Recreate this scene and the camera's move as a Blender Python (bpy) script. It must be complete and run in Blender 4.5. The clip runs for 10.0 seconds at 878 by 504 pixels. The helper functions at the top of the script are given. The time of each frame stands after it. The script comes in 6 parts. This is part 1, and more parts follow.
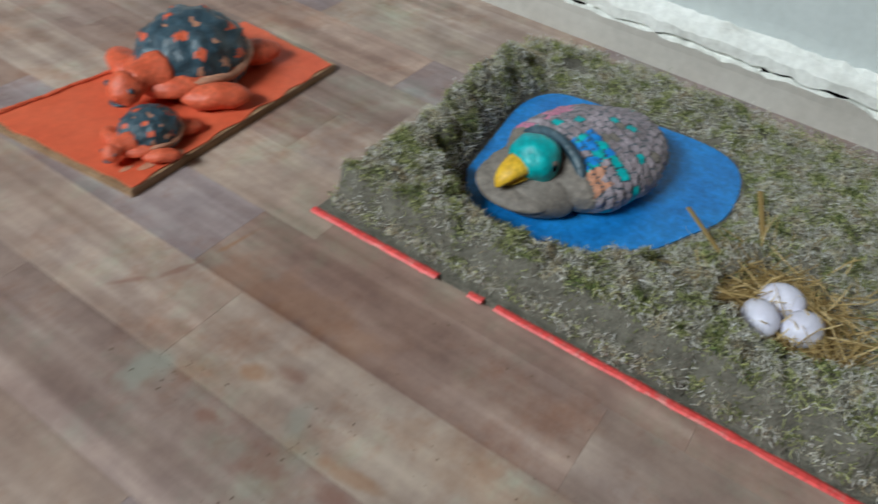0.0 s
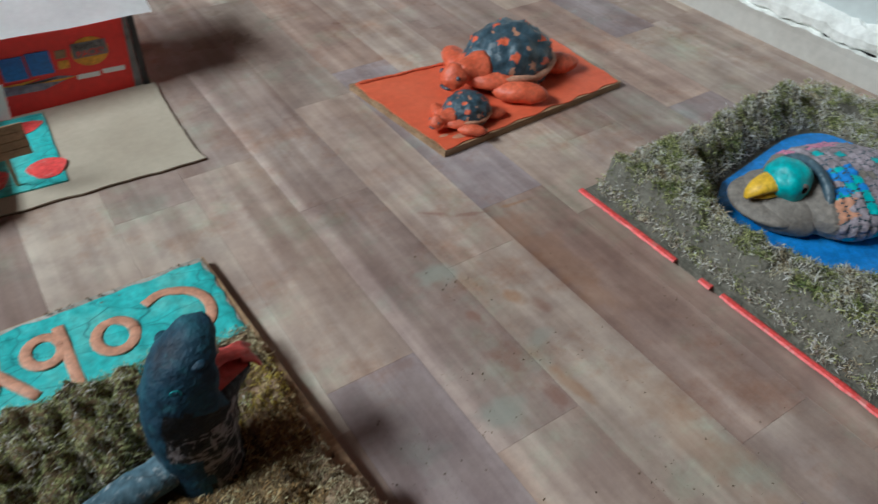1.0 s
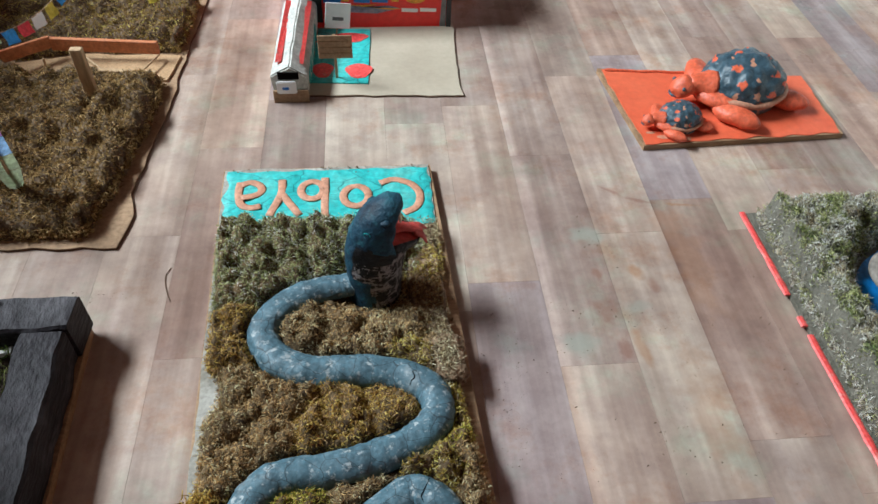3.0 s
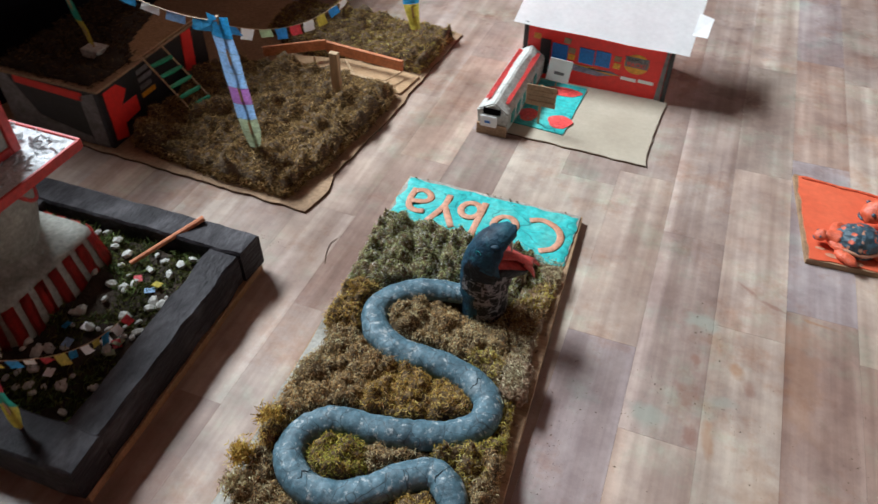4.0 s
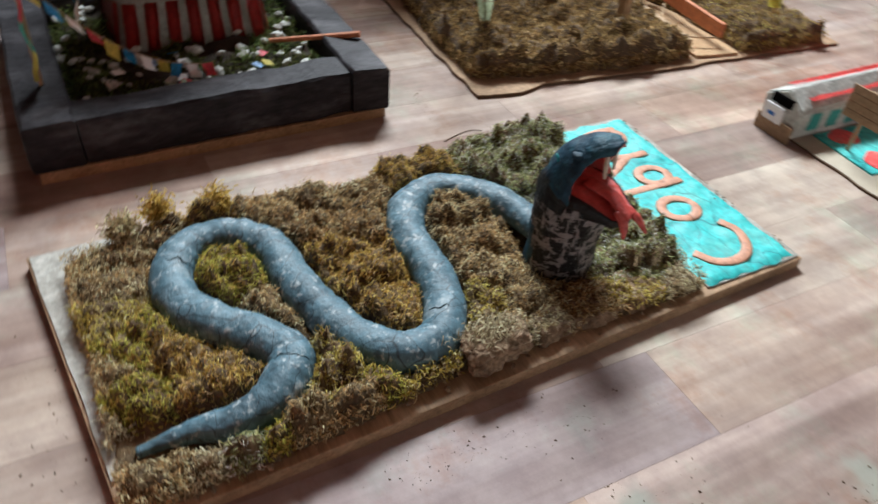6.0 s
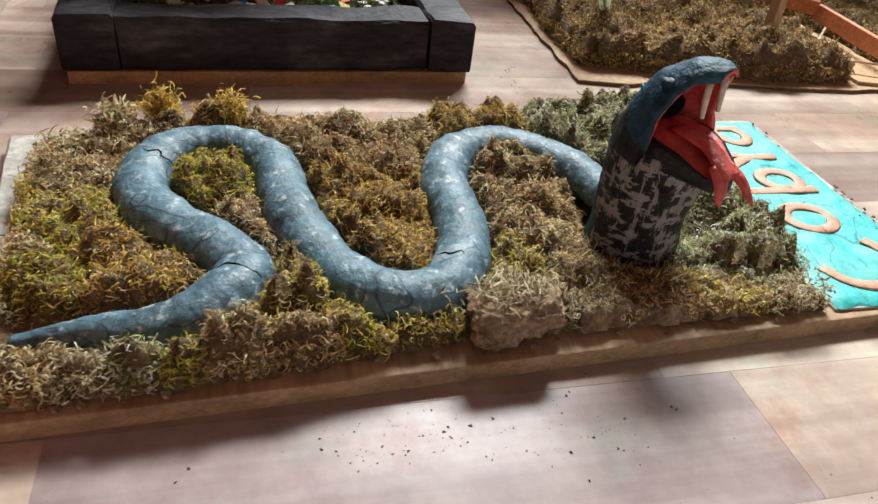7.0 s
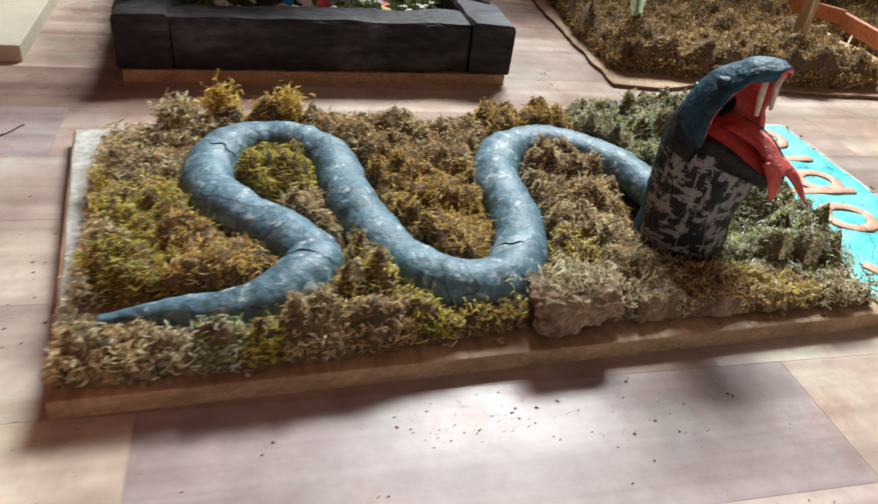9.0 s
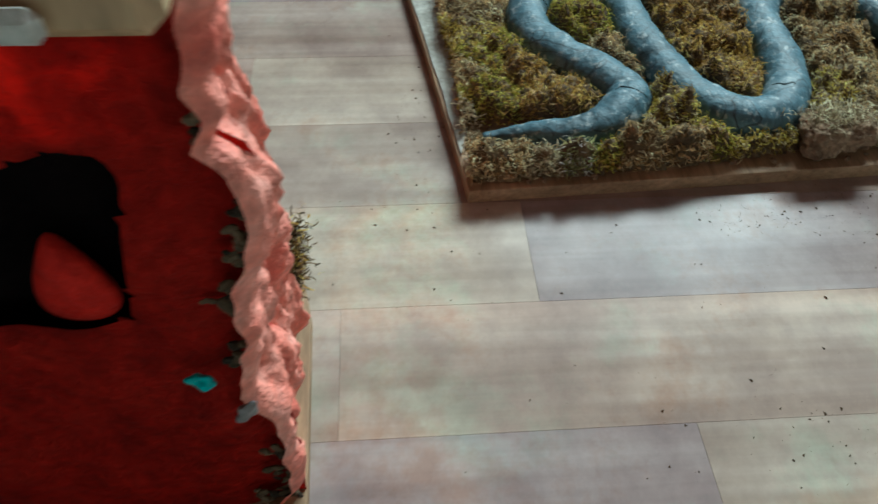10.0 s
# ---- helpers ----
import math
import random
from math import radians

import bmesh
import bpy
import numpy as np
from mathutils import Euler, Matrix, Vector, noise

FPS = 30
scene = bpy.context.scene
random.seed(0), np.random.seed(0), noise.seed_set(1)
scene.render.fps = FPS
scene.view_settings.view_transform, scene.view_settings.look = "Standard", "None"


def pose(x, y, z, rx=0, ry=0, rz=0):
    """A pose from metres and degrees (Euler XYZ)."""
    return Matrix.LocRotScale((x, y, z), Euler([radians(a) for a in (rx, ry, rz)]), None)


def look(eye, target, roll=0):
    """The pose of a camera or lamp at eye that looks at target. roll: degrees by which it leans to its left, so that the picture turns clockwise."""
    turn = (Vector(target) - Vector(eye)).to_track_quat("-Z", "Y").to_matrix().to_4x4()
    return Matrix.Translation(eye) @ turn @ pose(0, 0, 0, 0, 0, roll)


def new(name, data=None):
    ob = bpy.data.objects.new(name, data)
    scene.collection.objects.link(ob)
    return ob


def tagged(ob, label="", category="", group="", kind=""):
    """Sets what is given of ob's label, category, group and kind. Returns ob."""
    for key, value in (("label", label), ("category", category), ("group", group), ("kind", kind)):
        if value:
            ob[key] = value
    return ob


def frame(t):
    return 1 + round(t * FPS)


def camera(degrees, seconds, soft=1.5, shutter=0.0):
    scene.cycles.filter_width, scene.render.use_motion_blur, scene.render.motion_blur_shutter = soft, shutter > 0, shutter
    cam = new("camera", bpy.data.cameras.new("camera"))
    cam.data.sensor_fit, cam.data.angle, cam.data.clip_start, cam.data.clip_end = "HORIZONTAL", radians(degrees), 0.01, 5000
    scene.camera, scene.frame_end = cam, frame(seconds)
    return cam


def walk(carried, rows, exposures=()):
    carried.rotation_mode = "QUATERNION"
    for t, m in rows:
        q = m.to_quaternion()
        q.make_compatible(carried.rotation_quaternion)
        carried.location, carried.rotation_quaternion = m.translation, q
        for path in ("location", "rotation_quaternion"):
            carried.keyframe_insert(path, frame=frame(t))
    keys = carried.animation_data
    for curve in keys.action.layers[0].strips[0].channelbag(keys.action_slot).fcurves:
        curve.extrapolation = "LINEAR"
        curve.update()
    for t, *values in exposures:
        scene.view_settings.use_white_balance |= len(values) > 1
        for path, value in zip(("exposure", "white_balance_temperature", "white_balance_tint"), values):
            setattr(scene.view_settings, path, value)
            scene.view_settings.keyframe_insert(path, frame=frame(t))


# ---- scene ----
cam = camera(62.3, 10.0, soft=1.5, shutter=0.3)
PATH = [
    (0, (-0.024, 0.19, 0.657), (1.248, 0.902, -0.713), 7.5),
    (0.5, (-0.159, 0.139, 0.676), (0.9, 1.175, -0.668), 3.3),
    (1, (-0.205, 0.055, 0.725), (0.654, 1.267, -0.614), 2.3),
    (1.5, (-0.224, -0.055, 0.783), (0.269, 1.286, -0.616), -2.2),
    (2, (-0.226, -0.176, 0.863), (0.026, 1.241, -0.525), -1.0),
    (2.2, (-0.21, -0.198, 0.864), (0.021, 1.19, -0.557), 1.0),
    (3.3, (-0.116, -0.243, 0.977), (-0.017, 1.127, -0.476), 3.7),
    (3.5, (-0.079, -0.255, 1.0), (-0.098, 1.123, -0.449), 3.5),
    (4, (0.081, -0.337, 1.015), (-0.425, 1.027, -0.357), 0.7),
    (4.5, (0.19, -0.298, 1.012), (-0.441, 0.998, -0.373), -1.0),
    (5, (0.29, -0.181, 0.903), (-0.695, 0.852, -0.499), -3.5),
    (5.5, (0.363, -0.068, 0.814), (-0.733, 0.866, -0.574), 0.5),
    (6, (0.383, 0.053, 0.61), (-0.944, 0.832, -0.668), 5.7),
    (6.2, (0.39, 0.075, 0.536), (-1.037, 0.748, -0.691), 8.4),
    (7.3, (0.352, 0.218, 0.39), (-1.254, 0.674, -0.711), 6.3),
    (7.5, (0.355, 0.226, 0.388), (-1.287, 0.66, -0.669), 5.3),
    (8, (0.332, 0.246, 0.354), (-1.325, 0.648, -0.692), 4.2),
    (8.5, (0.343, 0.229, 0.356), (-1.294, 0.673, -0.703), 5.5),
    (9, (0.374, 0.137, 0.392), (-1.208, 0.624, -0.731), 7.9),
    (9.5, (0.449, 0.012, 0.466), (-0.928, 0.278, -0.96), 2.2),
    (10, (0.502, -0.08, 0.527), (-0.775, 0.055, -1.006), 2.6),
]
walk(cam, [(t, look(eye, target, roll)) for t, eye, target, roll in PATH], exposures=[(0, -0.08, 6200, 1), (0.5, -0.24, 6050, 0), (1, -0.1, 6000, 1), (1.5, 0.2, 6000, 1), (2.2, 0.48, 6000, 0), (3.5, 0.6, 6000, 2), (4.5, 0.58, 6100, 5), (5.5, 0.68, 6150, 6), (6, 0.85, 6100, 3), (7.3, 1.16, 6600, 4), (8.5, 1.15, 6550, 4), (9, 1.2, 6300, 2), (9.5, 0.7, 6250, -1), (10, 0.5, 5600, -16)])

# ---- light ----
world = bpy.data.worlds.new("world")
scene.world = world
world.use_nodes = True
wn = world.node_tree.nodes
sky = wn.new("ShaderNodeTexSky")
sky.sky_type, sky.sun_disc, sky.sun_elevation, sky.sun_rotation = "NISHITA", False, radians(40), radians(250)
wn["Background"].inputs["Strength"].default_value = 0.12
world.node_tree.links.new(sky.outputs[0], wn["Background"].inputs["Color"])

WEST, EAST, SOUTH, NORTH, HIGH = -3.2, 1.28, -2.6, 4.4, 4.3
WIN = (0.8, 3.0, 2.82, 3.85)  # the window in the west wall: y from, to; z from, to
lamp = bpy.data.lights.new("window_light", "AREA")
lamp.shape, lamp.size, lamp.size_y, lamp.energy, lamp.color = "RECTANGLE", WIN[3] - WIN[2], WIN[1] - WIN[0], 430, (0.95, 0.97, 1.0)
new("window_light", lamp).matrix_world = look((WEST - 0.05, (WIN[0] + WIN[1]) / 2, (WIN[2] + WIN[3]) / 2), (WEST + 3, (WIN[0] + WIN[1]) / 2, (WIN[2] + WIN[3]) / 2), 90)


# ---- materials ----
def material(name, colours, rough=0.6, scale=20, fine=160, bump=0.15, metallic=0.0, stretch=(1, 1, 1), spec=0.5, grain=0.25, vary=0.0, pos=None):
    """Colours blended by a coarse noise, mottled by a fine one, with fine relief."""
    m = bpy.data.materials.new(name)
    m.use_nodes = True
    t = m.node_tree
    b = t.nodes["Principled BSDF"]

    def node(kind, **values):
        n = t.nodes.new("ShaderNode" + kind)
        for k, v in values.items():
            n.inputs[k].default_value = v
        return n

    def link(a, z):
        t.links.new(a, z)

    at = node("TexCoord")
    mp = node("Mapping", Scale=stretch)
    link(at.outputs["Object"], mp.inputs["Vector"])
    if vary:
        info = node("ObjectInfo")
        sh = node("VectorMath")
        sh.operation = "SCALE"
        link(info.outputs["Location"], sh.inputs[0])
        sh.inputs["Scale"].default_value = 3.7
        link(sh.outputs[0], mp.inputs["Location"])
    n1 = node("TexNoise", Scale=scale, Detail=5.0, Roughness=0.6)
    n2 = node("TexNoise", Scale=fine, Detail=3.0, Roughness=0.6)
    link(mp.outputs[0], n1.inputs["Vector"])
    link(mp.outputs[0], n2.inputs["Vector"])
    ramp = t.nodes.new("ShaderNodeValToRGB")
    el = ramp.color_ramp.elements
    cols = list(colours)
    if len(cols) == 1:
        cols = [cols[0], cols[0]]
    for i, c in enumerate(cols):
        p = pos[i] if pos else 0.3 + 0.4 * i / (len(cols) - 1)
        e = el[i] if i < 2 else el.new(p)
        e.position, e.color = p, (*c, 1)
    link(n1.outputs["Fac"], ramp.inputs[0])
    hue = node("HueSaturation")
    ml = node("MapRange")
    ml.inputs["From Min"].default_value, ml.inputs["From Max"].default_value = 0.3, 0.7
    ml.inputs["To Min"].default_value, ml.inputs["To Max"].default_value = 1 - grain, 1 + grain
    link(n2.outputs["Fac"], ml.inputs["Value"])
    link(ramp.outputs[0], hue.inputs["Color"])
    link(ml.outputs[0], hue.inputs["Value"])
    link(hue.outputs[0], b.inputs["Base Color"])
    b.inputs["Roughness"].default_value, b.inputs["Metallic"].default_value = rough, metallic
    b.inputs["Specular IOR Level"].default_value = spec
    if bump:
        bp = node("Bump", Strength=bump, Distance=0.004)
        mx = node("Math")
        mx.operation = "ADD"
        link(n1.outputs["Fac"], mx.inputs[0])
        link(n2.outputs["Fac"], mx.inputs[1])
        link(mx.outputs[0], bp.inputs["Height"])
        link(bp.outputs[0], b.inputs["Normal"])
    return m


def thin(m, share):
    """Lets part of the light through, as paper and dry leaves do."""
    t = m.node_tree
    b = t.nodes["Principled BSDF"]
    lets = t.nodes.new("ShaderNodeBsdfTranslucent")
    mix = t.nodes.new("ShaderNodeMixShader")
    mix.inputs[0].default_value = share
    t.links.new(b.inputs["Base Color"].links[0].from_socket, lets.inputs["Color"])
    t.links.new(b.outputs[0], mix.inputs[1])
    t.links.new(lets.outputs[0], mix.inputs[2])
    t.links.new(mix.outputs[0], t.nodes["Material Output"].inputs["Surface"])
    return m


def fibre(name, colours, rough=0.85):
    """Strands: each piece takes its own shade."""
    m = bpy.data.materials.new(name)
    m.use_nodes = True
    t = m.node_tree
    b = t.nodes["Principled BSDF"]
    g = t.nodes.new("ShaderNodeNewGeometry")
    ramp = t.nodes.new("ShaderNodeValToRGB")
    shades = [[0.9 * v for v in colours[0]], *[[1.22 * v for v in c] for c in colours[1:-1]], [min(0.9, 1.4 * v) for v in colours[-1]]]
    for i, c in enumerate(shades):
        p = i / (len(colours) - 1)
        e = ramp.color_ramp.elements[i] if i < 2 else ramp.color_ramp.elements.new(p)
        e.position, e.color = p, (*c, 1)
    t.links.new(g.outputs["Random Per Island"], ramp.inputs[0])
    t.links.new(ramp.outputs[0], b.inputs["Base Color"])
    b.inputs["Roughness"].default_value = rough
    b.inputs["Specular IOR Level"].default_value = 0.2
    return thin(m, 0.4)


def over(m, colour, scale, low, high, stretch=(1, 1, 1), kind="noise", amount=1.0, detail=4.0, warp=0.0):
    """A second paint over a material, where a pattern passes a threshold: specks, strokes or fine cracks."""
    t = m.node_tree
    b = t.nodes["Principled BSDF"]
    at = t.nodes.new("ShaderNodeTexCoord")
    mp = t.nodes.new("ShaderNodeMapping")
    mp.inputs["Scale"].default_value = stretch
    t.links.new(at.outputs["Object"], mp.inputs["Vector"])
    source = mp.outputs[0]
    if warp:
        shake = t.nodes.new("ShaderNodeTexNoise")
        shake.inputs["Scale"].default_value = scale * 0.4
        t.links.new(source, shake.inputs["Vector"])
        add = t.nodes.new("ShaderNodeVectorMath")
        add.operation = "MULTIPLY_ADD"
        add.inputs[1].default_value = (warp, warp, warp)
        t.links.new(shake.outputs["Color"], add.inputs[0])
        t.links.new(source, add.inputs[2])
        source = add.outputs[0]
    if kind == "cracks":
        tex = t.nodes.new("ShaderNodeTexVoronoi")
        tex.feature = "DISTANCE_TO_EDGE"
        value = tex.outputs["Distance"]
    else:
        tex = t.nodes.new("ShaderNodeTexNoise")
        tex.inputs["Detail"].default_value, tex.inputs["Roughness"].default_value = detail, 0.65
        value = tex.outputs["Fac"]
    tex.inputs["Scale"].default_value = scale
    t.links.new(source, tex.inputs["Vector"])
    step = t.nodes.new("ShaderNodeMapRange")
    step.inputs["From Min"].default_value, step.inputs["From Max"].default_value = low, high
    step.inputs["To Max"].default_value = amount
    t.links.new(value, step.inputs["Value"])
    mix = t.nodes.new("ShaderNodeMix")
    mix.data_type = "RGBA"
    mix.inputs[7].default_value = (*colour, 1)
    t.links.new(step.outputs[0], mix.inputs[0])
    t.links.new(b.inputs["Base Color"].links[0].from_socket, mix.inputs[6])
    t.links.new(mix.outputs[2], b.inputs["Base Color"])
    return m


RUST, TAWNY, DUSTY = (0.2, 0.075, 0.05), (0.33, 0.17, 0.085), (0.3, 0.33, 0.28)
# spills on the floor: x, y, half sizes, turn in degrees, colour, share
SPILLS = [
    (0.23, 0.574, 0.012, 0.02, 20, RUST, 0.5), (0.298, 0.58, 0.014, 0.022, 30, TAWNY, 0.6), (0.321, 0.545, 0.011, 0.022, 15, RUST, 0.4), (0.228, 0.495, 0.028, 0.036, 0, RUST, 0.4), (0.235, 0.413, 0.014, 0.03, 10, RUST, 0.55),
    (0.264, 0.422, 0.01, 0.06, 8, TAWNY, 0.5), (0.23, 0.674, 0.036, 0.03, 0, DUSTY, 0.6), (0.163, 0.425, 0.04, 0.03, 0, DUSTY, 0.6), (0.275, 0.495, 0.036, 0.018, 20, DUSTY, 0.45), (0.3, 0.793, 0.04, 0.006, -38, RUST, 0.4),
    (0.36, 0.758, 0.045, 0.006, -20, RUST, 0.45), (0.43, 0.744, 0.045, 0.006, -8, TAWNY, 0.55), (0.4, 0.62, 0.05, 0.16, 0, TAWNY, 0.3), (0.34, 0.3, 0.045, 0.14, 0, TAWNY, 0.3), (0.2, -0.05, 0.03, 0.02, 0, RUST, 0.25),
]


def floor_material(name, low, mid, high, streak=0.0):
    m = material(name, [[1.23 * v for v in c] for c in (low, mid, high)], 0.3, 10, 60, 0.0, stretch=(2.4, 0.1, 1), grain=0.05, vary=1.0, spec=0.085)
    t = m.node_tree
    b = t.nodes["Principled BSDF"]
    for n in t.nodes:
        if n.type == "TEX_NOISE":
            n.inputs["Detail"].default_value = 2.0
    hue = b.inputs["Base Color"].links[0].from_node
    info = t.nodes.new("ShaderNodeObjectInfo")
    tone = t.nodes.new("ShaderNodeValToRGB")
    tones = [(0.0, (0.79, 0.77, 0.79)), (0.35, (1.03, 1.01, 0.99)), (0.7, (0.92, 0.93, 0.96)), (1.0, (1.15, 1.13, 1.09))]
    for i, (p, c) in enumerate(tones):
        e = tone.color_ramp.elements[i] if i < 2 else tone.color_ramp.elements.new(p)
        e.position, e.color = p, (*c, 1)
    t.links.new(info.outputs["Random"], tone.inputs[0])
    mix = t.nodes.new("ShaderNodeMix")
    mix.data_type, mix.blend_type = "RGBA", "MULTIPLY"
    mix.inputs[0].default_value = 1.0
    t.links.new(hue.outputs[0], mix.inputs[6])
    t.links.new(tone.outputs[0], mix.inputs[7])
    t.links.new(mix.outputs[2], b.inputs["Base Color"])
    where = t.nodes.new("ShaderNodeNewGeometry")
    last = mix.outputs[2]
    for size, rough, low, high, a, z in ((2.6, 0.55, 0.35, 0.65, (0.72, 0.64, 0.63), (1.08, 1.08, 1.08)), (11.0, 0.7, 0.38, 0.62, (0.82, 0.8, 0.81), (1.1, 1.1, 1.08)), (5.0, 0.75, 0.52, 0.68, (1.0, 1.0, 1.0), (0.88, 0.72, 0.64)), (6.5, 0.7, 0.52, 0.66, (1.0, 1.0, 1.0), (0.96, 1.13, 1.08))):
        stain = t.nodes.new("ShaderNodeTexNoise")
        stain.inputs["Scale"].default_value, stain.inputs["Detail"].default_value, stain.inputs["Roughness"].default_value = size, 6, rough
        t.links.new(where.outputs["Position"], stain.inputs["Vector"])
        cr = t.nodes.new("ShaderNodeValToRGB")
        cr.color_ramp.elements[0].position, cr.color_ramp.elements[0].color = low, (*a, 1)
        cr.color_ramp.elements[1].position, cr.color_ramp.elements[1].color = high, (*z, 1)
        t.links.new(stain.outputs["Fac"], cr.inputs[0])
        mul = t.nodes.new("ShaderNodeMix")
        mul.data_type, mul.blend_type = "RGBA", "MULTIPLY"
        mul.inputs[0].default_value = 1.0
        t.links.new(last, mul.inputs[6])
        t.links.new(cr.outputs[0], mul.inputs[7])
        last = mul.outputs[2]
    if streak:
        # a pale strip of wood along the board's long edge
        at = t.nodes.new("ShaderNodeTexCoord")
        axes = t.nodes.new("ShaderNodeSeparateXYZ")
        strip = t.nodes.new("ShaderNodeMapRange")
        strip.inputs["From Min"].default_value, strip.inputs["From Max"].default_value = 0.012, 0.03
        strip.inputs["To Min"].default_value, strip.inputs["To Max"].default_value = streak, 1.0
        t.links.new(at.outputs["Object"], axes.inputs[0])
        t.links.new(axes.outputs["X"], strip.inputs["Value"])
        lighter = t.nodes.new("ShaderNodeVectorMath")
        lighter.operation = "SCALE"
        t.links.new(last, lighter.inputs[0])
        t.links.new(strip.outputs[0], lighter.inputs["Scale"])
        last = lighter.outputs[0]
    # old spills and scuffs, each at its own place on the floor
    shake = t.nodes.new("ShaderNodeTexNoise")
    shake.inputs["Scale"].default_value, shake.inputs["Detail"].default_value = 26, 5
    t.links.new(where.outputs["Position"], shake.inputs["Vector"])
    for x, y, rx, ry, turn, colour, amount in SPILLS:
        mp = t.nodes.new("ShaderNodeMapping")
        mp.vector_type = "TEXTURE"
        mp.inputs["Location"].default_value, mp.inputs["Rotation"].default_value, mp.inputs["Scale"].default_value = (x, y, 0), (0, 0, radians(turn)), (rx, ry, 1)
        t.links.new(where.outputs["Position"], mp.inputs["Vector"])
        far = t.nodes.new("ShaderNodeVectorMath")
        far.operation = "LENGTH"
        t.links.new(mp.outputs[0], far.inputs[0])
        uneven = t.nodes.new("ShaderNodeMath")
        uneven.operation = "MULTIPLY_ADD"
        uneven.inputs[1].default_value = 2.4
        t.links.new(shake.outputs["Fac"], uneven.inputs[0])
        t.links.new(far.outputs["Value"], uneven.inputs[2])
        share = t.nodes.new("ShaderNodeMapRange")
        share.interpolation_type = "SMOOTHSTEP"
        share.inputs["From Min"].default_value, share.inputs["From Max"].default_value = 2.3, 1.4
        share.inputs["To Max"].default_value = amount
        t.links.new(uneven.outputs[0], share.inputs["Value"])
        mul = t.nodes.new("ShaderNodeMix")
        mul.data_type = "RGBA"
        mul.inputs[7].default_value = (*colour, 1)
        t.links.new(share.outputs[0], mul.inputs[0])
        t.links.new(last, mul.inputs[6])
        last = mul.outputs[2]
    t.links.new(last, b.inputs["Base Color"])
    wear = t.nodes.new("ShaderNodeTexNoise")
    wear.inputs["Scale"].default_value = 7
    wear.inputs["Detail"].default_value = 6
    rng = t.nodes.new("ShaderNodeMapRange")
    rng.inputs["From Min"].default_value, rng.inputs["From Max"].default_value = 0.35, 0.7
    rng.inputs["To Min"].default_value, rng.inputs["To Max"].default_value = 0.22, 0.42
    t.links.new(where.outputs["Position"], wear.inputs["Vector"])
    t.links.new(wear.outputs["Fac"], rng.inputs["Value"])
    t.links.new(rng.outputs[0], b.inputs["Roughness"])
    return m


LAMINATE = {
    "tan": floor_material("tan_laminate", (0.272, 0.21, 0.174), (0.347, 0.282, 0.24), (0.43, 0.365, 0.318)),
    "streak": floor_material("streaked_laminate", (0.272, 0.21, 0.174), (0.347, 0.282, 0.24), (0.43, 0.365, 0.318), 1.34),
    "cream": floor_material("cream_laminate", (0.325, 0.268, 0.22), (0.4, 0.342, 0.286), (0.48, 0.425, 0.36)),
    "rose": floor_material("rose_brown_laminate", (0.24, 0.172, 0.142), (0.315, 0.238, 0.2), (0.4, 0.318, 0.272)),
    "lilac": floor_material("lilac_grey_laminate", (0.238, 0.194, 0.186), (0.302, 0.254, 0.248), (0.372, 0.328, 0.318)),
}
SEAM = material("dark_joint", [(0.28, 0.22, 0.19)], 0.8)
# For unseen walls: dark red-brown keeps the bounced fill low and warm.
DIMWALL = material("fill_cutting_wall_brown", [(0.042, 0.016, 0.008), (0.056, 0.022, 0.011)], 0.85, 6, 90, 0.2)
PLASTER = material("grey_wall_paint", [(0.5, 0.54, 0.53), (0.58, 0.62, 0.61)], 0.8, 4, 60, 0.05, grain=0.05)
LIME = material("flaking_white_plaster", [(0.6, 0.6, 0.56), (0.82, 0.83, 0.79), (0.88, 0.89, 0.86)], 0.9, 14, 80, 0.5, grain=0.1)
SKIRT = material("dusty_skirting", [(0.44, 0.41, 0.37), (0.54, 0.52, 0.48)], 0.8, 6, 60, 0.05, grain=0.06)
# Near-black stands for the backlit, unlit wall under the window.
SHADEWALL = material("shaded_wall_black", [(0.012, 0.014, 0.02), (0.03, 0.03, 0.04)], 0.6, 5, 60, 0.1)
# Unseen ceiling, dark for the same low, warm fill.
CEIL = material("fill_cutting_ceiling_brown", [(0.04, 0.015, 0.008), (0.052, 0.021, 0.011)], 0.9, 4, 60, 0.05)
FRAMEW = material("window_frame_paint", [(0.6, 0.6, 0.58), (0.7, 0.7, 0.68)], 0.5)
PLY = material("raw_plywood", [(0.2, 0.115, 0.06), (0.32, 0.2, 0.11), (0.4, 0.26, 0.155)], 0.7, 12, 90, 0.1, stretch=(0.4, 2, 3))
PLYWHITE = material("whitewashed_board", [(0.24, 0.22, 0.18), (0.35, 0.33, 0.29), (0.46, 0.44, 0.4)], 0.75, 18, 150, 0.3)
CARDB = material("brown_cardboard", [(0.3, 0.19, 0.11), (0.38, 0.25, 0.15)], 0.85, 10, 120, 0.1)
CARDG = material("grey_cardboard", [(0.4, 0.34, 0.26), (0.47, 0.41, 0.32)], 0.85, 7, 90, 0.03, grain=0.05)
CLOTH = material("blocker_black", [(0.004, 0.004, 0.006), (0.01, 0.01, 0.014)], 0.95, 8, 200, 0.3, spec=0.05)
CARDEDGE = material("dark_cardboard_edge", [(0.09, 0.05, 0.03), (0.16, 0.1, 0.06)], 0.9, 30, 150)
TEAL = material("turquoise_clay", [(0.03, 0.36, 0.36), (0.05, 0.48, 0.47), (0.12, 0.5, 0.46)], 0.55, 16, 90, 0.35)
over(TEAL, (0.01, 0.12, 0.13), 17, 0.02, 0.006, (0.7, 1.6, 1), kind="cracks", amount=0.65, warp=0.12)
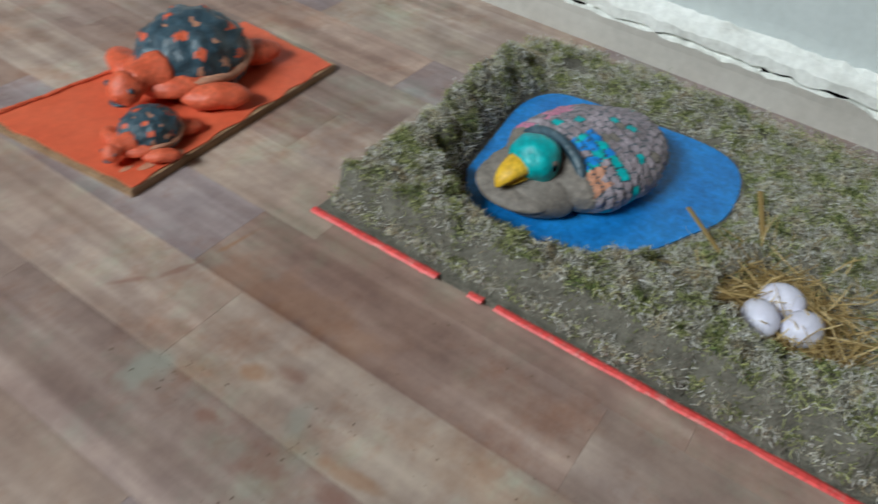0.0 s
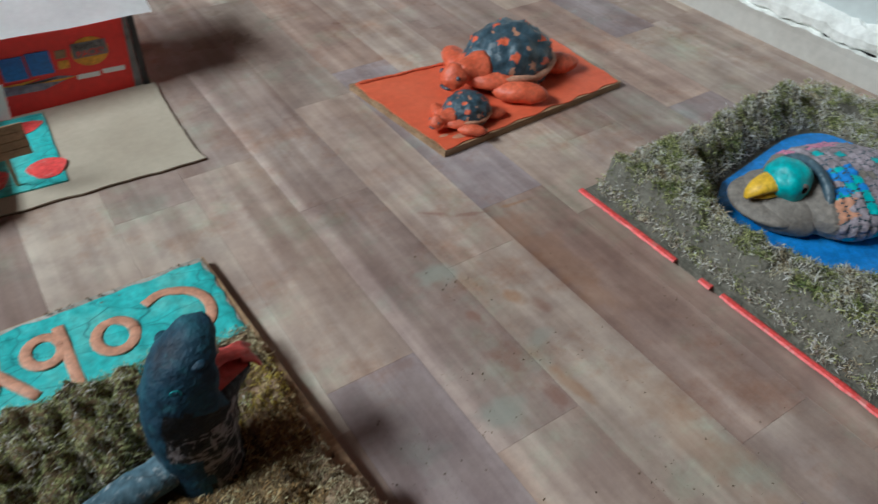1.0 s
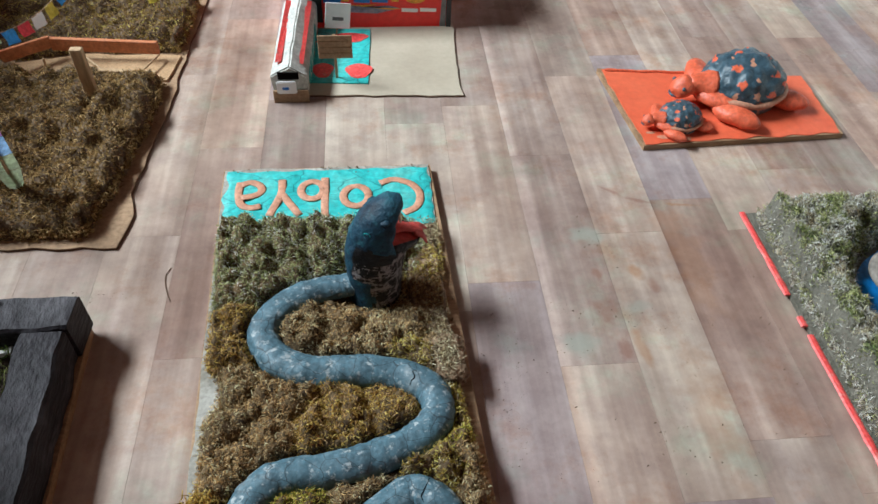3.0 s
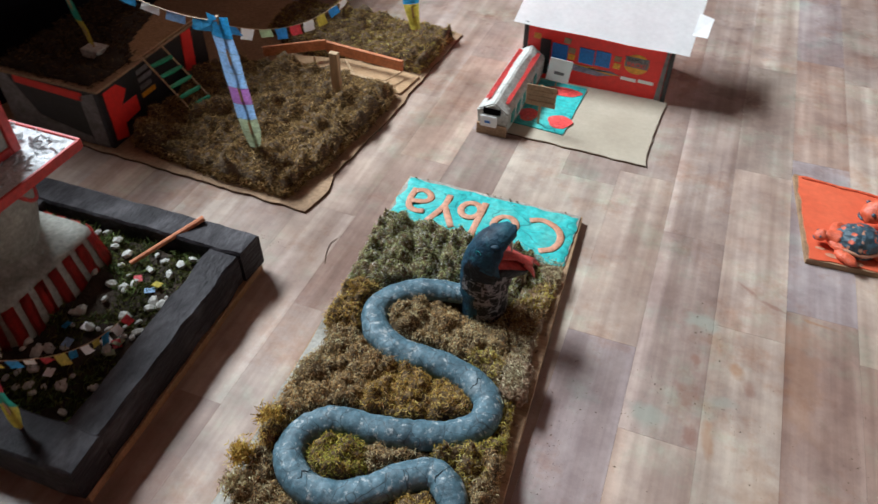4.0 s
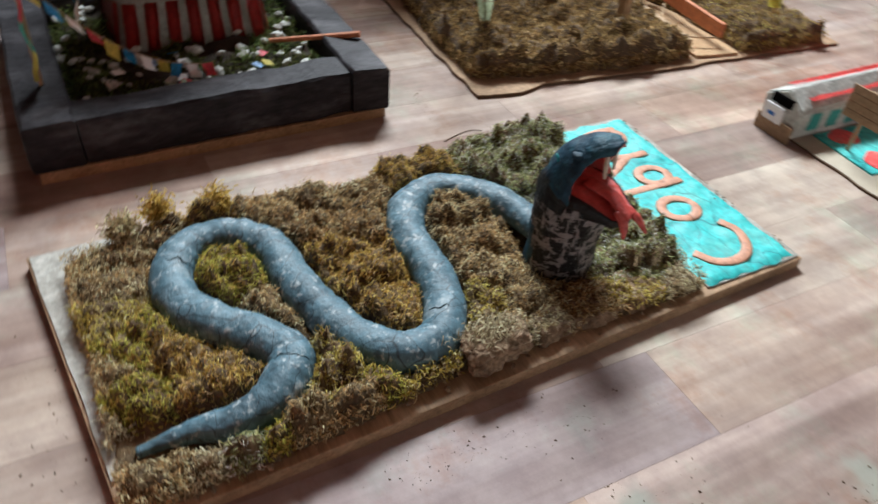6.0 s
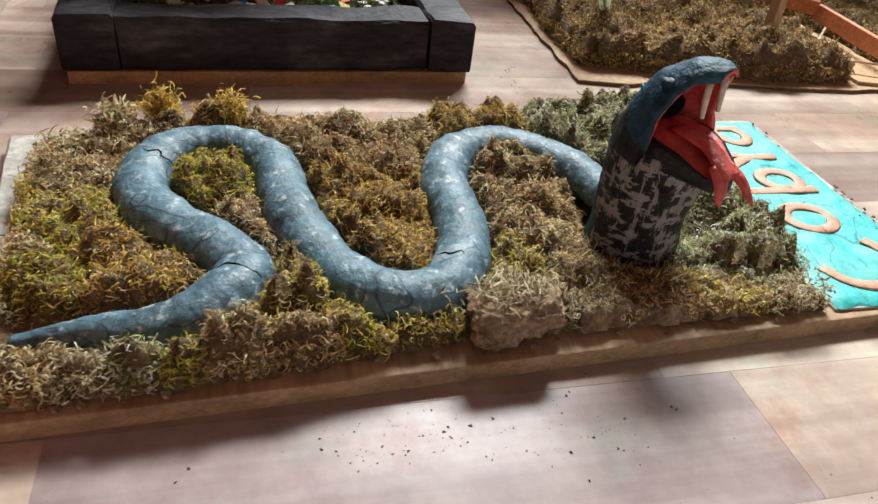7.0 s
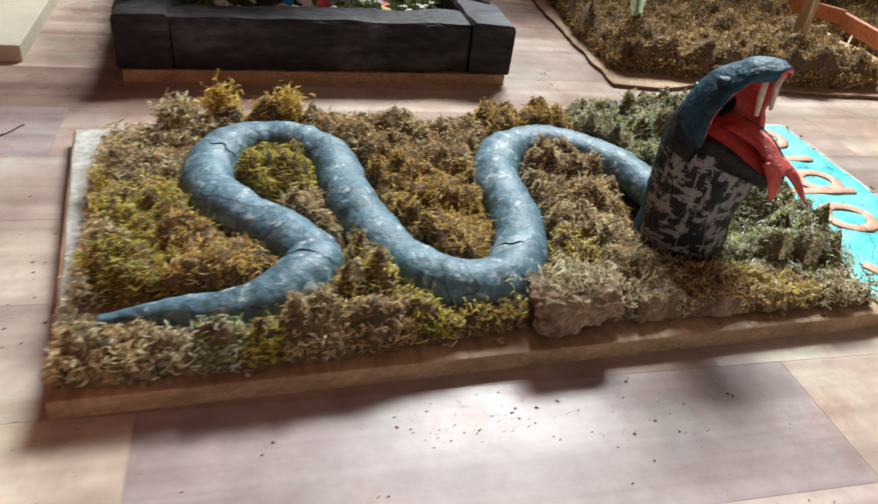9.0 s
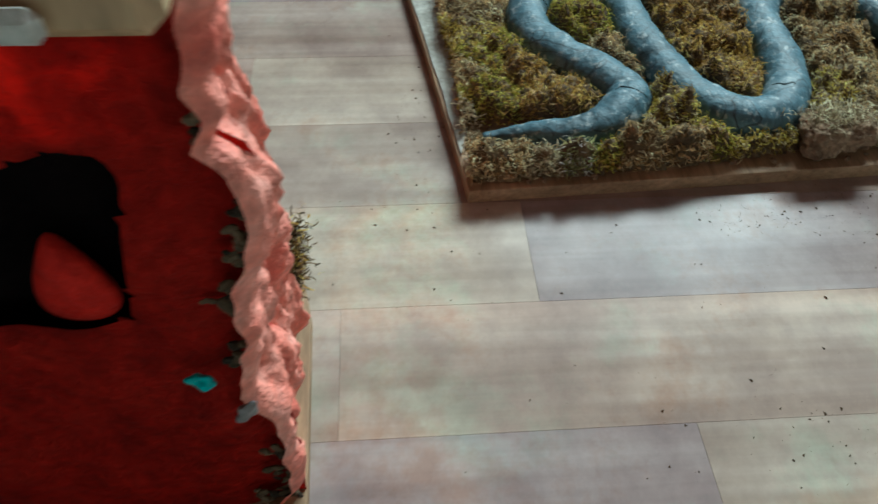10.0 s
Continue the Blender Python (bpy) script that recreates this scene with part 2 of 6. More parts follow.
over(TEAL, (0.1, 0.11, 0.09), 9, 0.62, 0.72, amount=0.5)
CLAYO = material("salmon_clay", [(0.48, 0.22, 0.13), (0.58, 0.3, 0.2)], 0.6, 30, 140, 0.2)
SNAKE = material("blue_grey_painted_paper", [(0.042, 0.075, 0.095), (0.064, 0.118, 0.15), (0.08, 0.15, 0.19), (0.14, 0.21, 0.25)], 0.55, 30, 150, 0.35, pos=[0.3, 0.43, 0.55, 0.7], grain=0.3, spec=0.35)
over(SNAKE, (0.42, 0.46, 0.47), 95, 0.56, 0.66, amount=0.8, detail=6)
over(SNAKE, (0.34, 0.39, 0.41), 16, 0.6, 0.72, amount=0.5)
over(SNAKE, (0.02, 0.028, 0.034), 26, 0.016, 0.005, kind="cracks", amount=0.75, warp=0.08)
HEADB = material("dark_blue_paint", [(0.006, 0.012, 0.025), (0.012, 0.045, 0.075), (0.02, 0.09, 0.12)], 0.6, 25, 130, 0.7, spec=0.3)
COLLAR = material("pale_blue_white_paint", [(0.2, 0.28, 0.31), (0.38, 0.46, 0.48)], 0.55, 60, 150, 0.4)
over(HEADB, (0.03, 0.13, 0.16), 55, 0.58, 0.68, amount=0.45)
HEADN = material("black_paint", [(0.004, 0.004, 0.005), (0.009, 0.009, 0.011)], 0.5, 40, 130, 0.8, spec=0.35)
HEADK = material("black_paint_grey_strokes", [(0.004, 0.004, 0.005), (0.008, 0.008, 0.01)], 0.55, 60, 130, 0.9, spec=0.35)
over(HEADK, (0.27, 0.24, 0.24), 46, 0.53, 0.56, (0.75, 0.75, 2.2), detail=3, amount=0.85)
over(HEADK, (0.27, 0.24, 0.24), 50, 0.55, 0.58, (2.4, 2.4, 0.6), detail=3, amount=0.8)
over(HEADK, (0.005, 0.005, 0.006), 130, 0.56, 0.62, amount=0.9)
MOUTH = material("red_mouth_paint", [(0.36, 0.03, 0.026), (0.5, 0.06, 0.05), (0.62, 0.13, 0.11)], 0.5, 26, 110, 0.6)
FANG = material("ivory_tooth", [(0.5, 0.42, 0.33), (0.6, 0.55, 0.45)], 0.5)
STONE = material("brown_clod", [(0.12, 0.074, 0.044), (0.25, 0.165, 0.1), (0.38, 0.265, 0.17)], 0.95, 40, 160, 1.0)
over(STONE, (0.05, 0.032, 0.02), 45, 0.05, 0.01, kind="cracks", amount=0.3, warp=0.09)
EARTH = material("peat", [(0.015, 0.009, 0.005), (0.05, 0.032, 0.018)], 0.95, 40, 200, 1.0)
MOSSBED = material("matted_brown_moss", [(0.04, 0.024, 0.012), (0.12, 0.078, 0.036), (0.24, 0.165, 0.085)], 0.95, 45, 260, 1.0)
BROWNEARTH = material("dry_brown_earth", [(0.06, 0.038, 0.02), (0.13, 0.085, 0.048), (0.19, 0.13, 0.078)], 0.95, 40, 200, 1.0)
GREYEARTH = material("dry_grey_earth", [(0.09, 0.084, 0.066), (0.19, 0.178, 0.143)], 0.95, 40, 200, 1.0)
MOSS = {
    "tan": fibre("tan_moss", [(0.154, 0.105, 0.050), (0.416, 0.309, 0.169), (0.771, 0.617, 0.394)]),
    "brown": fibre("brown_moss", [(0.140, 0.079, 0.031), (0.386, 0.239, 0.102), (0.664, 0.463, 0.231)]),
    "ochre": fibre("ochre_moss", [(0.164, 0.101, 0.023), (0.442, 0.278, 0.063), (0.721, 0.518, 0.164)]),
    "green": fibre("green_moss", [(0.108, 0.102, 0.015), (0.309, 0.286, 0.043), (0.556, 0.525, 0.124)]),
    "olive": fibre("olive_moss", [(0.169, 0.118, 0.022), (0.432, 0.316, 0.065), (0.725, 0.587, 0.177)]),
    "sage": fibre("sage_moss", [(0.1, 0.12, 0.044), (0.275, 0.3, 0.122), (0.53, 0.54, 0.275)]),
    "dun": fibre("grey_brown_moss", [(0.169, 0.133, 0.077), (0.416, 0.339, 0.224), (0.710, 0.617, 0.440)]),
    "grey": fibre("grey_moss", [(0.253, 0.241, 0.190), (0.534, 0.514, 0.421), (0.842, 0.814, 0.695)]),
    "soil": fibre("peat_fibre", [(0.1, 0.062, 0.022), (0.27, 0.175, 0.07), (0.42, 0.3, 0.135)]),
    "dark": fibre("dark_peat_fibre", [(0.02, 0.012, 0.006), (0.07, 0.042, 0.02), (0.15, 0.095, 0.05)]),
    "leaf": fibre("leafy_green_moss", [(0.03, 0.05, 0.016), (0.09, 0.13, 0.04), (0.22, 0.28, 0.1)]),
    "bed": fibre("dark_green_moss", [(0.02, 0.025, 0.008), (0.06, 0.065, 0.018), (0.15, 0.16, 0.05)]),
}
BLACKW = material("black_painted_wood", [(0.012, 0.01, 0.012), (0.026, 0.023, 0.027), (0.08, 0.075, 0.082)], 0.6, 14, 90, 0.9, stretch=(1, 0.5, 1.4), spec=0.15, pos=[0.3, 0.52, 0.72], grain=0.4)
ORANGE = material("orange_paint", [(0.64, 0.1, 0.042), (0.74, 0.15, 0.07)], 0.55, 9, 60, 0.08, grain=0.08)
ORANGEC = material("orange_clay", [(0.56, 0.085, 0.034), (0.72, 0.15, 0.072)], 0.5, 20, 110, 0.5)
SHELL = material("blue_grey_shell_paint", [(0.02, 0.04, 0.055), (0.045, 0.085, 0.115), (0.09, 0.14, 0.17)], 0.4, 40, 120, 0.5)
POND = material("bright_blue_paint", [(0.012, 0.17, 0.52), (0.03, 0.28, 0.74)], 0.45, 18, 120, 0.2)
FEATHER = material("grey_lilac_clay", [(0.2, 0.17, 0.18), (0.3, 0.26, 0.29), (0.42, 0.36, 0.4)], 0.6, 30, 120, 0.6)
DUCKT = material("turquoise_paint", [(0.01, 0.3, 0.33), (0.02, 0.48, 0.48)], 0.45, 20, 100, 0.3)
DUCKG = material("grey_clay", [(0.17, 0.15, 0.13), (0.26, 0.23, 0.2)], 0.7, 25, 120, 0.4)
PINK = material("pink_paint", [(0.5, 0.16, 0.28), (0.6, 0.25, 0.36)], 0.5)
YELLOW = material("yellow_paint", [(0.7, 0.4, 0.02), (0.75, 0.5, 0.05)], 0.5)
EGG = material("white_egg", [(0.66, 0.66, 0.8), (0.78, 0.78, 0.88)], 0.45, 20, 120, 0.05, grain=0.05)
STRAW = fibre("straw", [(0.3, 0.2, 0.07), (0.45, 0.33, 0.14), (0.6, 0.48, 0.26)], 0.6)
REDLINE = material("red_tape", [(0.7, 0.06, 0.06), (0.78, 0.1, 0.09)], 0.5)
over(REDLINE, (0.66, 0.25, 0.22), 60, 0.54, 0.66, amount=0.7, detail=6)
REDBOX = material("red_printed_card", [(0.78, 0.022, 0.018), (0.86, 0.035, 0.028)], 0.45, 8, 80, 0.05, grain=0.08)
WHITEP = material("white_paper", [(0.86, 0.86, 0.86), (0.93, 0.93, 0.93)], 0.6, 10, 90, 0.05, grain=0.04)
BLUEP = material("blue_window_paper", [(0.01, 0.12, 0.45), (0.02, 0.2, 0.6)], 0.4)
BLACKP = material("black_print", [(0.012, 0.012, 0.014), (0.025, 0.025, 0.028)], 0.4)
GREYP = material("grey_print", [(0.13, 0.12, 0.12), (0.26, 0.26, 0.27)], 0.5, 30, 90)
BLUEG = material("blue_grey_print", [(0.1, 0.03, 0.04), (0.2, 0.2, 0.28), (0.4, 0.3, 0.3)], 0.5, 40, 90)
GOLD = material("orange_yellow_print", [(0.65, 0.22, 0.01), (0.8, 0.4, 0.03)], 0.4)
TEALP = material("teal_print", [(0.02, 0.22, 0.2), (0.03, 0.3, 0.26)], 0.5)
STUPAG = material("white_clay", [(0.19, 0.185, 0.16), (0.27, 0.27, 0.235), (0.36, 0.355, 0.315)], 0.7, 14, 120, 0.4)
STUPAR = material("red_paint", [(0.4, 0.02, 0.02), (0.52, 0.04, 0.03)], 0.5, 16, 100, 0.3)
FOIL = material("white_foil", [(0.5, 0.52, 0.54), (0.74, 0.76, 0.78)], 0.25, 60, 160, 1.0)
WOOD = material("light_stick_wood", [(0.35, 0.22, 0.12), (0.5, 0.35, 0.2)], 0.6, 20, 120, 0.2, stretch=(1, 1, 0.2))
WOODO = material("orange_planed_wood", [(0.45, 0.14, 0.05), (0.58, 0.22, 0.1)], 0.6, 20, 120, 0.2)
SAND = material("sand", [(0.4, 0.25, 0.13), (0.5, 0.33, 0.19)], 0.95, 40, 250, 0.5)
GREENT = material("green_tape", [(0.01, 0.22, 0.1), (0.02, 0.32, 0.16)], 0.4)
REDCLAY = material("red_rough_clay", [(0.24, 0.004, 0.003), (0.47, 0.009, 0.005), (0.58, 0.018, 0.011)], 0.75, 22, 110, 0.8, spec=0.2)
# Salmon paint lightened to carry the window light on the side walls.
LITSALMON = material("lit_salmon_pink_clay", [(0.62, 0.12, 0.085), (0.76, 0.24, 0.18), (0.82, 0.38, 0.31)], 0.6, 24, 120, 0.9)
# Near-black for the shade in holes and cracks, and the duck's pupils.
DARKIN = material("hole_shade_and_pupil_black", [(0.002, 0.0015, 0.0015), (0.005, 0.003, 0.003)], 0.95, spec=0.05)
PEBBLE = material("white_gravel", [(0.4, 0.4, 0.37), (0.62, 0.62, 0.58)], 0.7, 40, 150, 0.4)
FLAGS = {
    "blue": material("blue_flag_paper", [(0.05, 0.32, 0.6), (0.08, 0.42, 0.7)], 0.6),
    "white": WHITEP,
    "red": material("red_flag_paper", [(0.65, 0.06, 0.09), (0.75, 0.12, 0.14)], 0.6),
    "green": material("green_flag_paper", [(0.05, 0.4, 0.3), (0.1, 0.5, 0.38)], 0.6),
    "yellow": material("yellow_flag_paper", [(0.6, 0.5, 0.08), (0.7, 0.6, 0.14)], 0.6),
    "lilac": material("lilac_flag_paper", [(0.4, 0.15, 0.45), (0.5, 0.25, 0.55)], 0.6),
    "sky": material("sky_blue_flag_paper", [(0.3, 0.5, 0.75), (0.42, 0.6, 0.82)], 0.6),
    "pale": material("pale_green_flag_paper", [(0.4, 0.45, 0.3), (0.5, 0.55, 0.38)], 0.6),
}
for paper in FLAGS.values():
    if paper != WHITEP:
        thin(paper, 0.45)


# ---- building helpers ----
def part(name, bm, mats, parent=None, label="", kind="", smooth=False):
    """Links a bmesh as one mesh object, under a thing or a part if one is given."""
    me = bpy.data.meshes.new(name)
    bm.to_mesh(me)
    bm.free()
    for m in mats if isinstance(mats, (list, tuple)) else [mats]:
        me.materials.append(m)
    if smooth:
        me.polygons.foreach_set("use_smooth", [True] * len(me.polygons))
    ob = new(name, me)
    ob.parent = parent
    return tagged(ob, label, kind=kind)


def thing(name, place, label, category, group=""):
    ob = new(name)
    ob.empty_display_size = 0.05
    ob.location = place
    return tagged(ob, label, category, group)


def grid_mesh(name, verts, faces, mat, parent=None, label="", kind="", smooth=False):
    me = bpy.data.meshes.new(name)
    me.from_pydata([tuple(v) for v in verts], [], faces)
    me.materials.append(mat)
    if smooth:
        me.polygons.foreach_set("use_smooth", [True] * len(me.polygons))
    ob = new(name, me)
    ob.parent = parent
    return tagged(ob, label, kind=kind)


def box(x0, x1, y0, y1, z0, z1, bevel=0.0, bm=None, seg=1, mat=0):
    bm = bm or bmesh.new()
    got = bmesh.ops.create_cube(bm, size=1.0, matrix=Matrix.Translation(((x0 + x1) / 2, (y0 + y1) / 2, (z0 + z1) / 2)) @ Matrix.Diagonal((abs(x1 - x0), abs(y1 - y0), abs(z1 - z0), 1)))
    faces = list({f for v in got["verts"] for f in v.link_faces})
    for f in faces:
        f.material_index = mat
    if bevel:
        edges = list({e for v in got["verts"] for e in v.link_edges})
        bmesh.ops.bevel(bm, geom=edges, offset=bevel, segments=seg, profile=0.6, affect="EDGES")
    return bm


def prism(outline, z0, z1, bm=None, mat=0, bevel=0.0):
    """An upright slab over an outline of (x, y)."""
    bm = bm or bmesh.new()
    lo = [bm.verts.new((x, y, z0)) for x, y in outline]
    hi = [bm.verts.new((x, y, z1)) for x, y in outline]
    fs = [bm.faces.new(list(reversed(lo))), bm.faces.new(hi)]
    n = len(outline)
    fs += [bm.faces.new((lo[i], lo[(i + 1) % n], hi[(i + 1) % n], hi[i])) for i in range(n)]
    for f in fs:
        f.material_index = mat
    bmesh.ops.recalc_face_normals(bm, faces=fs)
    if bevel:
        bmesh.ops.bevel(bm, geom=[e for e in bm.edges if e.verts[0] in hi and e.verts[1] in hi], offset=bevel, segments=2, profile=0.6, affect="EDGES")
    return bm


def tube(points, radii, sides=10, bm=None, mat=0, caps=True, squash=1.0, flat=None):
    """A round bar along points; radii for each, or one."""
    bm = bm or bmesh.new()
    pts = [Vector(p) for p in points]
    if not isinstance(radii, (list, tuple)):
        radii = [radii] * len(pts)
    rings, side = [], None
    for i, p in enumerate(pts):
        d = (pts[min(i + 1, len(pts) - 1)] - pts[max(i - 1, 0)]).normalized()
        if side is None:
            side = d.cross(Vector((0, 0, 1)) if abs(d.z) < 0.9 else Vector((1, 0, 0))).normalized()
        side = (side - d * side.dot(d)).normalized()
        up = side.cross(d)
        ring = []
        for k in range(sides):
            a = 2 * math.pi * k / sides
            ring.append(bm.verts.new(p + radii[i] * (math.cos(a) * side + squash * math.sin(a) * up)))
        rings.append(ring)
    for a, b in zip(rings, rings[1:]):
        for k in range(sides):
            f = bm.faces.new((a[k], a[(k + 1) % sides], b[(k + 1) % sides], b[k]))
            f.material_index = mat
    if caps:
        for ring in (rings[0], list(reversed(rings[-1]))):
            bm.faces.new(ring).material_index = mat
    bmesh.ops.recalc_face_normals(bm, faces=bm.faces[:])
    return bm


def ball(centre, radii, bm=None, mat=0, sub=3, turn=None, rough=0.0, freq=20):
    bm = bm or bmesh.new()
    m = Matrix.Translation(centre) @ (turn.to_4x4() if turn else Matrix()) @ Matrix.Diagonal((*radii, 1))
    got = bmesh.ops.create_icosphere(bm, subdivisions=sub, radius=1.0, matrix=m)
    for v in got["verts"]:
        if rough:
            v.co += (v.co - Vector(centre)).normalized() * rough * noise.noise(v.co * freq)
        for f in v.link_faces:
            f.material_index = mat
    return bm


def curve_through(points, steps=8):
    """A smooth line through points (Catmull-Rom)."""
    p = [Vector(q) for q in points]
    p = [2 * p[0] - p[1], *p, 2 * p[-1] - p[-2]]
    out = []
    for i in range(1, len(p) - 2):
        for s in range(steps):
            t = s / steps
            out.append(0.5 * (2 * p[i] + (p[i + 1] - p[i - 1]) * t + (2 * p[i - 1] - 5 * p[i] + 4 * p[i + 1] - p[i + 2]) * t * t + (3 * p[i] - p[i - 1] - 3 * p[i + 1] + p[i + 2]) * t**3))
    return [*out, p[-2]]


def strands(roots, length, width, lift=0.6, curl=0.7, seg=3, rng=None):
    """Curly ribbons at roots (n x 3): vertices and quads as arrays."""
    n = len(roots)
    ang = rng.uniform(0, 2 * np.pi, n)
    d = np.stack([np.cos(ang), np.sin(ang), np.abs(rng.normal(lift, 0.35, n))], 1)
    d /= np.linalg.norm(d, axis=1, keepdims=True)
    side = np.cross(d, rng.normal(size=(n, 3)))
    side /= np.linalg.norm(side, axis=1, keepdims=True)
    step = (length * rng.uniform(0.5, 1.3, n) / seg)[:, None]
    turn = (curl * 0.75 * rng.uniform(0.4, 1.4, n) * rng.choice([-1, 1], n))[:, None]
    p, rows = roots.copy(), []
    for s in range(seg + 1):
        w = width * rng.uniform(0.8, 1.15, n)[:, None] * (1 - 0.4 * s / seg)
        rows += [p - side * w / 2, p + side * w / 2]
        d = d * np.cos(turn) + np.cross(side, d) * np.sin(turn) + 0.12 * curl * rng.normal(size=(n, 3))
        d /= np.linalg.norm(d, axis=1, keepdims=True)
        p = p + d * step
    verts = np.stack(rows, 1).reshape(-1, 3)
    base = (np.arange(n) * 2 * (seg + 1))[:, None, None]
    quad = np.array([[2 * s, 2 * s + 1, 2 * s + 3, 2 * s + 2] for s in range(seg)])[None]
    return verts, (base + quad).reshape(-1, 4)


def quads_object(name, verts, quads, mat, parent=None, label="", kind="stuff"):
    me = bpy.data.meshes.new(name)
    me.vertices.add(len(verts))
    me.vertices.foreach_set("co", np.asarray(verts, np.float32).ravel())
    me.loops.add(len(quads) * 4)
    me.loops.foreach_set("vertex_index", np.asarray(quads, np.int32).ravel())
    me.polygons.add(len(quads))
    me.polygons.foreach_set("loop_start", np.arange(0, len(quads) * 4, 4, dtype=np.int32))
    me.update(calc_edges=True)
    me.materials.append(mat)
    ob = new(name, me)
    ob.parent = parent
    return tagged(ob, label, kind=kind)


def inside(poly, x, y):
    """Whether points lie in an outline (arrays)."""
    hit = np.zeros(len(x), bool)
    for (xa, ya), (xb, yb) in zip(poly, poly[1:] + poly[:1]):
        hit ^= ((ya > y) != (yb > y)) & (x < (xb - xa) * (y - ya) / (yb - ya + 1e-12) + xa)
    return hit


def rim_distance(poly, x, y):
    best = np.full(len(x), 9.0)
    for (xa, ya), (xb, yb) in zip(poly, poly[1:] + poly[:1]):
        dx, dy = xb - xa, yb - ya
        s = np.clip(((x - xa) * dx + (y - ya) * dy) / (dx * dx + dy * dy), 0, 1)
        best = np.minimum(best, np.hypot(x - xa - s * dx, y - ya - s * dy))
    return best


def lumps(x, y, size, seed):
    return np.array([noise.noise(Vector((a / size, b / size, seed))) for a, b in zip(x, y)])


def heap(name, poly, z0, high, mat, parent, cell=0.008, size=0.05, seed=1.0, edge=0.03, keep=None, label=""):
    """A lumpy bed of earth over an outline, falling off at its rim."""
    xs, ys = [p[0] for p in poly], [p[1] for p in poly]
    nx, ny = int((max(xs) - min(xs)) / cell) + 2, int((max(ys) - min(ys)) / cell) + 2
    gx, gy = np.meshgrid(min(xs) + cell * np.arange(nx), min(ys) + cell * np.arange(ny), indexing="ij")
    x, y = gx.ravel(), gy.ravel()
    ok = inside(poly, x, y)
    r = np.clip(rim_distance(poly, x, y) / edge, 0, 1)
    z = z0 + high * np.sqrt(r) * (0.5 + 1.0 * np.abs(lumps(x, y, size, seed)) + 0.5 * np.abs(lumps(x, y, size / 2.2, seed + 6))) + 0.12 * high * lumps(x, y, size / 4, seed + 3)
    if keep is not None:
        z = keep(x, y, z)
    z = np.maximum(z, z0)
    ok = ok.reshape(nx, ny).astype(int)
    idx = np.arange(nx * ny).reshape(nx, ny).tolist()
    faces = [(idx[i][j], idx[i + 1][j], idx[i + 1][j + 1], idx[i][j + 1]) for i in range(nx - 1) for j in range(ny - 1) if ok[i, j] + ok[i + 1, j] + ok[i, j + 1] + ok[i + 1, j + 1] >= 3]
    count = np.bincount(np.array(faces).ravel(), minlength=nx * ny)
    z = np.where(count < 4, z0, z)
    used = [int(v) for v in np.nonzero(count)[0]]
    back = {v: k for k, v in enumerate(used)}
    verts = [(x[v], y[v], z[v]) for v in used]
    ob = grid_mesh(name, verts, [tuple(back[v] for v in f) for f in faces], mat, parent, label, "stuff", True)

    def height(px, py):
        fx, fy = np.clip((px - min(xs)) / cell, 0, nx - 1.001), np.clip((py - min(ys)) / cell, 0, ny - 1.001)
        i, j = fx.astype(int), fy.astype(int)
        fx, fy, g = fx - i, fy - j, z.reshape(nx, ny)
        return (1 - fx) * ((1 - fy) * g[i, j] + fy * g[i, j + 1]) + fx * ((1 - fy) * g[i + 1, j] + fy * g[i + 1, j + 1])

    return ob, height


def rooted(poly, x, y, height, z0, rng):
    """Roots on a bed, spread down its steep rim."""
    z = height(x, y)
    rim = rim_distance(poly, x, y) < 0.014
    return np.stack([x, y, np.where(rim, z0 + 0.003 + np.maximum(z - z0, 0.022) * rng.uniform(0, 1, len(x)), z - 0.002)], 1)


def scatter(poly, count, rng):
    xs, ys = [p[0] for p in poly], [p[1] for p in poly]
    x, y = rng.uniform(min(xs), max(xs), count), rng.uniform(min(ys), max(ys), count)
    ok = inside(poly, x, y)
    return x[ok], y[ok]


def ragged(corners, step=0.02, rough=0.006, seed=1.0):
    """An outline with a torn, uneven edge."""
    out = []
    for (xa, ya), (xb, yb) in zip(corners, corners[1:] + corners[:1]):
        n = max(1, int(math.hypot(xb - xa, yb - ya) / step))
        for k in range(n):
            x, y = xa + (xb - xa) * k / n, ya + (yb - ya) * k / n
            out.append((x + rough * noise.noise(Vector((x * 25, y * 25, seed))), y + rough * noise.noise(Vector((x * 25, y * 25, seed + 9)))))
    return out


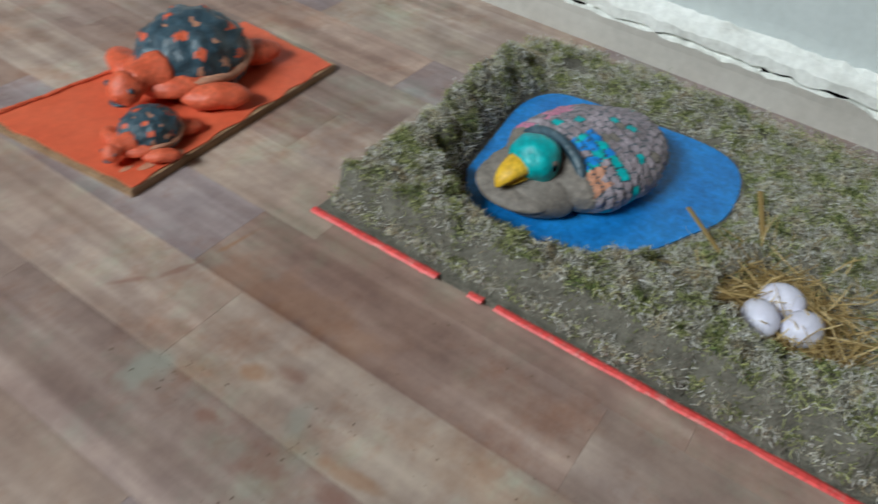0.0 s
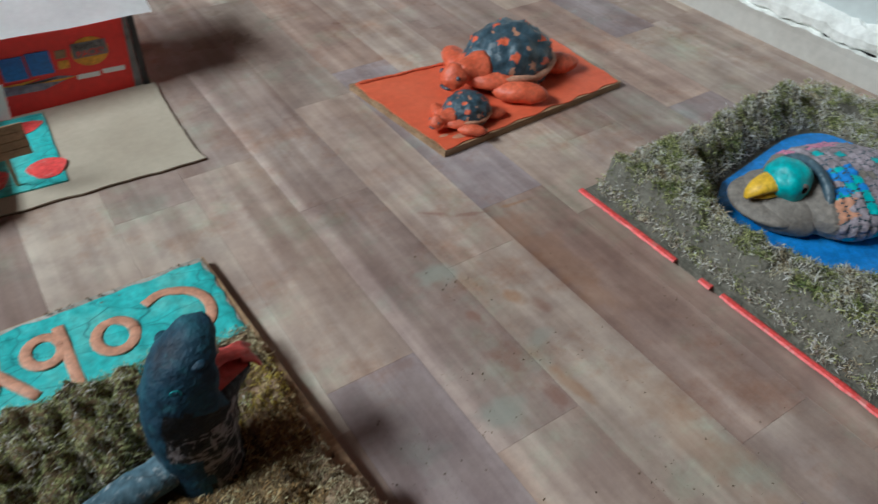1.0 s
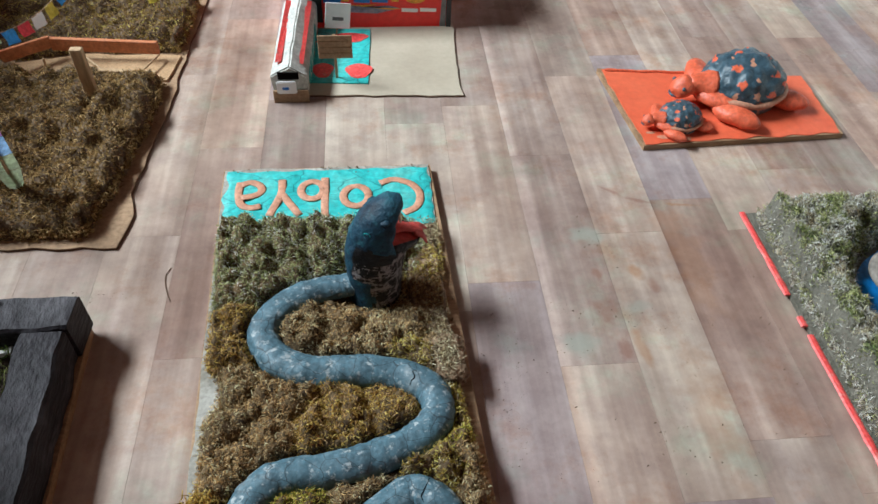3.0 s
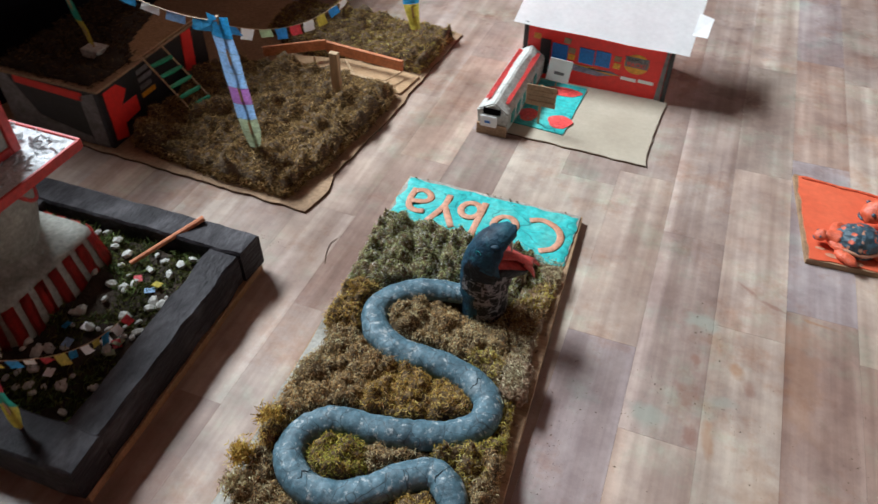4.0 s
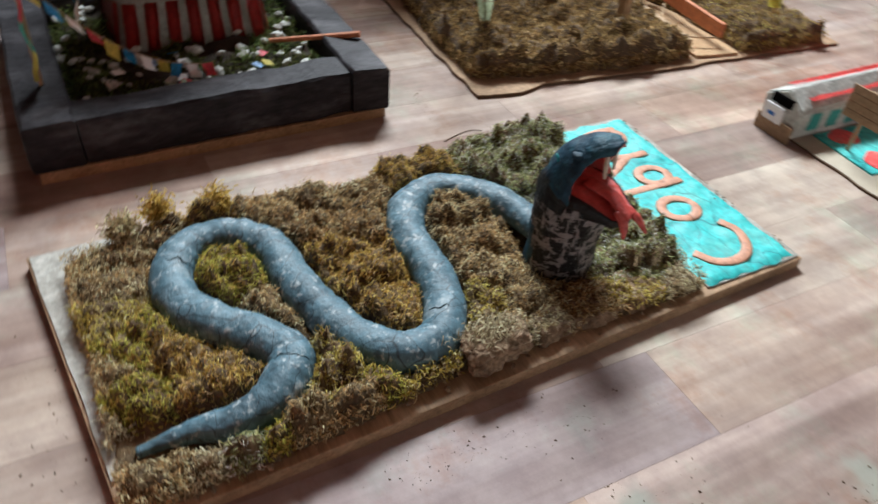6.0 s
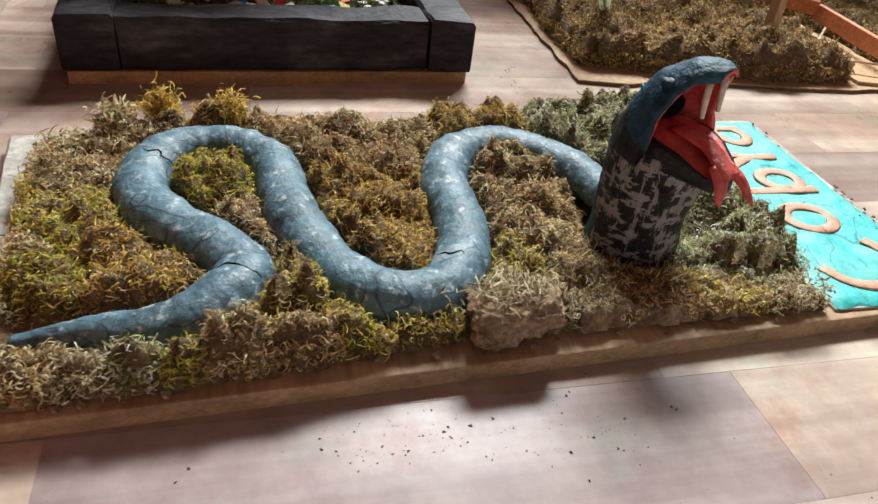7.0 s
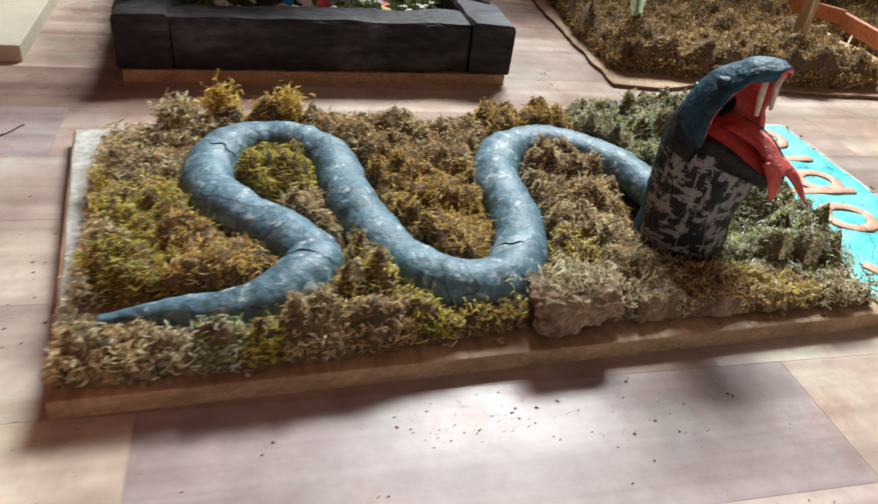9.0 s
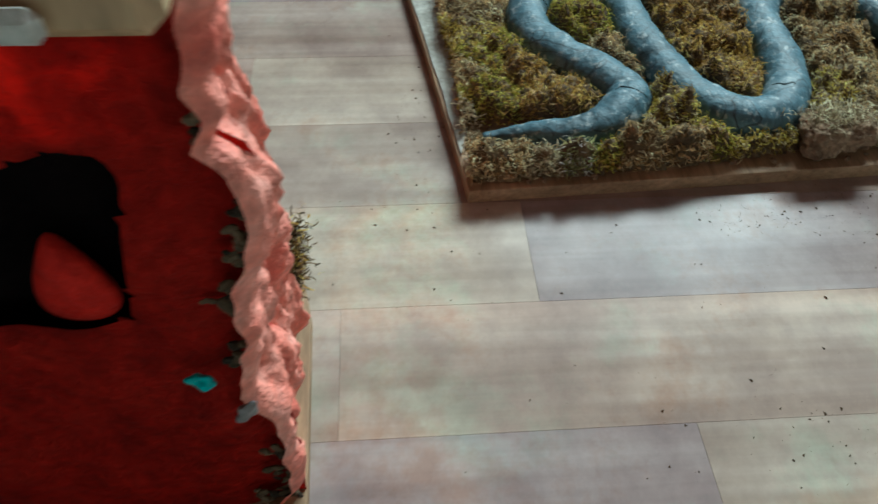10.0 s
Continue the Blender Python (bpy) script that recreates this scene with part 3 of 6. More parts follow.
# ---- the room ----
def room():
    t = 0.12
    part("ceiling", box(WEST - t, EAST + t, SOUTH - t, NORTH + t, HIGH, HIGH + t), CEIL, label="plain unseen ceiling of the room, dark brown to keep fill light low", kind="structure")
    part("wall_south", box(WEST - t, EAST + t, SOUTH - t, SOUTH, 0, HIGH), DIMWALL, label="plain unseen wall, dark brown to keep fill light low", kind="structure")
    part("wall_north", box(WEST - t, EAST + t, NORTH, NORTH + t, 0, HIGH), DIMWALL, label="plain unseen wall, dark brown to keep fill light low", kind="structure")
    part("wall_east", box(EAST + 0.02, EAST + t, SOUTH, NORTH, 0.0, 0.5), PLASTER, label="grey painted wall with flaking plaster at its foot", kind="structure")
    # unseen upper part, added dark so the east wall bounces less light
    part("wall_east_upper", box(EAST + 0.022, EAST + t, SOUTH, NORTH, 0.5, HIGH), DIMWALL, label="added unseen upper wall, dark brown to cut bounced light", kind="structure")
    y0, y1, z0, z1 = WIN
    bm = box(WEST - t, WEST, SOUTH, y0, 0, HIGH)
    box(WEST - t, WEST, y1, NORTH, 0, HIGH, bm=bm)
    box(WEST - t, WEST, y0, y1, z1, HIGH, bm=bm)
    box(WEST - t, WEST, y0, y1, 0, z0, bm=bm)
    part("wall_west", bm, SHADEWALL, label="west wall round the window, coloured near-black for its shade", kind="structure")
    win = tagged(new("window_1"), "wide white framed window", kind="structure")
    fr = box(WEST - 0.1, WEST - 0.06, y0, y0 + 0.05, z0, z1)
    box(WEST - 0.1, WEST - 0.06, y1 - 0.05, y1, z0, z1, bm=fr)
    box(WEST - 0.1, WEST - 0.06, y0 + 0.05, y1 - 0.05, z0, z0 + 0.05, bm=fr)
    box(WEST - 0.1, WEST - 0.06, y0 + 0.05, y1 - 0.05, z1 - 0.05, z1, bm=fr)
    part("window_frame", fr, FRAMEW, win)
    # skirting and the crumbling edge of plaster on the east wall
    ys = np.linspace(SOUTH, NORTH, 420)
    verts, faces = [], []
    prof = [(0.0, 0.0), (0.0, 0.045), (-0.002, 0.06), (0.012, 0.062), (0.014, 0.066), (0.0, 0.07), (-0.004, 0.09), (0.002, 0.112), (0.018, 0.118), (0.0195, 0.14)]
    for i, y in enumerate(ys):
        for k, (dx, z) in enumerate(prof):
            j = 0.006 * noise.noise(Vector((y * 14, k * 3.0, 2))) + 0.004 * noise.noise(Vector((y * 45, k * 3.0, 5)))
            verts.append((EAST + dx + (j * 0.5 if 2 < k < 8 else 0), y, max(0, z + (j * 1.6 if k > 1 else 0))))
    n = len(prof)
    for i in range(len(ys) - 1):
        for k in range(n - 1):
            faces.append((i * n + k, i * n + k + 1, (i + 1) * n + k + 1, (i + 1) * n + k))
    ob = grid_mesh("trim", verts, faces, SKIRT, label="dusty skirting under flaking white plaster", kind="structure", smooth=False)
    ob.data.materials.append(LIME)
    ob.data.materials.append(PLASTER)
    ob.data.materials.append(DARKIN)
    for f in ob.data.polygons:
        k = f.index % (n - 1)
        here = noise.noise(Vector((f.center.y * 6, 0, 4)))
        f.material_index = 0 if k < 2 else 3 if k == 3 and here > 0.05 else 2 if k > 7 else 1


room()
part("subfloor", box(WEST - 0.1, EAST + 0.1, SOUTH - 0.1, NORTH + 0.1, -0.08, -0.004), SEAM, label="dark subfloor under the boards", kind="structure")


# ---- the cobra on its board ----
COBRA_LINE = [(-0.073, 0.022, 0.026), (-0.073, 0.067, 0.032), (-0.065, 0.113, 0.039), (-0.076, 0.156, 0.043), (-0.117, 0.183, 0.043), (-0.161, 0.156, 0.042), (-0.199, 0.120, 0.042), (-0.243, 0.097, 0.042), (-0.292, 0.100, 0.043), (-0.329, 0.131, 0.044), (-0.33, 0.176, 0.044), (-0.296, 0.212, 0.043), (-0.23, 0.222, 0.042), (-0.171, 0.234, 0.042), (-0.113, 0.256, 0.042), (-0.078, 0.291, 0.043), (-0.083, 0.337, 0.043), (-0.132, 0.368, 0.042), (-0.2, 0.378, 0.042), (-0.258, 0.38, 0.043), (-0.309, 0.406, 0.044), (-0.329, 0.456, 0.045), (-0.3, 0.504, 0.046), (-0.244, 0.531, 0.048), (-0.196, 0.537, 0.052), (-0.17, 0.535, 0.056)]
BOARD = [(0.0, 0.0), (-0.042, 0.868), (-0.44, 0.868), (-0.405, -0.05)]
TOP = 0.016


def cobra_board():
    th = thing("cobra_display_board", (-0.2, 0.4, 0), "raw plywood board with turquoise sign and dried moss on the floor", "display board")
    th.location = (0, 0, 0)
    part("board", prism(BOARD, 0, TOP, bevel=0.0015), [PLY], th, "whitewashed plywood with raw edges")
    wash = prism(ragged([(-0.05, -0.003), (-0.2, 0.03), (-0.34, 0.05), (-0.35, 0.4), (-0.34, 0.7), (-0.044, 0.7), (-0.046, 0.865), (-0.437, 0.865), (-0.402, -0.046)], 0.03, 0.004, 2), TOP + 0.0002, TOP + 0.0025)
    part("whitewash", wash, PLYWHITE, th, "thin greyish white coat on the board")
    # the turquoise sign with its letters
    xs, ys = np.linspace(-0.428, -0.047, 64), np.linspace(0.7, 0.857, 28)
    verts, faces = [], []
    for i, x in enumerate(xs):
        for j, y in enumerate(ys):
            rim = min(i, len(xs) - 1 - i, j, len(ys) - 1 - j)
            h = 0.0035 + 0.0022 * noise.noise(Vector((x * 40, y * 40, 1))) - 0.003 * max(0, noise.noise(Vector((x * 22, y * 22, 7))) - 0.25) * 4
            verts.append((x + (0.012 * noise.noise(Vector((y * 30, 0, i))) if i in (0, len(xs) - 1) else 0) - 0.02 * (y - 0.78), y + (0.006 * noise.noise(Vector((x * 30, 0, j))) if j in (0, len(ys) - 1) else 0), TOP + 0.0028 + (max(h, 0.0) if rim else 0)))
    n = len(ys)
    for i in range(len(xs) - 1):
        for j in range(n - 1):
            faces.append((i * n + j, (i + 1) * n + j, (i + 1) * n + j + 1, i * n + j + 1))
    grid_mesh("sign_panel", verts, faces, TEAL, th, "cracked turquoise clay", smooth=True)
    z = TOP + 0.0068
    arc = lambda cx, cy, rx, ry, a0, a1, k=14: [(cx + rx * math.cos(radians(a0 + (a1 - a0) * i / k)), cy + ry * math.sin(radians(a0 + (a1 - a0) * i / k)), z) for i in range(k + 1)]
    flat = lambda *pts: [(x, y, z) for x, y in pts]
    letters = [
        [flat((-0.142, 0.809), (-0.115, 0.818), (-0.082, 0.803), (-0.068, 0.773), (-0.076, 0.741), (-0.101, 0.725))],
        [arc(-0.187, 0.775, 0.0235, 0.027, 0, 360, 20)],
        [flat((-0.245, 0.828), (-0.244, 0.769), (-0.243, 0.706)), arc(-0.268, 0.795, 0.021, 0.024, 0, 360, 18)],
        [flat((-0.325, 0.826), (-0.324, 0.795), (-0.329, 0.772), (-0.343, 0.729)), flat((-0.324, 0.788), (-0.309, 0.762), (-0.288, 0.728))],
        [flat((-0.402, 0.822), (-0.403, 0.791), (-0.396, 0.762), (-0.379, 0.752), (-0.36, 0.756)), flat((-0.4, 0.815), (-0.384, 0.822), (-0.367, 0.814), (-0.361, 0.799), (-0.371, 0.786), (-0.398, 0.78))],
    ]
    for strokes in letters:
        bm = bmesh.new()
        for s in strokes:
            tube(curve_through(s, 4) if len(s) < 9 else s, 0.0078, 8, bm, squash=0.22)
        part("letter", bm, CLAYO, th, "salmon clay letter", smooth=True)
    # moss: clumps of one kind, each with its own strands
    line = np.array([tuple(p) for p in curve_through(COBRA_LINE, 6)])
    seeds = [
        (-0.37, -0.01, "tan", 0.018), (-0.35, 0.04, "tan", 0.024), (-0.37, 0.1, "tan", 0.028), (-0.375, 0.16, "ochre", 0.034), (-0.3, 0.03, "tan", 0.022), (-0.24, 0.02, "olive", 0.024), (-0.21, 0.06, "green", 0.026),
        (-0.165, 0.075, "ochre", 0.026), (-0.19, 0.03, "green", 0.026), (-0.12, 0.105, "ochre", 0.026), (-0.13, 0.04, "green", 0.022), (-0.17, 0.01, "tan", 0.02), (-0.08, -0.0, "dun", 0.012), (-0.03, 0.025, "tan", 0.026), (-0.035, 0.065, "tan", 0.03),
        (-0.028, 0.115, "sage", 0.034), (-0.03, 0.17, "tan", 0.036), (-0.026, 0.075, "dun", 0.03), (-0.02, 0.14, "green", 0.034), (-0.05, 0.13, "green", 0.034), (-0.07, 0.215, "olive", 0.04), (-0.036, 0.225, "brown", 0.036), (-0.045, 0.262, "green", 0.028), (-0.04, 0.3, "olive", 0.026), (-0.25, 0.155, "green", 0.036), (-0.19, 0.185, "tan", 0.026),
        (-0.38, 0.215, "brown", 0.03), (-0.345, 0.25, "brown", 0.032), (-0.375, 0.29, "tan", 0.028), (-0.3, 0.27, "brown", 0.034), (-0.25, 0.28, "ochre", 0.034), (-0.2, 0.3, "ochre", 0.034), (-0.145, 0.31, "ochre", 0.032), (-0.3, 0.33, "brown", 0.03),
        (-0.375, 0.36, "tan", 0.028), (-0.385, 0.42, "ochre", 0.036), (-0.375, 0.47, "ochre", 0.036), (-0.375, 0.54, "sage", 0.04), (-0.36, 0.61, "sage", 0.042), (-0.3, 0.63, "sage", 0.04), (-0.24, 0.635, "sage", 0.04), (-0.19, 0.64, "sage", 0.04),
        (-0.26, 0.445, "tan", 0.04), (-0.2, 0.46, "brown", 0.038), (-0.22, 0.42, "tan", 0.036), (-0.16, 0.45, "tan", 0.034), (-0.095, 0.395, "olive", 0.034), (-0.06, 0.41, "tan", 0.026), (-0.05, 0.46, "dun", 0.026), (-0.09, 0.47, "tan", 0.026), (-0.05, 0.53, "brown", 0.024),
        (-0.055, 0.6, "olive", 0.02), (-0.045, 0.66, "dun", 0.018), (-0.1, 0.63, "sage", 0.036), (-0.14, 0.66, "sage", 0.036),
    ]
    area = [(-0.008, 0.002), (-0.012, 0.1), (-0.02, 0.2), (-0.034, 0.3), (-0.04, 0.34), (-0.042, 0.5), (-0.044, 0.69), (-0.2, 0.703), (-0.425, 0.7), (-0.414, 0.5), (-0.41, 0.4), (-0.388, 0.38), (-0.386, 0.335), (-0.403, 0.3), (-0.393, 0.15), (-0.378, 0.06), (-0.362, -0.008), (-0.27, -0.01), (-0.2, 0.0), (-0.1, 0.0)]
    earth = ragged([(-0.036, 0.445), (-0.044, 0.48), (-0.04, 0.53), (-0.046, 0.57), (-0.043, 0.62), (-0.054, 0.65), (-0.048, 0.685), (-0.09, 0.69), (-0.105, 0.61), (-0.1, 0.5), (-0.08, 0.435)], 0.015, 0.005, 4)
    sx, sy = np.array([s[0] for s in seeds]), np.array([s[1] for s in seeds])
    sh = np.array([s[3] for s in seeds])

    def slab(x, y, z):
        rim = np.clip(rim_distance(earth, x, y) / 0.005, 0, 1) ** 0.4
        return TOP + 0.002 + rim * (0.015 + 0.006 * lumps(x, y, 0.03, 3) + 0.006 * lumps(x, y, 0.011, 5) + 0.0025 * lumps(x, y, 0.004, 7))

    def near(x, y):
        d = (x[:, None] - sx) ** 2 + (y[:, None] - sy) ** 2
        return d

    def off(x, y):
        return np.sqrt(((x[:, None] - line[:, 0]) ** 2 + (y[:, None] - line[:, 1]) ** 2).min(1))

    def lift(x, y, z):
        d = near(x + 0.008 * lumps(x, y, 0.02, 4), y + 0.008 * lumps(x, y, 0.02, 8))
        w = np.exp(-d / 0.0007) + 1e-9
        h = (w * sh).sum(1) / w.sum(1)
        two = np.sort(np.sqrt(d), 1)
        h = 1.28 * h * (0.46 + 0.6 * np.sqrt(np.clip((two[:, 1] - two[:, 0]) / 0.024, 0, 1)))
        edge = np.clip(rim_distance(area, x, y) / 0.012, 0.25, 1) ** 0.5
        snake = np.clip((off(x, y) - 0.02) / 0.014, 0.05, 1)
        neck = np.clip((np.hypot(x + 0.158, y - 0.545) - 0.03) / 0.07, 0.1, 1)
        mat = TOP + 0.002 + h * edge * snake * neck * (0.58 + 0.62 * np.abs(lumps(x, y, 0.03, 2)) + 0.5 * np.abs(lumps(x, y, 0.013, 6)))
        return np.where(inside(earth, x, y), np.minimum(mat, slab(x, y, 0) - 0.001), mat)

    heap("earth_slab", earth, TOP + 0.002, 0.02, STONE, th, cell=0.0028, keep=slab, label="dry brown earth with a broken edge")
    _, height = heap("moss_bed", area, TOP + 0.002, 0.02, MOSSBED, th, cell=0.005, keep=lift, label="matted brown moss base")
    rng = np.random.default_rng(5)
    x, y = scatter(area, 185000, rng)
    o = off(x, y)
    ok = (o > 0.023) & (np.hypot(x + 0.158, y - 0.545) > 0.044)
    ok &= np.hypot((x + 0.043) / 0.034, (y - 0.388) / 0.043) > 1
    ok &= (np.abs(lumps(x, y, 0.032, 2)) > 0.06) | (rng.uniform(size=len(x)) < 0.35)
    bare = inside(earth, x, y)
    ok &= ~bare | ((rim_distance(earth, x, y) > 0.006 + 0.006 * lumps(x, y, 0.02, 5)) & (rng.uniform(size=len(x)) < 0.5 + 0.5 * lumps(x, y, 0.03, 9)))
    x, y = x[ok], y[ok]
    kind = near(x + 0.012 * lumps(x, y, 0.03, 14), y + 0.012 * lumps(x, y, 0.03, 18)).argmin(1)
    for k in range(len(seeds)):
        sel = kind == k
        if sel.sum() < 20:
            continue
        idx = np.nonzero(sel)[0]
        for share, kd in ((slice(0, None, 3), {"ochre": "brown", "green": "ochre", "olive": "tan", "sage": "grey", "tan": "brown", "brown": "tan", "dun": "tan"}[seeds[k][2]]), (None, seeds[k][2])):
            use = idx[share] if share else np.delete(idx, np.s_[::3])
            root = rooted(area, x[use], y[use], height, TOP + 0.002, rng)
            low = inside(earth, root[:, 0], root[:, 1])
            root[low, 2] = slab(root[low, 0], root[low, 1], 0)
            v, q = strands(root, 0.012, 0.0013, 0.34, 1.35, 5, rng)
            v[:, 2] = np.maximum(v[:, 2], TOP + 0.003)
            quads_object("moss_clump", v, q, MOSS[kd], th)
    # small tufts standing on the moss, and a stone at the rim
    tufts = [(-0.385, 0.175, 0.03, "ochre"), (-0.392, 0.105, 0.032, "ochre"), (-0.375, 0.06, 0.025, "tan")]
    for tx, ty, th_, kd in tufts:
        a = rng.normal(size=(700, 3)) * np.array([0.008, 0.008, 0.5 * th_])
        root = np.array([tx, ty, TOP + 0.02 + th_ / 2]) + a * np.array([1, 1, 0.6])
        v, q = strands(root, 0.012, 0.002, 0.5, 0.9, 3, rng)
        quads_object("moss_tuft", v, q, MOSS[kd], th)
    # a clod of earth at the rim, broken on its flat side, with moss on top
    bm = bmesh.new()
    bmesh.ops.create_cube(bm, size=2.0)
    bmesh.ops.subdivide_edges(bm, edges=bm.edges[:], cuts=22, use_grid_fill=True)
    for v in bm.verts:
        c = v.co / (abs(v.co.x) ** 5 + abs(v.co.y) ** 5 + abs(v.co.z) ** 5) ** (1 / 5)
        p = Vector((-0.05 + 0.023 * c.x, 0.388 + 0.038 * c.y - 0.004 * c.z, TOP + 0.02 + 0.018 * c.z + 0.003 * c.y))
        p += c.normalized() * (0.007 * noise.noise(p * 26) + 0.005 * noise.noise(p * 80) + 0.004 * noise.noise(p * 200) + 0.002 * noise.noise(p * 420) - 0.002)
        v.co = p
        v.co.z = max(p.z, TOP + 0.002)
    part("stone", bm, STONE, th, "rough brown clod at the board's rim", smooth=True)
    root = np.stack([rng.normal(-0.056, 0.008, 420), rng.normal(0.388, 0.02, 420), np.full(420, TOP + 0.041)], 1)
    v, q = strands(root, 0.012, 0.0013, 0.4, 0.8, 3, rng)
    quads_object("moss_tuft", v, q, MOSS["dun"], th)
    # crumbs of earth fallen on the bare strip along the board's edge
    crumb = None
    for k in range(75):
        cy = rng.uniform(0.05, 0.68) if k < 45 else 0.862 - 0.02 * rng.uniform() ** 2
        cx = -0.0465 * cy - rng.uniform(0.004, 0.03) if k < 45 else rng.uniform(-0.42, -0.05)
        if crumb is None:
            o = part("earth_crumb", ball((0, 0, 0), (0.004, 0.003, 0.0026), sub=2, rough=0.003, freq=300), STONE, th)
            crumb = o.data
        else:
            o = new("earth_crumb", crumb)
            o.parent = th
        g = rng.uniform(0.25, 1.3) if k < 45 else rng.uniform(0.15, 0.6)
        o.location, o.rotation_euler, o.scale = (cx, cy, TOP + (0.0012 if k < 45 else 0.005) + 0.0018 * g), (0, 0, rng.uniform(0, 6)), (g, g, g)


def cobra():
    pts = [p - Vector((0, 0, 0.005)) for p in curve_through(COBRA_LINE, 16)]
    n = len(pts)
    radii = []
    for i in range(n):
        u = i / (n - 1)
        r = 0.0248 * min(1, 0.24 + u / 0.17) if u < 0.13 else 0.0248 if u < 0.86 else 0.0248 - 0.006 * (u - 0.86) / 0.14
        radii.append(r * (1 + 0.06 * noise.noise(Vector((i * 0.3, 0, 3)))))
    bm = tube(pts, radii, 28, mat=0, squash=0.84)
    for k, f in enumerate(list(bm.faces)):
        if k // 28 > 0.962 * n + 5 * noise.noise(Vector((k * 0.7, 0, 1))) and k // 28 < n - 1:
            f.material_index = 8
    # a hand-laid paper skin: dents, wrinkles and a few cracks across the body
    for k, v in enumerate(list(bm.verts)):
        out = (v.co - pts[k // 28]).normalized()
        dent = 0.0022 * noise.noise(v.co * 28) + 0.0012 * noise.noise(v.co * 80) + 0.0006 * noise.noise(v.co * 190)
        v.co += out * dent
    # cracks where the paper skin has split
    for px, py, a0, a1 in ((-0.292, 0.102, 15, 120), (-0.1, 0.184, 40, 130), (-0.19, 0.23, 30, 110), (-0.105, 0.352, 60, 140)):
        i = min(range(2, n - 2), key=lambda q: math.hypot(pts[q].x - px, pts[q].y - py))
        d = (pts[i + 1] - pts[i - 1]).normalized()
        across, up = d.cross(Vector((0, 0, 1))).normalized(), Vector((0, 0, 1))
        split = [pts[i] + radii[i] * (math.cos(radians(a)) * across + 0.85 * math.sin(radians(a)) * up) + 0.009 * d * noise.noise(Vector((a * 0.05, i, 0))) for a in np.linspace(a0, a1, 14)]
        tube(split, [0.0002 + 0.0005 * math.sin(math.pi * (k + 0.5) / 14) for k in range(14)], 5, bm, 5)
    # the raised neck, upright, facing the sign's near corner; f runs forward, w to its side, z up
    ahead, aside = Vector((0.94, 0.34, 0)), Vector((0.34, -0.94, 0))

    def at(f, w, z, rough=0.0025):
        p = Vector((-0.158, 0.545, z)) + ahead * f + aside * w
        return p + rough * Vector((noise.noise(p * 48), noise.noise(p * 48 + Vector((3, 1, 0))), 0.6 * noise.noise(p * 48 + Vector((0, 5, 2))))) + 0.4 * rough * Vector((noise.noise(p * 130), noise.noise(p * 130 + Vector((3, 1, 0))), 0))

    sides, last = 40, None
    for z, f, r in ((0.014, 0.0, 0.042), (0.025, 0.0, 0.0435), (0.04, 0.0, 0.0435), (0.055, 0.0, 0.043), (0.07, 0.0, 0.0435), (0.085, 0.001, 0.044), (0.1, 0.003, 0.0445), (0.113, 0.006, 0.0445), (0.124, 0.009, 0.043), (0.132, 0.011, 0.04), (0.136, 0.012, 0.034)):
        ring = []
        for k in range(sides):
            a = 2 * math.pi * k / sides
            ring.append(bm.verts.new(at(f + r * math.cos(a), r * math.sin(a), z + (0.12 * r * math.cos(a) if z > 0.1 else 0), 0.0035)))
        if last:
            for k in range(sides):
                q = bm.faces.new((last[k], last[(k + 1) % sides], ring[(k + 1) % sides], ring[k]))
                q.material_index = 2 if math.cos(2 * math.pi * (k + 0.5) / sides - 0.45) > 0.08 + 0.25 * noise.noise(Vector((k * 0.8, z * 40, 1))) else 1
        last = ring
    bm.faces.new(last).material_index = 3
    # upper jaw and hood: a hollow shell, blue outside and red inside
    spine = curve_through([(-0.0445, 0.085, 0), (-0.0455, 0.112, 0), (-0.042, 0.14, 0), (-0.033, 0.167, 0), (-0.018, 0.191, 0), (0.004, 0.209, 0), (0.028, 0.2185, 0), (0.047, 0.2165, 0)], 5)
    m, w = len(spine), 16
    outer, inner = [], []
    for i, p in enumerate(spine):
        u = i / (m - 1)
        d = (spine[min(i + 1, m - 1)] - spine[max(i - 1, 0)]).normalized()
        inf, inz = d.y, -d.x
        half = float(np.interp(u, [0, 0.3, 0.5, 0.65, 0.8, 0.92, 1], [0.0455, 0.045, 0.042, 0.038, 0.031, 0.023, 0.012]))
        deep = float(np.interp(u, [0, 0.25, 0.42, 0.57, 0.71, 0.86, 1], [0.05, 0.058, 0.06, 0.05, 0.036, 0.02, 0.01]))
        ro, ri = [], []
        for k in range(w + 1):
            a = math.pi * (k / w - 0.5)
            fw, zz, ww = p.x + inf * deep * (1 - math.cos(a)), p.y + inz * deep * (1 - math.cos(a)), half * math.sin(a)
            ro.append(bm.verts.new(at(fw, ww, zz, 0.003)))
            cf, cz = p.x + inf * deep * 0.6, p.y + inz * deep * 0.6
            pull = 0.0055 / max(0.008, math.sqrt((cf - fw) ** 2 + (cz - zz) ** 2 + ww**2))
            ri.append(bm.verts.new(at(fw + (cf - fw) * pull, ww * (1 - pull), zz + (cz - zz) * pull, 0.0015)))
        outer.append(ro)
        inner.append(ri)
    for i in range(m - 1):
        for k in range(w):
            low = 2 if spine[i].y < 0.128 else 6 if spine[i].y < 0.158 + 0.012 * noise.noise(Vector((k * 0.7, i * 0.4, 3))) else 1
            low = low if k > 0.62 * w or k < 2 else 1
            bm.faces.new((outer[i][k], outer[i][k + 1], outer[i + 1][k + 1], outer[i + 1][k])).material_index = low
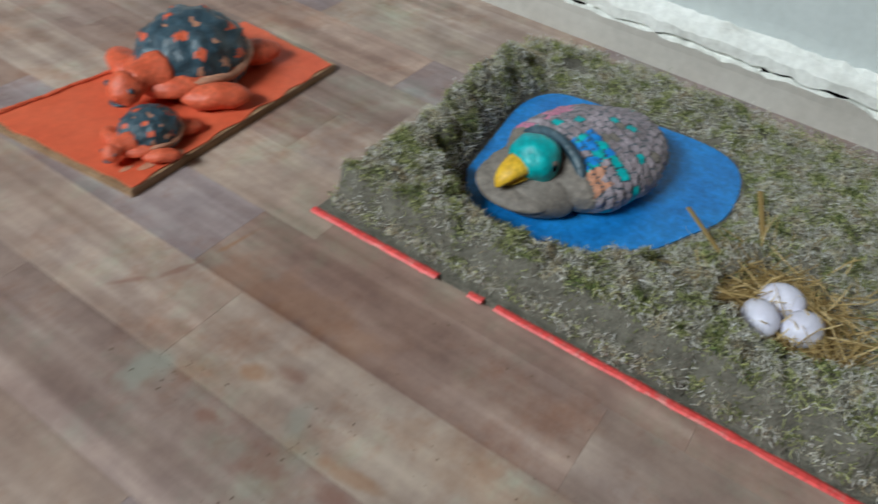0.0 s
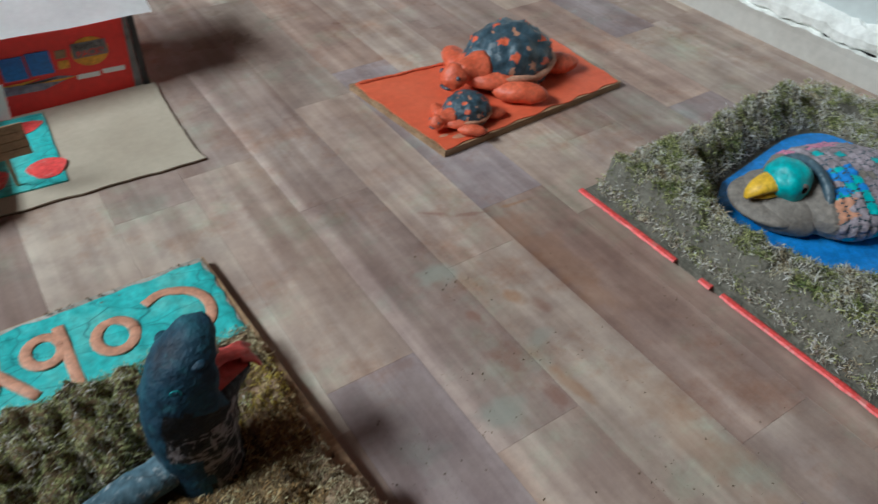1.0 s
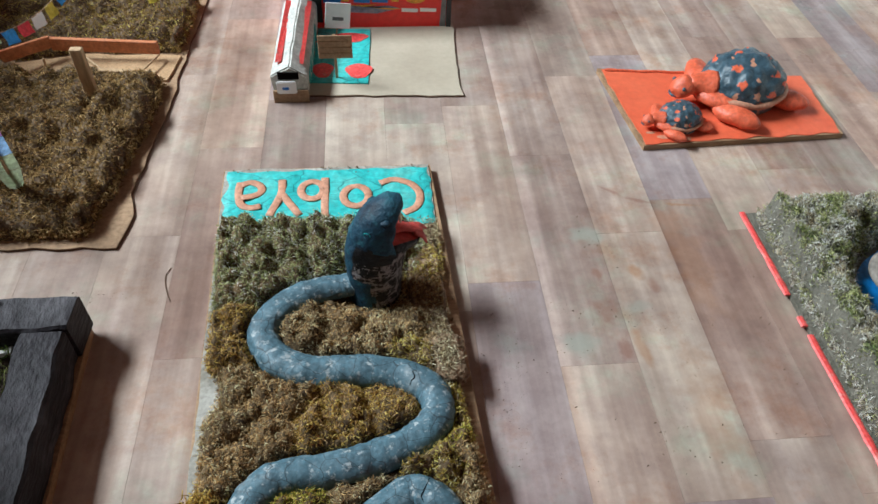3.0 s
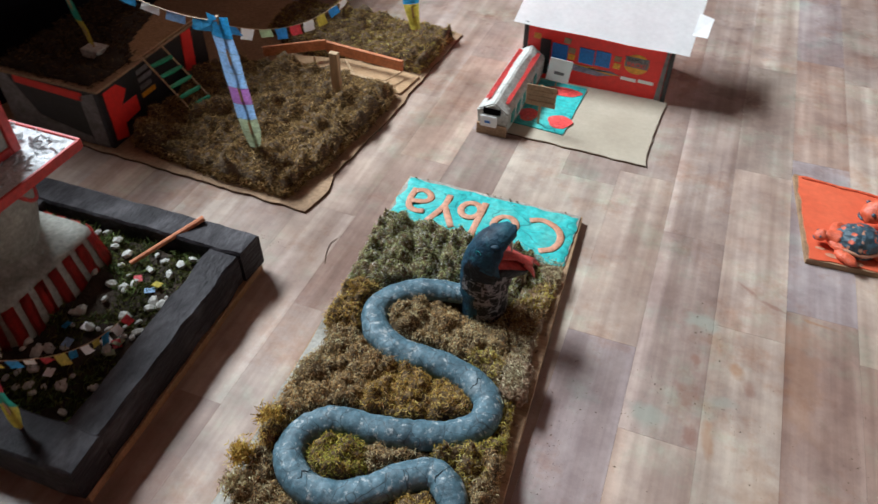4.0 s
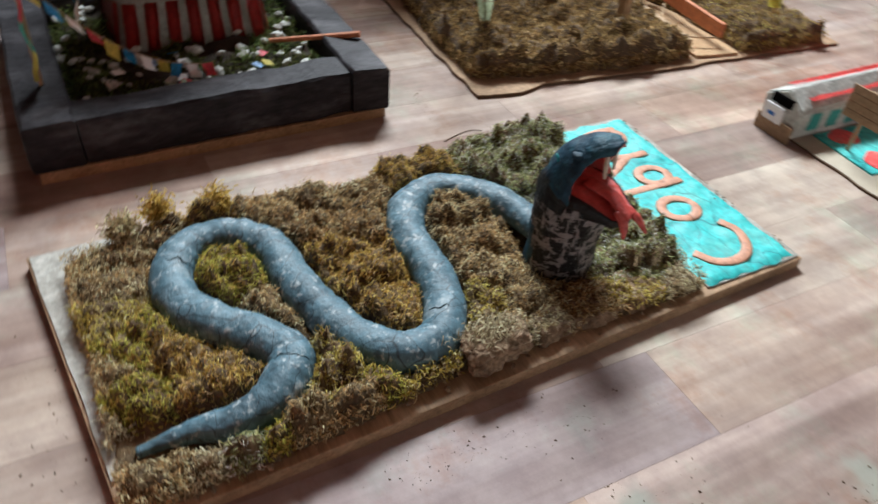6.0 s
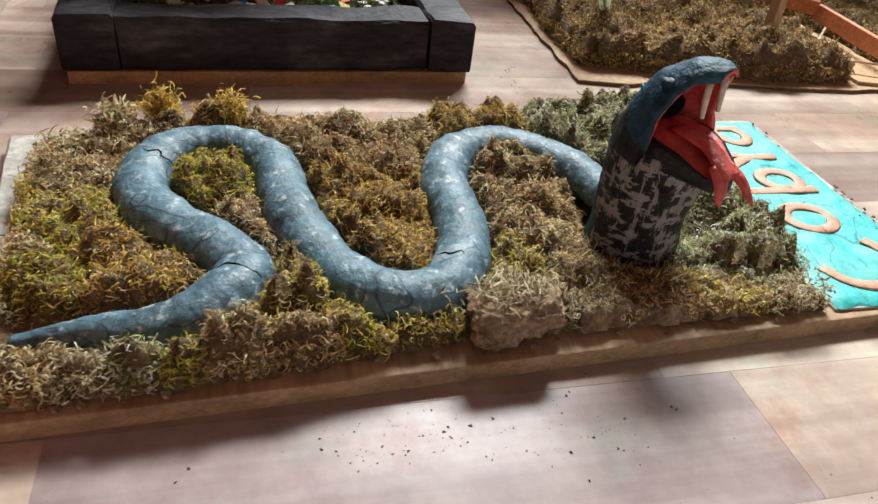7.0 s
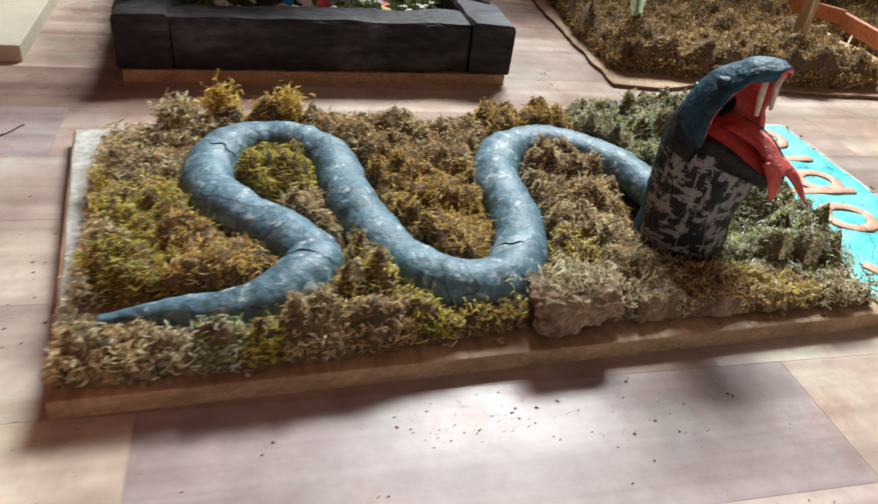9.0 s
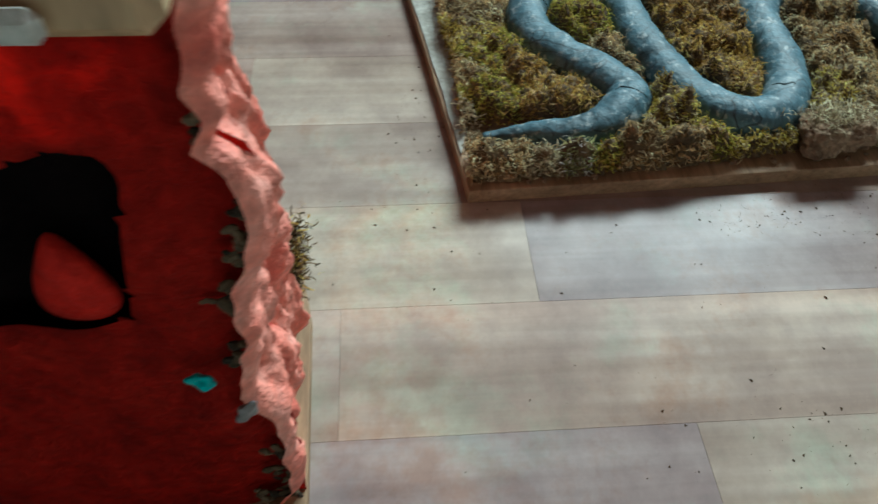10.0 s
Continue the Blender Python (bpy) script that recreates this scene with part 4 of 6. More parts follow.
            bm.faces.new((inner[i][k + 1], inner[i][k], inner[i + 1][k], inner[i + 1][k + 1])).material_index = 3
        for k in (0, w):
            bm.faces.new((outer[i][k], outer[i + 1][k], inner[i + 1][k], inner[i][k])).material_index = 3 if spine[i].y > 0.17 else 6
    for k in range(w):
        bm.faces.new((outer[-1][k], outer[-1][k + 1], inner[-1][k + 1], inner[-1][k])).material_index = 3
    # brows, and a small painted ring for each eye
    turn = Matrix((ahead, aside, (0, 0, 1))).transposed()
    marks = [(outer[int(0.72 * m)][k].co.copy(), outer[int(0.5 * m)][k + (2 if k < 5 else -2)].co.copy(), outer[int(0.5 * m)][w // 2].co.copy()) for k in (3, w - 3)]
    for brow, eye, mid in marks:
        out = (eye - mid - ahead * 0.03).normalized()
        ball(brow, (0.009, 0.006, 0.0035), bm, 1, 2, turn, 0.003, 90)
        e1 = out.cross(Vector((0, 0, 1))).normalized()
        e2 = e1.cross(out)
        tube([eye + out * 0.0012 + 0.005 * (math.cos(a) * e1 + math.sin(a) * e2) for a in np.linspace(0, 2 * np.pi, 15)], 0.0007, 6, bm, 7, caps=False)
    # lower jaw: a blunt wedge, black below and red above
    last = None
    for f, z, hw, hh in ((-0.005, 0.14, 0.038, 0.022), (0.02, 0.139, 0.039, 0.022), (0.04, 0.135, 0.034, 0.019), (0.056, 0.131, 0.027, 0.015), (0.068, 0.128, 0.019, 0.011), (0.075, 0.127, 0.01, 0.007)):
        ring = []
        for k in range(24):
            a = 2 * math.pi * k / 24
            up = math.sin(a)
            ring.append(bm.verts.new(at(f, hw * math.cos(a), z + hh * (up if up < 0 else 0.55 * up) + (0.006 * abs(math.cos(a)) ** 4 if up > -0.2 else 0), 0.0045)))
        if last:
            for k in range(24):
                bm.faces.new((last[k], last[(k + 1) % 24], ring[(k + 1) % 24], ring[k])).material_index = 3 if 2 <= k <= 9 else 6
        last = ring
    bm.faces.new(last).material_index = 6
    # near-black ball stands for the shade inside the throat
    ball(at(-0.012, 0, 0.162, 0), (0.016, 0.026, 0.012), bm, 5, 3, turn, 0.003, 60)
    # tongue with two forks over the lip, and the fangs
    slab = [at(f, g, z, 0.004) for f, g, z in ((0.015, -0.002, 0.151), (0.032, -0.001, 0.152), (0.05, 0.0, 0.148), (0.066, 0.001, 0.142), (0.078, 0.002, 0.135))]
    tube(curve_through(slab, 4), [0.0115 - 0.0001 * k for k in range(17)], 12, bm, 3, squash=0.35)
    for path in (((0.066, 0.008, 0.14), (0.078, 0.013, 0.131), (0.084, 0.017, 0.116)), ((0.066, -0.005, 0.14), (0.082, -0.009, 0.132), (0.096, -0.013, 0.116))):
        tube(curve_through([at(*q, 0) for q in path], 5), [0.0075, 0.0074, 0.0072, 0.0069, 0.0066, 0.0062, 0.0057, 0.005, 0.0042, 0.0032, 0.0018], 9, bm, 3, squash=0.6)
    for g, f in ((0.013, 0.038), (-0.012, 0.034)):
        tube([at(f, g, 0.203, 0), at(f + 0.001, g, 0.189, 0), at(f + 0.003, g, 0.174, 0)], [0.003, 0.0028, 0.0018], 7, bm, 4)
    bmesh.ops.recalc_face_normals(bm, faces=bm.faces[:])
    ob = part("cobra_statue", bm, [SNAKE, HEADB, HEADK, MOUTH, FANG, DARKIN, HEADN, DUCKT, COLLAR], None, smooth=True)
    tagged(ob, "grey-blue papier-mache cobra with open red mouth on moss", "statue")


cobra_board()
cobra()


# ---- the stupa in its black frame ----
def stupa_board():
    th = thing("stupa_display_board", (0, 0, 0), "black painted wooden frame filled with moss and white gravel", "display board")
    c = [(-0.607, 0.5), (-0.588, -0.03), (-1.085, -0.045), (-1.1, 0.49)]
    part("base_board", prism([(-0.601, 0.5), (-0.581, -0.022), (-1.08, -0.035), (-1.09, 0.48)], 0.0, 0.016, bevel=0.001), PLY, th, "raw wooden base board")

    def rail(a, b, wide, z0, z1, seed, over=0.0):
        a, b = Vector((*a, 0)), Vector((*b, 0))
        d = (b - a).normalized()
        side = Vector((-d.y, d.x, 0))
        bm = bmesh.new()
        n = 24
        rows = []
        for i in range(n + 1):
            p = a + (b - a) * i / n
            rows.append([bm.verts.new(p + side * s * wide + Vector((0, 0, z)) + 0.005 * Vector((noise.noise(p * 22 + Vector((s, z * 9, seed))), noise.noise(p * 18 + Vector((s, z * 9, seed + 4))), noise.noise(p * 14 + Vector((s * 2, z * 9, seed + 8)))))) for s, z in ((0.02, z0), (0, z0 + 0.004), (0, z1 - 0.005), (0.06, z1), (0.94, z1 + 0.001), (1, z1 - 0.004), (1, z0))])
        for r, s in zip(rows, rows[1:]):
            for k in range(7):
                bm.faces.new((r[k], s[k], s[(k + 1) % 7], r[(k + 1) % 7]))
        bm.faces.new(rows[0])
        bm.faces.new(list(reversed(rows[-1])))
        bmesh.ops.recalc_face_normals(bm, faces=bm.faces[:])
        part("frame_rail", bm, BLACKW, th)

    rail((-0.603, 0.44), (-0.586, 0.04), -0.062, 0.0165, 0.085, 1)
    rail((-1.105, 0.503), (-0.6, 0.506), -0.064, 0.0165, 0.088, 2)
    rail((-1.09, -0.042), (-0.582, -0.03), 0.07, 0.0165, 0.088, 3)
    rail((-1.1, 0.438), (-1.088, 0.03), 0.05, 0.0165, 0.084, 4)
    area = [(-0.662, 0.445), (-0.645, 0.04), (-1.05, 0.035), (-1.06, 0.44)]
    _, height = heap("earth_bed", area, 0.04, 0.022, EARTH, th, cell=0.01, label="dark earth bed", edge=0.01)
    rng = np.random.default_rng(8)
    x, y = scatter(area, 15000, rng)
    w = lumps(x, y, 0.08, 21) + np.where((y > 0.36) | (y < 0.12), 0.35, 0.0)
    ok = w > 0.0
    x, y = x[ok], y[ok]
    v, q = strands(np.stack([x, y, height(x, y) - 0.002], 1), 0.016, 0.0022, 0.7, 0.8, 3, rng)
    quads_object("moss", v, q, MOSS["bed"], th)
    sprig = (lumps(x, y, 0.05, 30) > 0.0) & ((y > 0.3) | (y < 0.14) | (rng.uniform(size=len(x)) < 0.3))
    x, y = x[sprig][::2], y[sprig][::2]
    v, q = strands(np.stack([x, y, height(x, y)], 1), 0.017, 0.0026, 0.7, 0.8, 3, rng)
    quads_object("moss", v, q, MOSS["leaf"], th)
    shared = None
    gx, gy = scatter(area, 130, rng)
    for i, (px, py) in enumerate(zip(gx, gy)):
        if -0.98 < px < -0.84 and 0.12 < py < 0.38:
            continue
        if shared is None:
            o = part("gravel_stone", ball((0, 0, 0), (0.011, 0.008, 0.006), sub=1, rough=0.004, freq=90), PEBBLE, th)
            shared = o.data
        else:
            o = new("gravel_stone", shared)
            o.parent = th
        s = rng.uniform(0.5, 1.35)
        o.location = (px, py, float(height(np.array([px]), np.array([py]))[0]) + 0.006)
        o.rotation_euler, o.scale = (rng.uniform(-0.5, 0.5), rng.uniform(-0.5, 0.5), rng.uniform(0, 6)), (s, s, s)


    # scraps of coloured paper on the moss
    gx, gy = scatter([(-0.67, 0.4), (-0.66, 0.1), (-0.8, 0.08), (-0.8, 0.4)], 60, rng)
    for i, (px, py) in enumerate(list(zip(gx, gy))[:11]):
        bm = box(-0.009, 0.009, -0.007, 0.007, -0.0006, 0.0006)
        o = part("paper_scrap", bm, FLAGS[("white", "sky", "red", "pale", "white", "yellow", "blue")[i % 7]], th)
        o.location = (px, py, float(height(np.array([px]), np.array([py]))[0]) + 0.009)
        o.rotation_euler = (rng.uniform(-0.4, 0.4), rng.uniform(-0.4, 0.4), rng.uniform(0, 6))


def stupa():
    cx, cy = -0.965, 0.255
    th = thing("stupa_model", (cx, cy, 0.05), "white clay stupa model with red painted stripes and garlands", "model")

    def square_loft(levels, name, mat, round_=0.25, label="", n=40):
        bm, last = bmesh.new(), None
        for z, h, rd in levels:
            ring = []
            for k in range(n):
                a = 2 * math.pi * (k + 0.5) / n
                c_, s_ = math.cos(a), math.sin(a)
                p = 2 / max(rd, 0.05)
                r = h / (abs(c_) ** p + abs(s_) ** p) ** (1 / p)
                q = Vector((r * c_, r * s_, z))
                ring.append(bm.verts.new(q + 0.003 * Vector((noise.noise(q * 25), noise.noise(q * 25 + Vector((2, 0, 0))), 0.5 * noise.noise(q * 25)))))
            if last:
                for k in range(n):
                    bm.faces.new((last[k], last[(k + 1) % n], ring[(k + 1) % n], ring[k]))
            last = ring
        bm.faces.new(last)
        return part(name, bm, mat, th, label, smooth=True)

    square_loft([(-0.005, 0.13, 0.2), (0.04, 0.124, 0.2), (0.082, 0.118, 0.2), (0.089, 0.112, 0.22), (0.093, 0.1, 0.35), (0.1, 0.082, 0.9), (0.13, 0.075, 1.0)], "plinth", STUPAG, label="sloping white clay plinth")
    square_loft([(0.095, 0.075, 1.0), (0.125, 0.086, 1.0), (0.165, 0.094, 1.0), (0.2, 0.098, 1.0), (0.235, 0.095, 1.0), (0.258, 0.085, 1.0), (0.262, 0.03, 1.0)], "dome", STUPAG, label="rounded white clay dome")
    for k in range(28):
        side_, u = k // 7, (k % 7 + 0.5) / 7 * 2 - 1
        bm = bmesh.new()
        rows = []
        for z, h in ((0.001, 0.1295), (0.03, 0.1255), (0.06, 0.1212), (0.083, 0.118)):
            rows.append([])
            for e in (-0.5, 0, 0.5):
                y = u * h * 0.97 + e * (0.02 + 0.004 * noise.noise(Vector((k * 3, z * 60, 2)))) + 0.003 * noise.noise(Vector((k, z * 50, 0)))
                r = (max(0.0, 1 - min(1.0, abs(y) / h) ** 10)) ** 0.1
                rows[-1].append(bm.verts.new(Matrix.Rotation(side_ * math.pi / 2, 3, "Z") @ Vector((h * r + 0.0025, y, z))))
        for r, s in zip(rows, rows[1:]):
            for c_ in range(2):
                bm.faces.new((r[c_], r[c_ + 1], s[c_ + 1], s[c_]))
        bmesh.ops.solidify(bm, geom=bm.faces[:], thickness=0.004)
        part("stripe", bm, STUPAR, th, smooth=True)
    for k in range(4):
        a0 = math.pi / 2 * k + math.pi / 4
        for drop, z0 in ((0.055, 0.235), (0.03, 0.245)):
            pts = []
            for i in range(13):
                u = i / 12
                a = a0 + (u - 0.5) * (1.35 if drop > 0.04 else 0.9)
                z = z0 - drop * math.sin(math.pi * u)
                r = 0.0965 if z > 0.17 else 0.0945
                pts.append((r * math.cos(a), r * math.sin(a), z))
            part("garland", tube(pts, 0.004, 6), STUPAR, th)
    bm = box(-0.138, 0.138, -0.13, 0.13, 0.262, 0.272, 0.002)
    part("platform", bm, FOIL, th, "square platform with crumpled white foil")
    ed = bmesh.new()
    for x0, x1, y0, y1 in ((-0.142, 0.142, -0.136, -0.1305), (-0.142, 0.142, 0.1305, 0.136), (-0.144, -0.1385, -0.13, 0.13), (0.1385, 0.144, -0.13, 0.13)):
        box(x0, x1, y0, y1, 0.256, 0.274, 0.001, ed)
    part("platform_edge", ed, STUPAR, th, "red painted rim")
    rng = np.random.default_rng(3)
    root = np.stack([rng.uniform(-0.13, 0.13, 500), rng.uniform(-0.125, 0.125, 500), np.full(500, 0.272)], 1)
    v, q = strands(root, 0.018, 0.007, 0.2, 1.1, 2, rng)
    v[:, 2] = np.maximum(v[:, 2], 0.2725)
    quads_object("tinsel", v, q, FOIL, th, "white foil scraps")
    part("upper_box", box(-0.072, 0.072, -0.072, 0.072, 0.274, 0.395, 0.003), STUPAG, th, "grey-white box with red borders")
    for sx in (-1, 1):
        for sy in (-1, 1):
            part("red_post", box(sx * 0.068 - 0.009, sx * 0.068 + 0.009, sy * 0.068 - 0.009, sy * 0.068 + 0.009, 0.274, 0.395, 0.002), STUPAR, th)
    for k in range(4):
        rl = box(0.0705, 0.0765, -0.059, 0.059, 0.2745, 0.288, 0.001)
        rl.transform(Matrix.Rotation(k * math.pi / 2, 4, "Z"))
        part("red_rail", rl, STUPAR, th)
    part("upper_roof", box(-0.085, 0.085, -0.085, 0.085, 0.395, 0.415, 0.003), STUPAR, th, "red roof slab")


def flag_pole(foot, top, colours, wide, label, twist=0.0, tip=0.0):
    th = thing("flag_pole", foot, label, "flag pole", "prayer flag poles")
    f, t = Vector((0, 0, 0)), Vector(top) - Vector(foot)
    part("stick", tube([f, t], 0.003, 7), WOOD, th, "thin wooden stick")
    d = t.normalized()
    side = d.cross(Vector((0.5, -0.8, 0.2))).normalized()
    depth = side.cross(d)
    n = len(colours)
    for i, cname in enumerate(colours):
        bm = bmesh.new()
        rows = []
        for j in range(5):
            u = 0.04 + 0.96 * (i + j / 4 * 0.985) / n
            w = wide * (1 if i else 0.55 + 0.45 * j / 4)
            p = f + t * u
            bulge = depth * (0.004 * math.sin(u * 23 + twist))
            a = twist + u * 0.3
            s = side * math.cos(a) + depth * math.sin(a)
            rows.append([bm.verts.new(p + s * w * k + bulge + depth * 0.008 * (1 - (2 * k) ** 2) * 0.5) for k in (-0.5, -0.25, 0, 0.25, 0.5)])
        for r, s in zip(rows, rows[1:]):
            for k in range(4):
                bm.faces.new((r[k], r[k + 1], s[k + 1], s[k]))
        bmesh.ops.solidify(bm, geom=bm.faces[:], thickness=0.0012)
        part("paper_flag", bm, FLAGS[cname], th, smooth=True)
    return th


def bunting(a, b, sag, count, label, seed, order=("blue", "white", "red", "green", "yellow")):
    th = thing("bunting", a, label, "bunting", "strings of prayer flags")
    a, b = Vector(a), Vector(b)
    rng = random.Random(seed)
    line = lambda u: (b - a) * u - Vector((0, 0, sag * 4 * u * (1 - u)))
    part("string", tube([line(i / 16) for i in range(17)], 0.0009, 5), WOOD, th)
    for i in range(count):
        u0 = (i + 0.15) / count
        u1 = (i + 0.88) / count
        bm = bmesh.new()
        p, q = line(u0), line(u1)
        out = Vector((rng.uniform(-0.008, 0.012), rng.uniform(-0.008, 0.008), 0))
        h = rng.uniform(0.017, 0.023)
        vs = [bm.verts.new(w) for w in (p, q, q + out - Vector((0, 0, h)), p + out * 0.7 - Vector((0, 0, h)))]
        bm.faces.new(vs)
        bmesh.ops.subdivide_edges(bm, edges=bm.edges[:], cuts=2, use_grid_fill=True)
        for v in bm.verts:
            v.co += 0.003 * Vector((noise.noise(v.co * 60 + Vector((i, 0, 0))), noise.noise(v.co * 60 + Vector((0, i, 0))), 0))
        bmesh.ops.solidify(bm, geom=bm.faces[:], thickness=0.0008)
        part("flag", bm, FLAGS[order[i % len(order)]], th)


stupa_board()
stupa()
flag_pole((-0.7, 0.008, 0.087), (-0.703, 0.012, 0.36), ["yellow", "green", "red", "white", "sky", "blue"], 0.036, "stick wrapped in coloured prayer flag paper beside the stupa", 0.4)
bunting((-0.7, 0.014, 0.24), (-0.7, 0.25, 0.088), 0.04, 11, "string of small coloured paper flags over the gravel", 3, ("yellow", "blue", "white", "red", "yellow", "blue", "white"))
bunting((-0.775, 0.08, 0.15), (-0.875, 0.115, 0.45), -0.012, 11, "string of paper prayer flags up to the stupa", 4, ("white", "blue", "yellow", "pale", "red", "white", "blue", "yellow", "red"))
ob = part("wooden_stick", tube([(-0.79, 0.365, 0.07), (-0.755, 0.43, 0.082), (-0.715, 0.5, 0.096)], [0.0045, 0.005, 0.006], 8), WOODO)
tagged(ob, "thin reddish wooden stick lying on the black frame", "stick")


# ---- the farm on cardboard ----
def farm():
    th = thing("farm_display_board", (0, 0, 0), "brown cardboard sheet carrying a thick bed of dried moss", "display board")
    sheet = ragged([(-0.603, 0.68), (-0.588, 0.765), (-0.606, 0.82), (-0.582, 1.06), (-0.575, 1.3), (-0.56, 1.575), (-1.55, 1.6), (-1.6, 0.72)], 0.02, 0.006, 3)
    part("cardboard_edge", prism(sheet, 0.0, 0.0045), CARDEDGE, th, "dark corrugated edge")
    part("cardboard_sheet", prism([(x - 0.001, y) for x, y in sheet], 0.0047, 0.0062), CARDB, th)
    rng = np.random.default_rng(12)
    front = ragged([(-0.655, 0.697), (-0.628, 0.85), (-0.605, 1.0), (-0.6, 1.17), (-0.75, 1.2), (-0.95, 1.18), (-1.1, 1.16), (-1.12, 0.9), (-1.1, 0.735), (-0.9, 0.712)], 0.03, 0.014, 5)
    back = ragged([(-0.585, 1.3), (-0.575, 1.54), (-0.8, 1.56), (-1.1, 1.55), (-1.1, 1.38), (-0.95, 1.28), (-0.8, 1.31)], 0.03, 0.012, 6)
    for poly, hi, cnt, seed, kinds in ((front, 0.05, 60000, 1.5, ("soil", "brown")), (back, 0.042, 24000, 4.5, ("soil", "olive"))):
        _, height = heap("moss_bed", poly, 0.006, hi, BROWNEARTH, th, 0.009, 0.05, seed, 0.006, label="dark peat bed")
        x, y = scatter(poly, cnt, rng)
        v, q = strands(rooted(poly, x, y, height, 0.006, rng), 0.011, 0.0022, 0.2, 1.2, 3, rng)
        quads_object("moss", v, q, MOSS[kinds[0]], th)
        x, y = x[::4], y[::4]
        v, q = strands(rooted(poly, x, y, height, 0.006, rng), 0.011, 0.0022, 0.2, 1.2, 3, rng)
        quads_object("moss", v, q, MOSS[kinds[1]], th)
    path = ragged([(-0.6, 1.19), (-0.585, 1.29), (-0.8, 1.3), (-0.95, 1.27), (-0.95, 1.19)], 0.03, 0.006, 2)
    part("sand_path", prism(path, 0.0064, 0.012), SAND, th, "sandy path", kind="stuff")

    def plank(a, b, wide, high, mat, name="edging_plank", label=""):
        a, b = Vector(a), Vector(b)
        d = (b - a)
        m = Matrix.Translation(a + d / 2) @ d.to_track_quat("X", "Z").to_matrix().to_4x4() @ Matrix.Diagonal((d.length, wide, high, 1))
        bm = bmesh.new()
        bmesh.ops.create_cube(bm, size=1, matrix=m)
        bmesh.ops.bevel(bm, geom=bm.edges[:], offset=0.0012, segments=1, affect="EDGES")
        return part(name, bm, mat, th, label)

    plank((-1.0, 1.185, 0.055), (-0.86, 1.285, 0.055), 0.008, 0.028, WOODO, label="orange planed wood strip")
    plank((-0.86, 1.285, 0.05), (-0.625, 1.27, 0.044), 0.01, 0.03, WOODO, label="orange planed wood strip")
    plank((-0.8, 1.19, 0.04), (-0.615, 1.175, 0.035), 0.012, 0.014, WOOD)
    plank((-0.625, 1.265, 0.03), (-0.65, 1.2, 0.03), 0.004, 0.004, WOOD)
    plank((-0.79, 1.255, 0.04), (-0.72, 1.185, 0.034), 0.004, 0.004, WOOD)
    for px, py in ((-0.9, 1.17), (-0.84, 1.18)):
        plank((px, py, 0.03), (px, py + 0.003, 0.075), 0.005, 0.005, WOOD, "peg")
    ob = part("wooden_post", box(-0.733, -0.709, 1.07, 1.084, 0.04, 0.16, 0.0015), WOOD)
    tagged(ob, "flat light wooden post standing in the moss", "post")

    # printed carton turned into a raised terrace
    ct = thing("carton", (-1.28, 0.92, 0.006), "black, red and grey printed carton topped with soil", "carton")
    x0, x1, y0, y1, z1 = -0.15, 0.15, -0.2, 0.2, 0.15
    part("carton_body", box(x0, x1, y0, y1, 0.0, z1, 0.002), BLACKP, ct)
    part("rim", box(x0 - 0.002, x1 + 0.002, y0 - 0.002, y1 + 0.002, z1 - 0.003, z1 + 0.003, 0.001), CARDB, ct, "torn cardboard rim")
    part("red_print", prism_wall([(y0 + 0.015, 0.015), (y0 + 0.05, 0.005), (y0 + 0.055, 0.04), (y0 + 0.11, 0.045), (y0 + 0.11, 0.085), (y0 + 0.06, 0.085), (y0 + 0.085, 0.115), (y0 + 0.06, 0.14), (y0 + 0.015, 0.14)], x1, 0.0015), REDBOX, ct, "bold red shape")
    part("red_print", prism_wall([(y1 - 0.1, 0.05), (y1 - 0.06, 0.03), (y1 - 0.05, 0.146), (y1 - 0.09, 0.146)], x1, 0.0015), REDBOX, ct)
    for i in range(4):
        part("print_bar", prism_wall([(y0 + 0.13, 0.125 - 0.02 * i), (y0 + 0.17 + 0.008 * (i % 2), 0.125 - 0.02 * i), (y0 + 0.17 + 0.008 * (i % 2), 0.137 - 0.02 * i), (y0 + 0.13, 0.137 - 0.02 * i)], x1, 0.0015), GREYP if i < 3 else GOLD, ct)
    part("grey_print", prism_front([(x1 - 0.055, 0.0), (x1 - 0.012, 0.0), (x1 - 0.012, 0.145), (x1 - 0.055, 0.13)], y0, 0.0015), GREYP, ct, "pale grey stripe")
    part("grey_print", prism_front([(x0 + 0.005, 0.0), (x1 - 0.055, 0.0), (x1 - 0.06, 0.02), (x0 + 0.1, 0.05), (x0 + 0.04, 0.145), (x0 + 0.005, 0.145)], y0, 0.0015), GREYP, ct)
    part("red_print", prism_front([(x0 + 0.06, 0.128), (x1 - 0.05, 0.118), (x1 - 0.045, 0.14), (x0 + 0.06, 0.147)], y0, 0.0015), REDBOX, ct)
    topsoil = ragged([(x0 + 0.004, y0 + 0.004), (x1 - 0.02, y0 + 0.004), (x1 - 0.012, y0 + 0.16), (0.09, y0 + 0.2), (0.03, y1 - 0.01), (x0 + 0.004, y1 - 0.01)], 0.03, 0.006, 8)
    _, height = heap("soil", topsoil, z1 + 0.004, 0.028, EARTH, ct, 0.01, 0.05, 7.5, 0.03, label="dark soil on top")
    rng = np.random.default_rng(4)
    x, y = scatter(topsoil, 6000, rng)
    v, q = strands(np.stack([x, y, height(x, y) - 0.001], 1), 0.012, 0.0022, 0.35, 0.9, 2, rng)
    quads_object("moss", v, q, MOSS["dark"], ct)
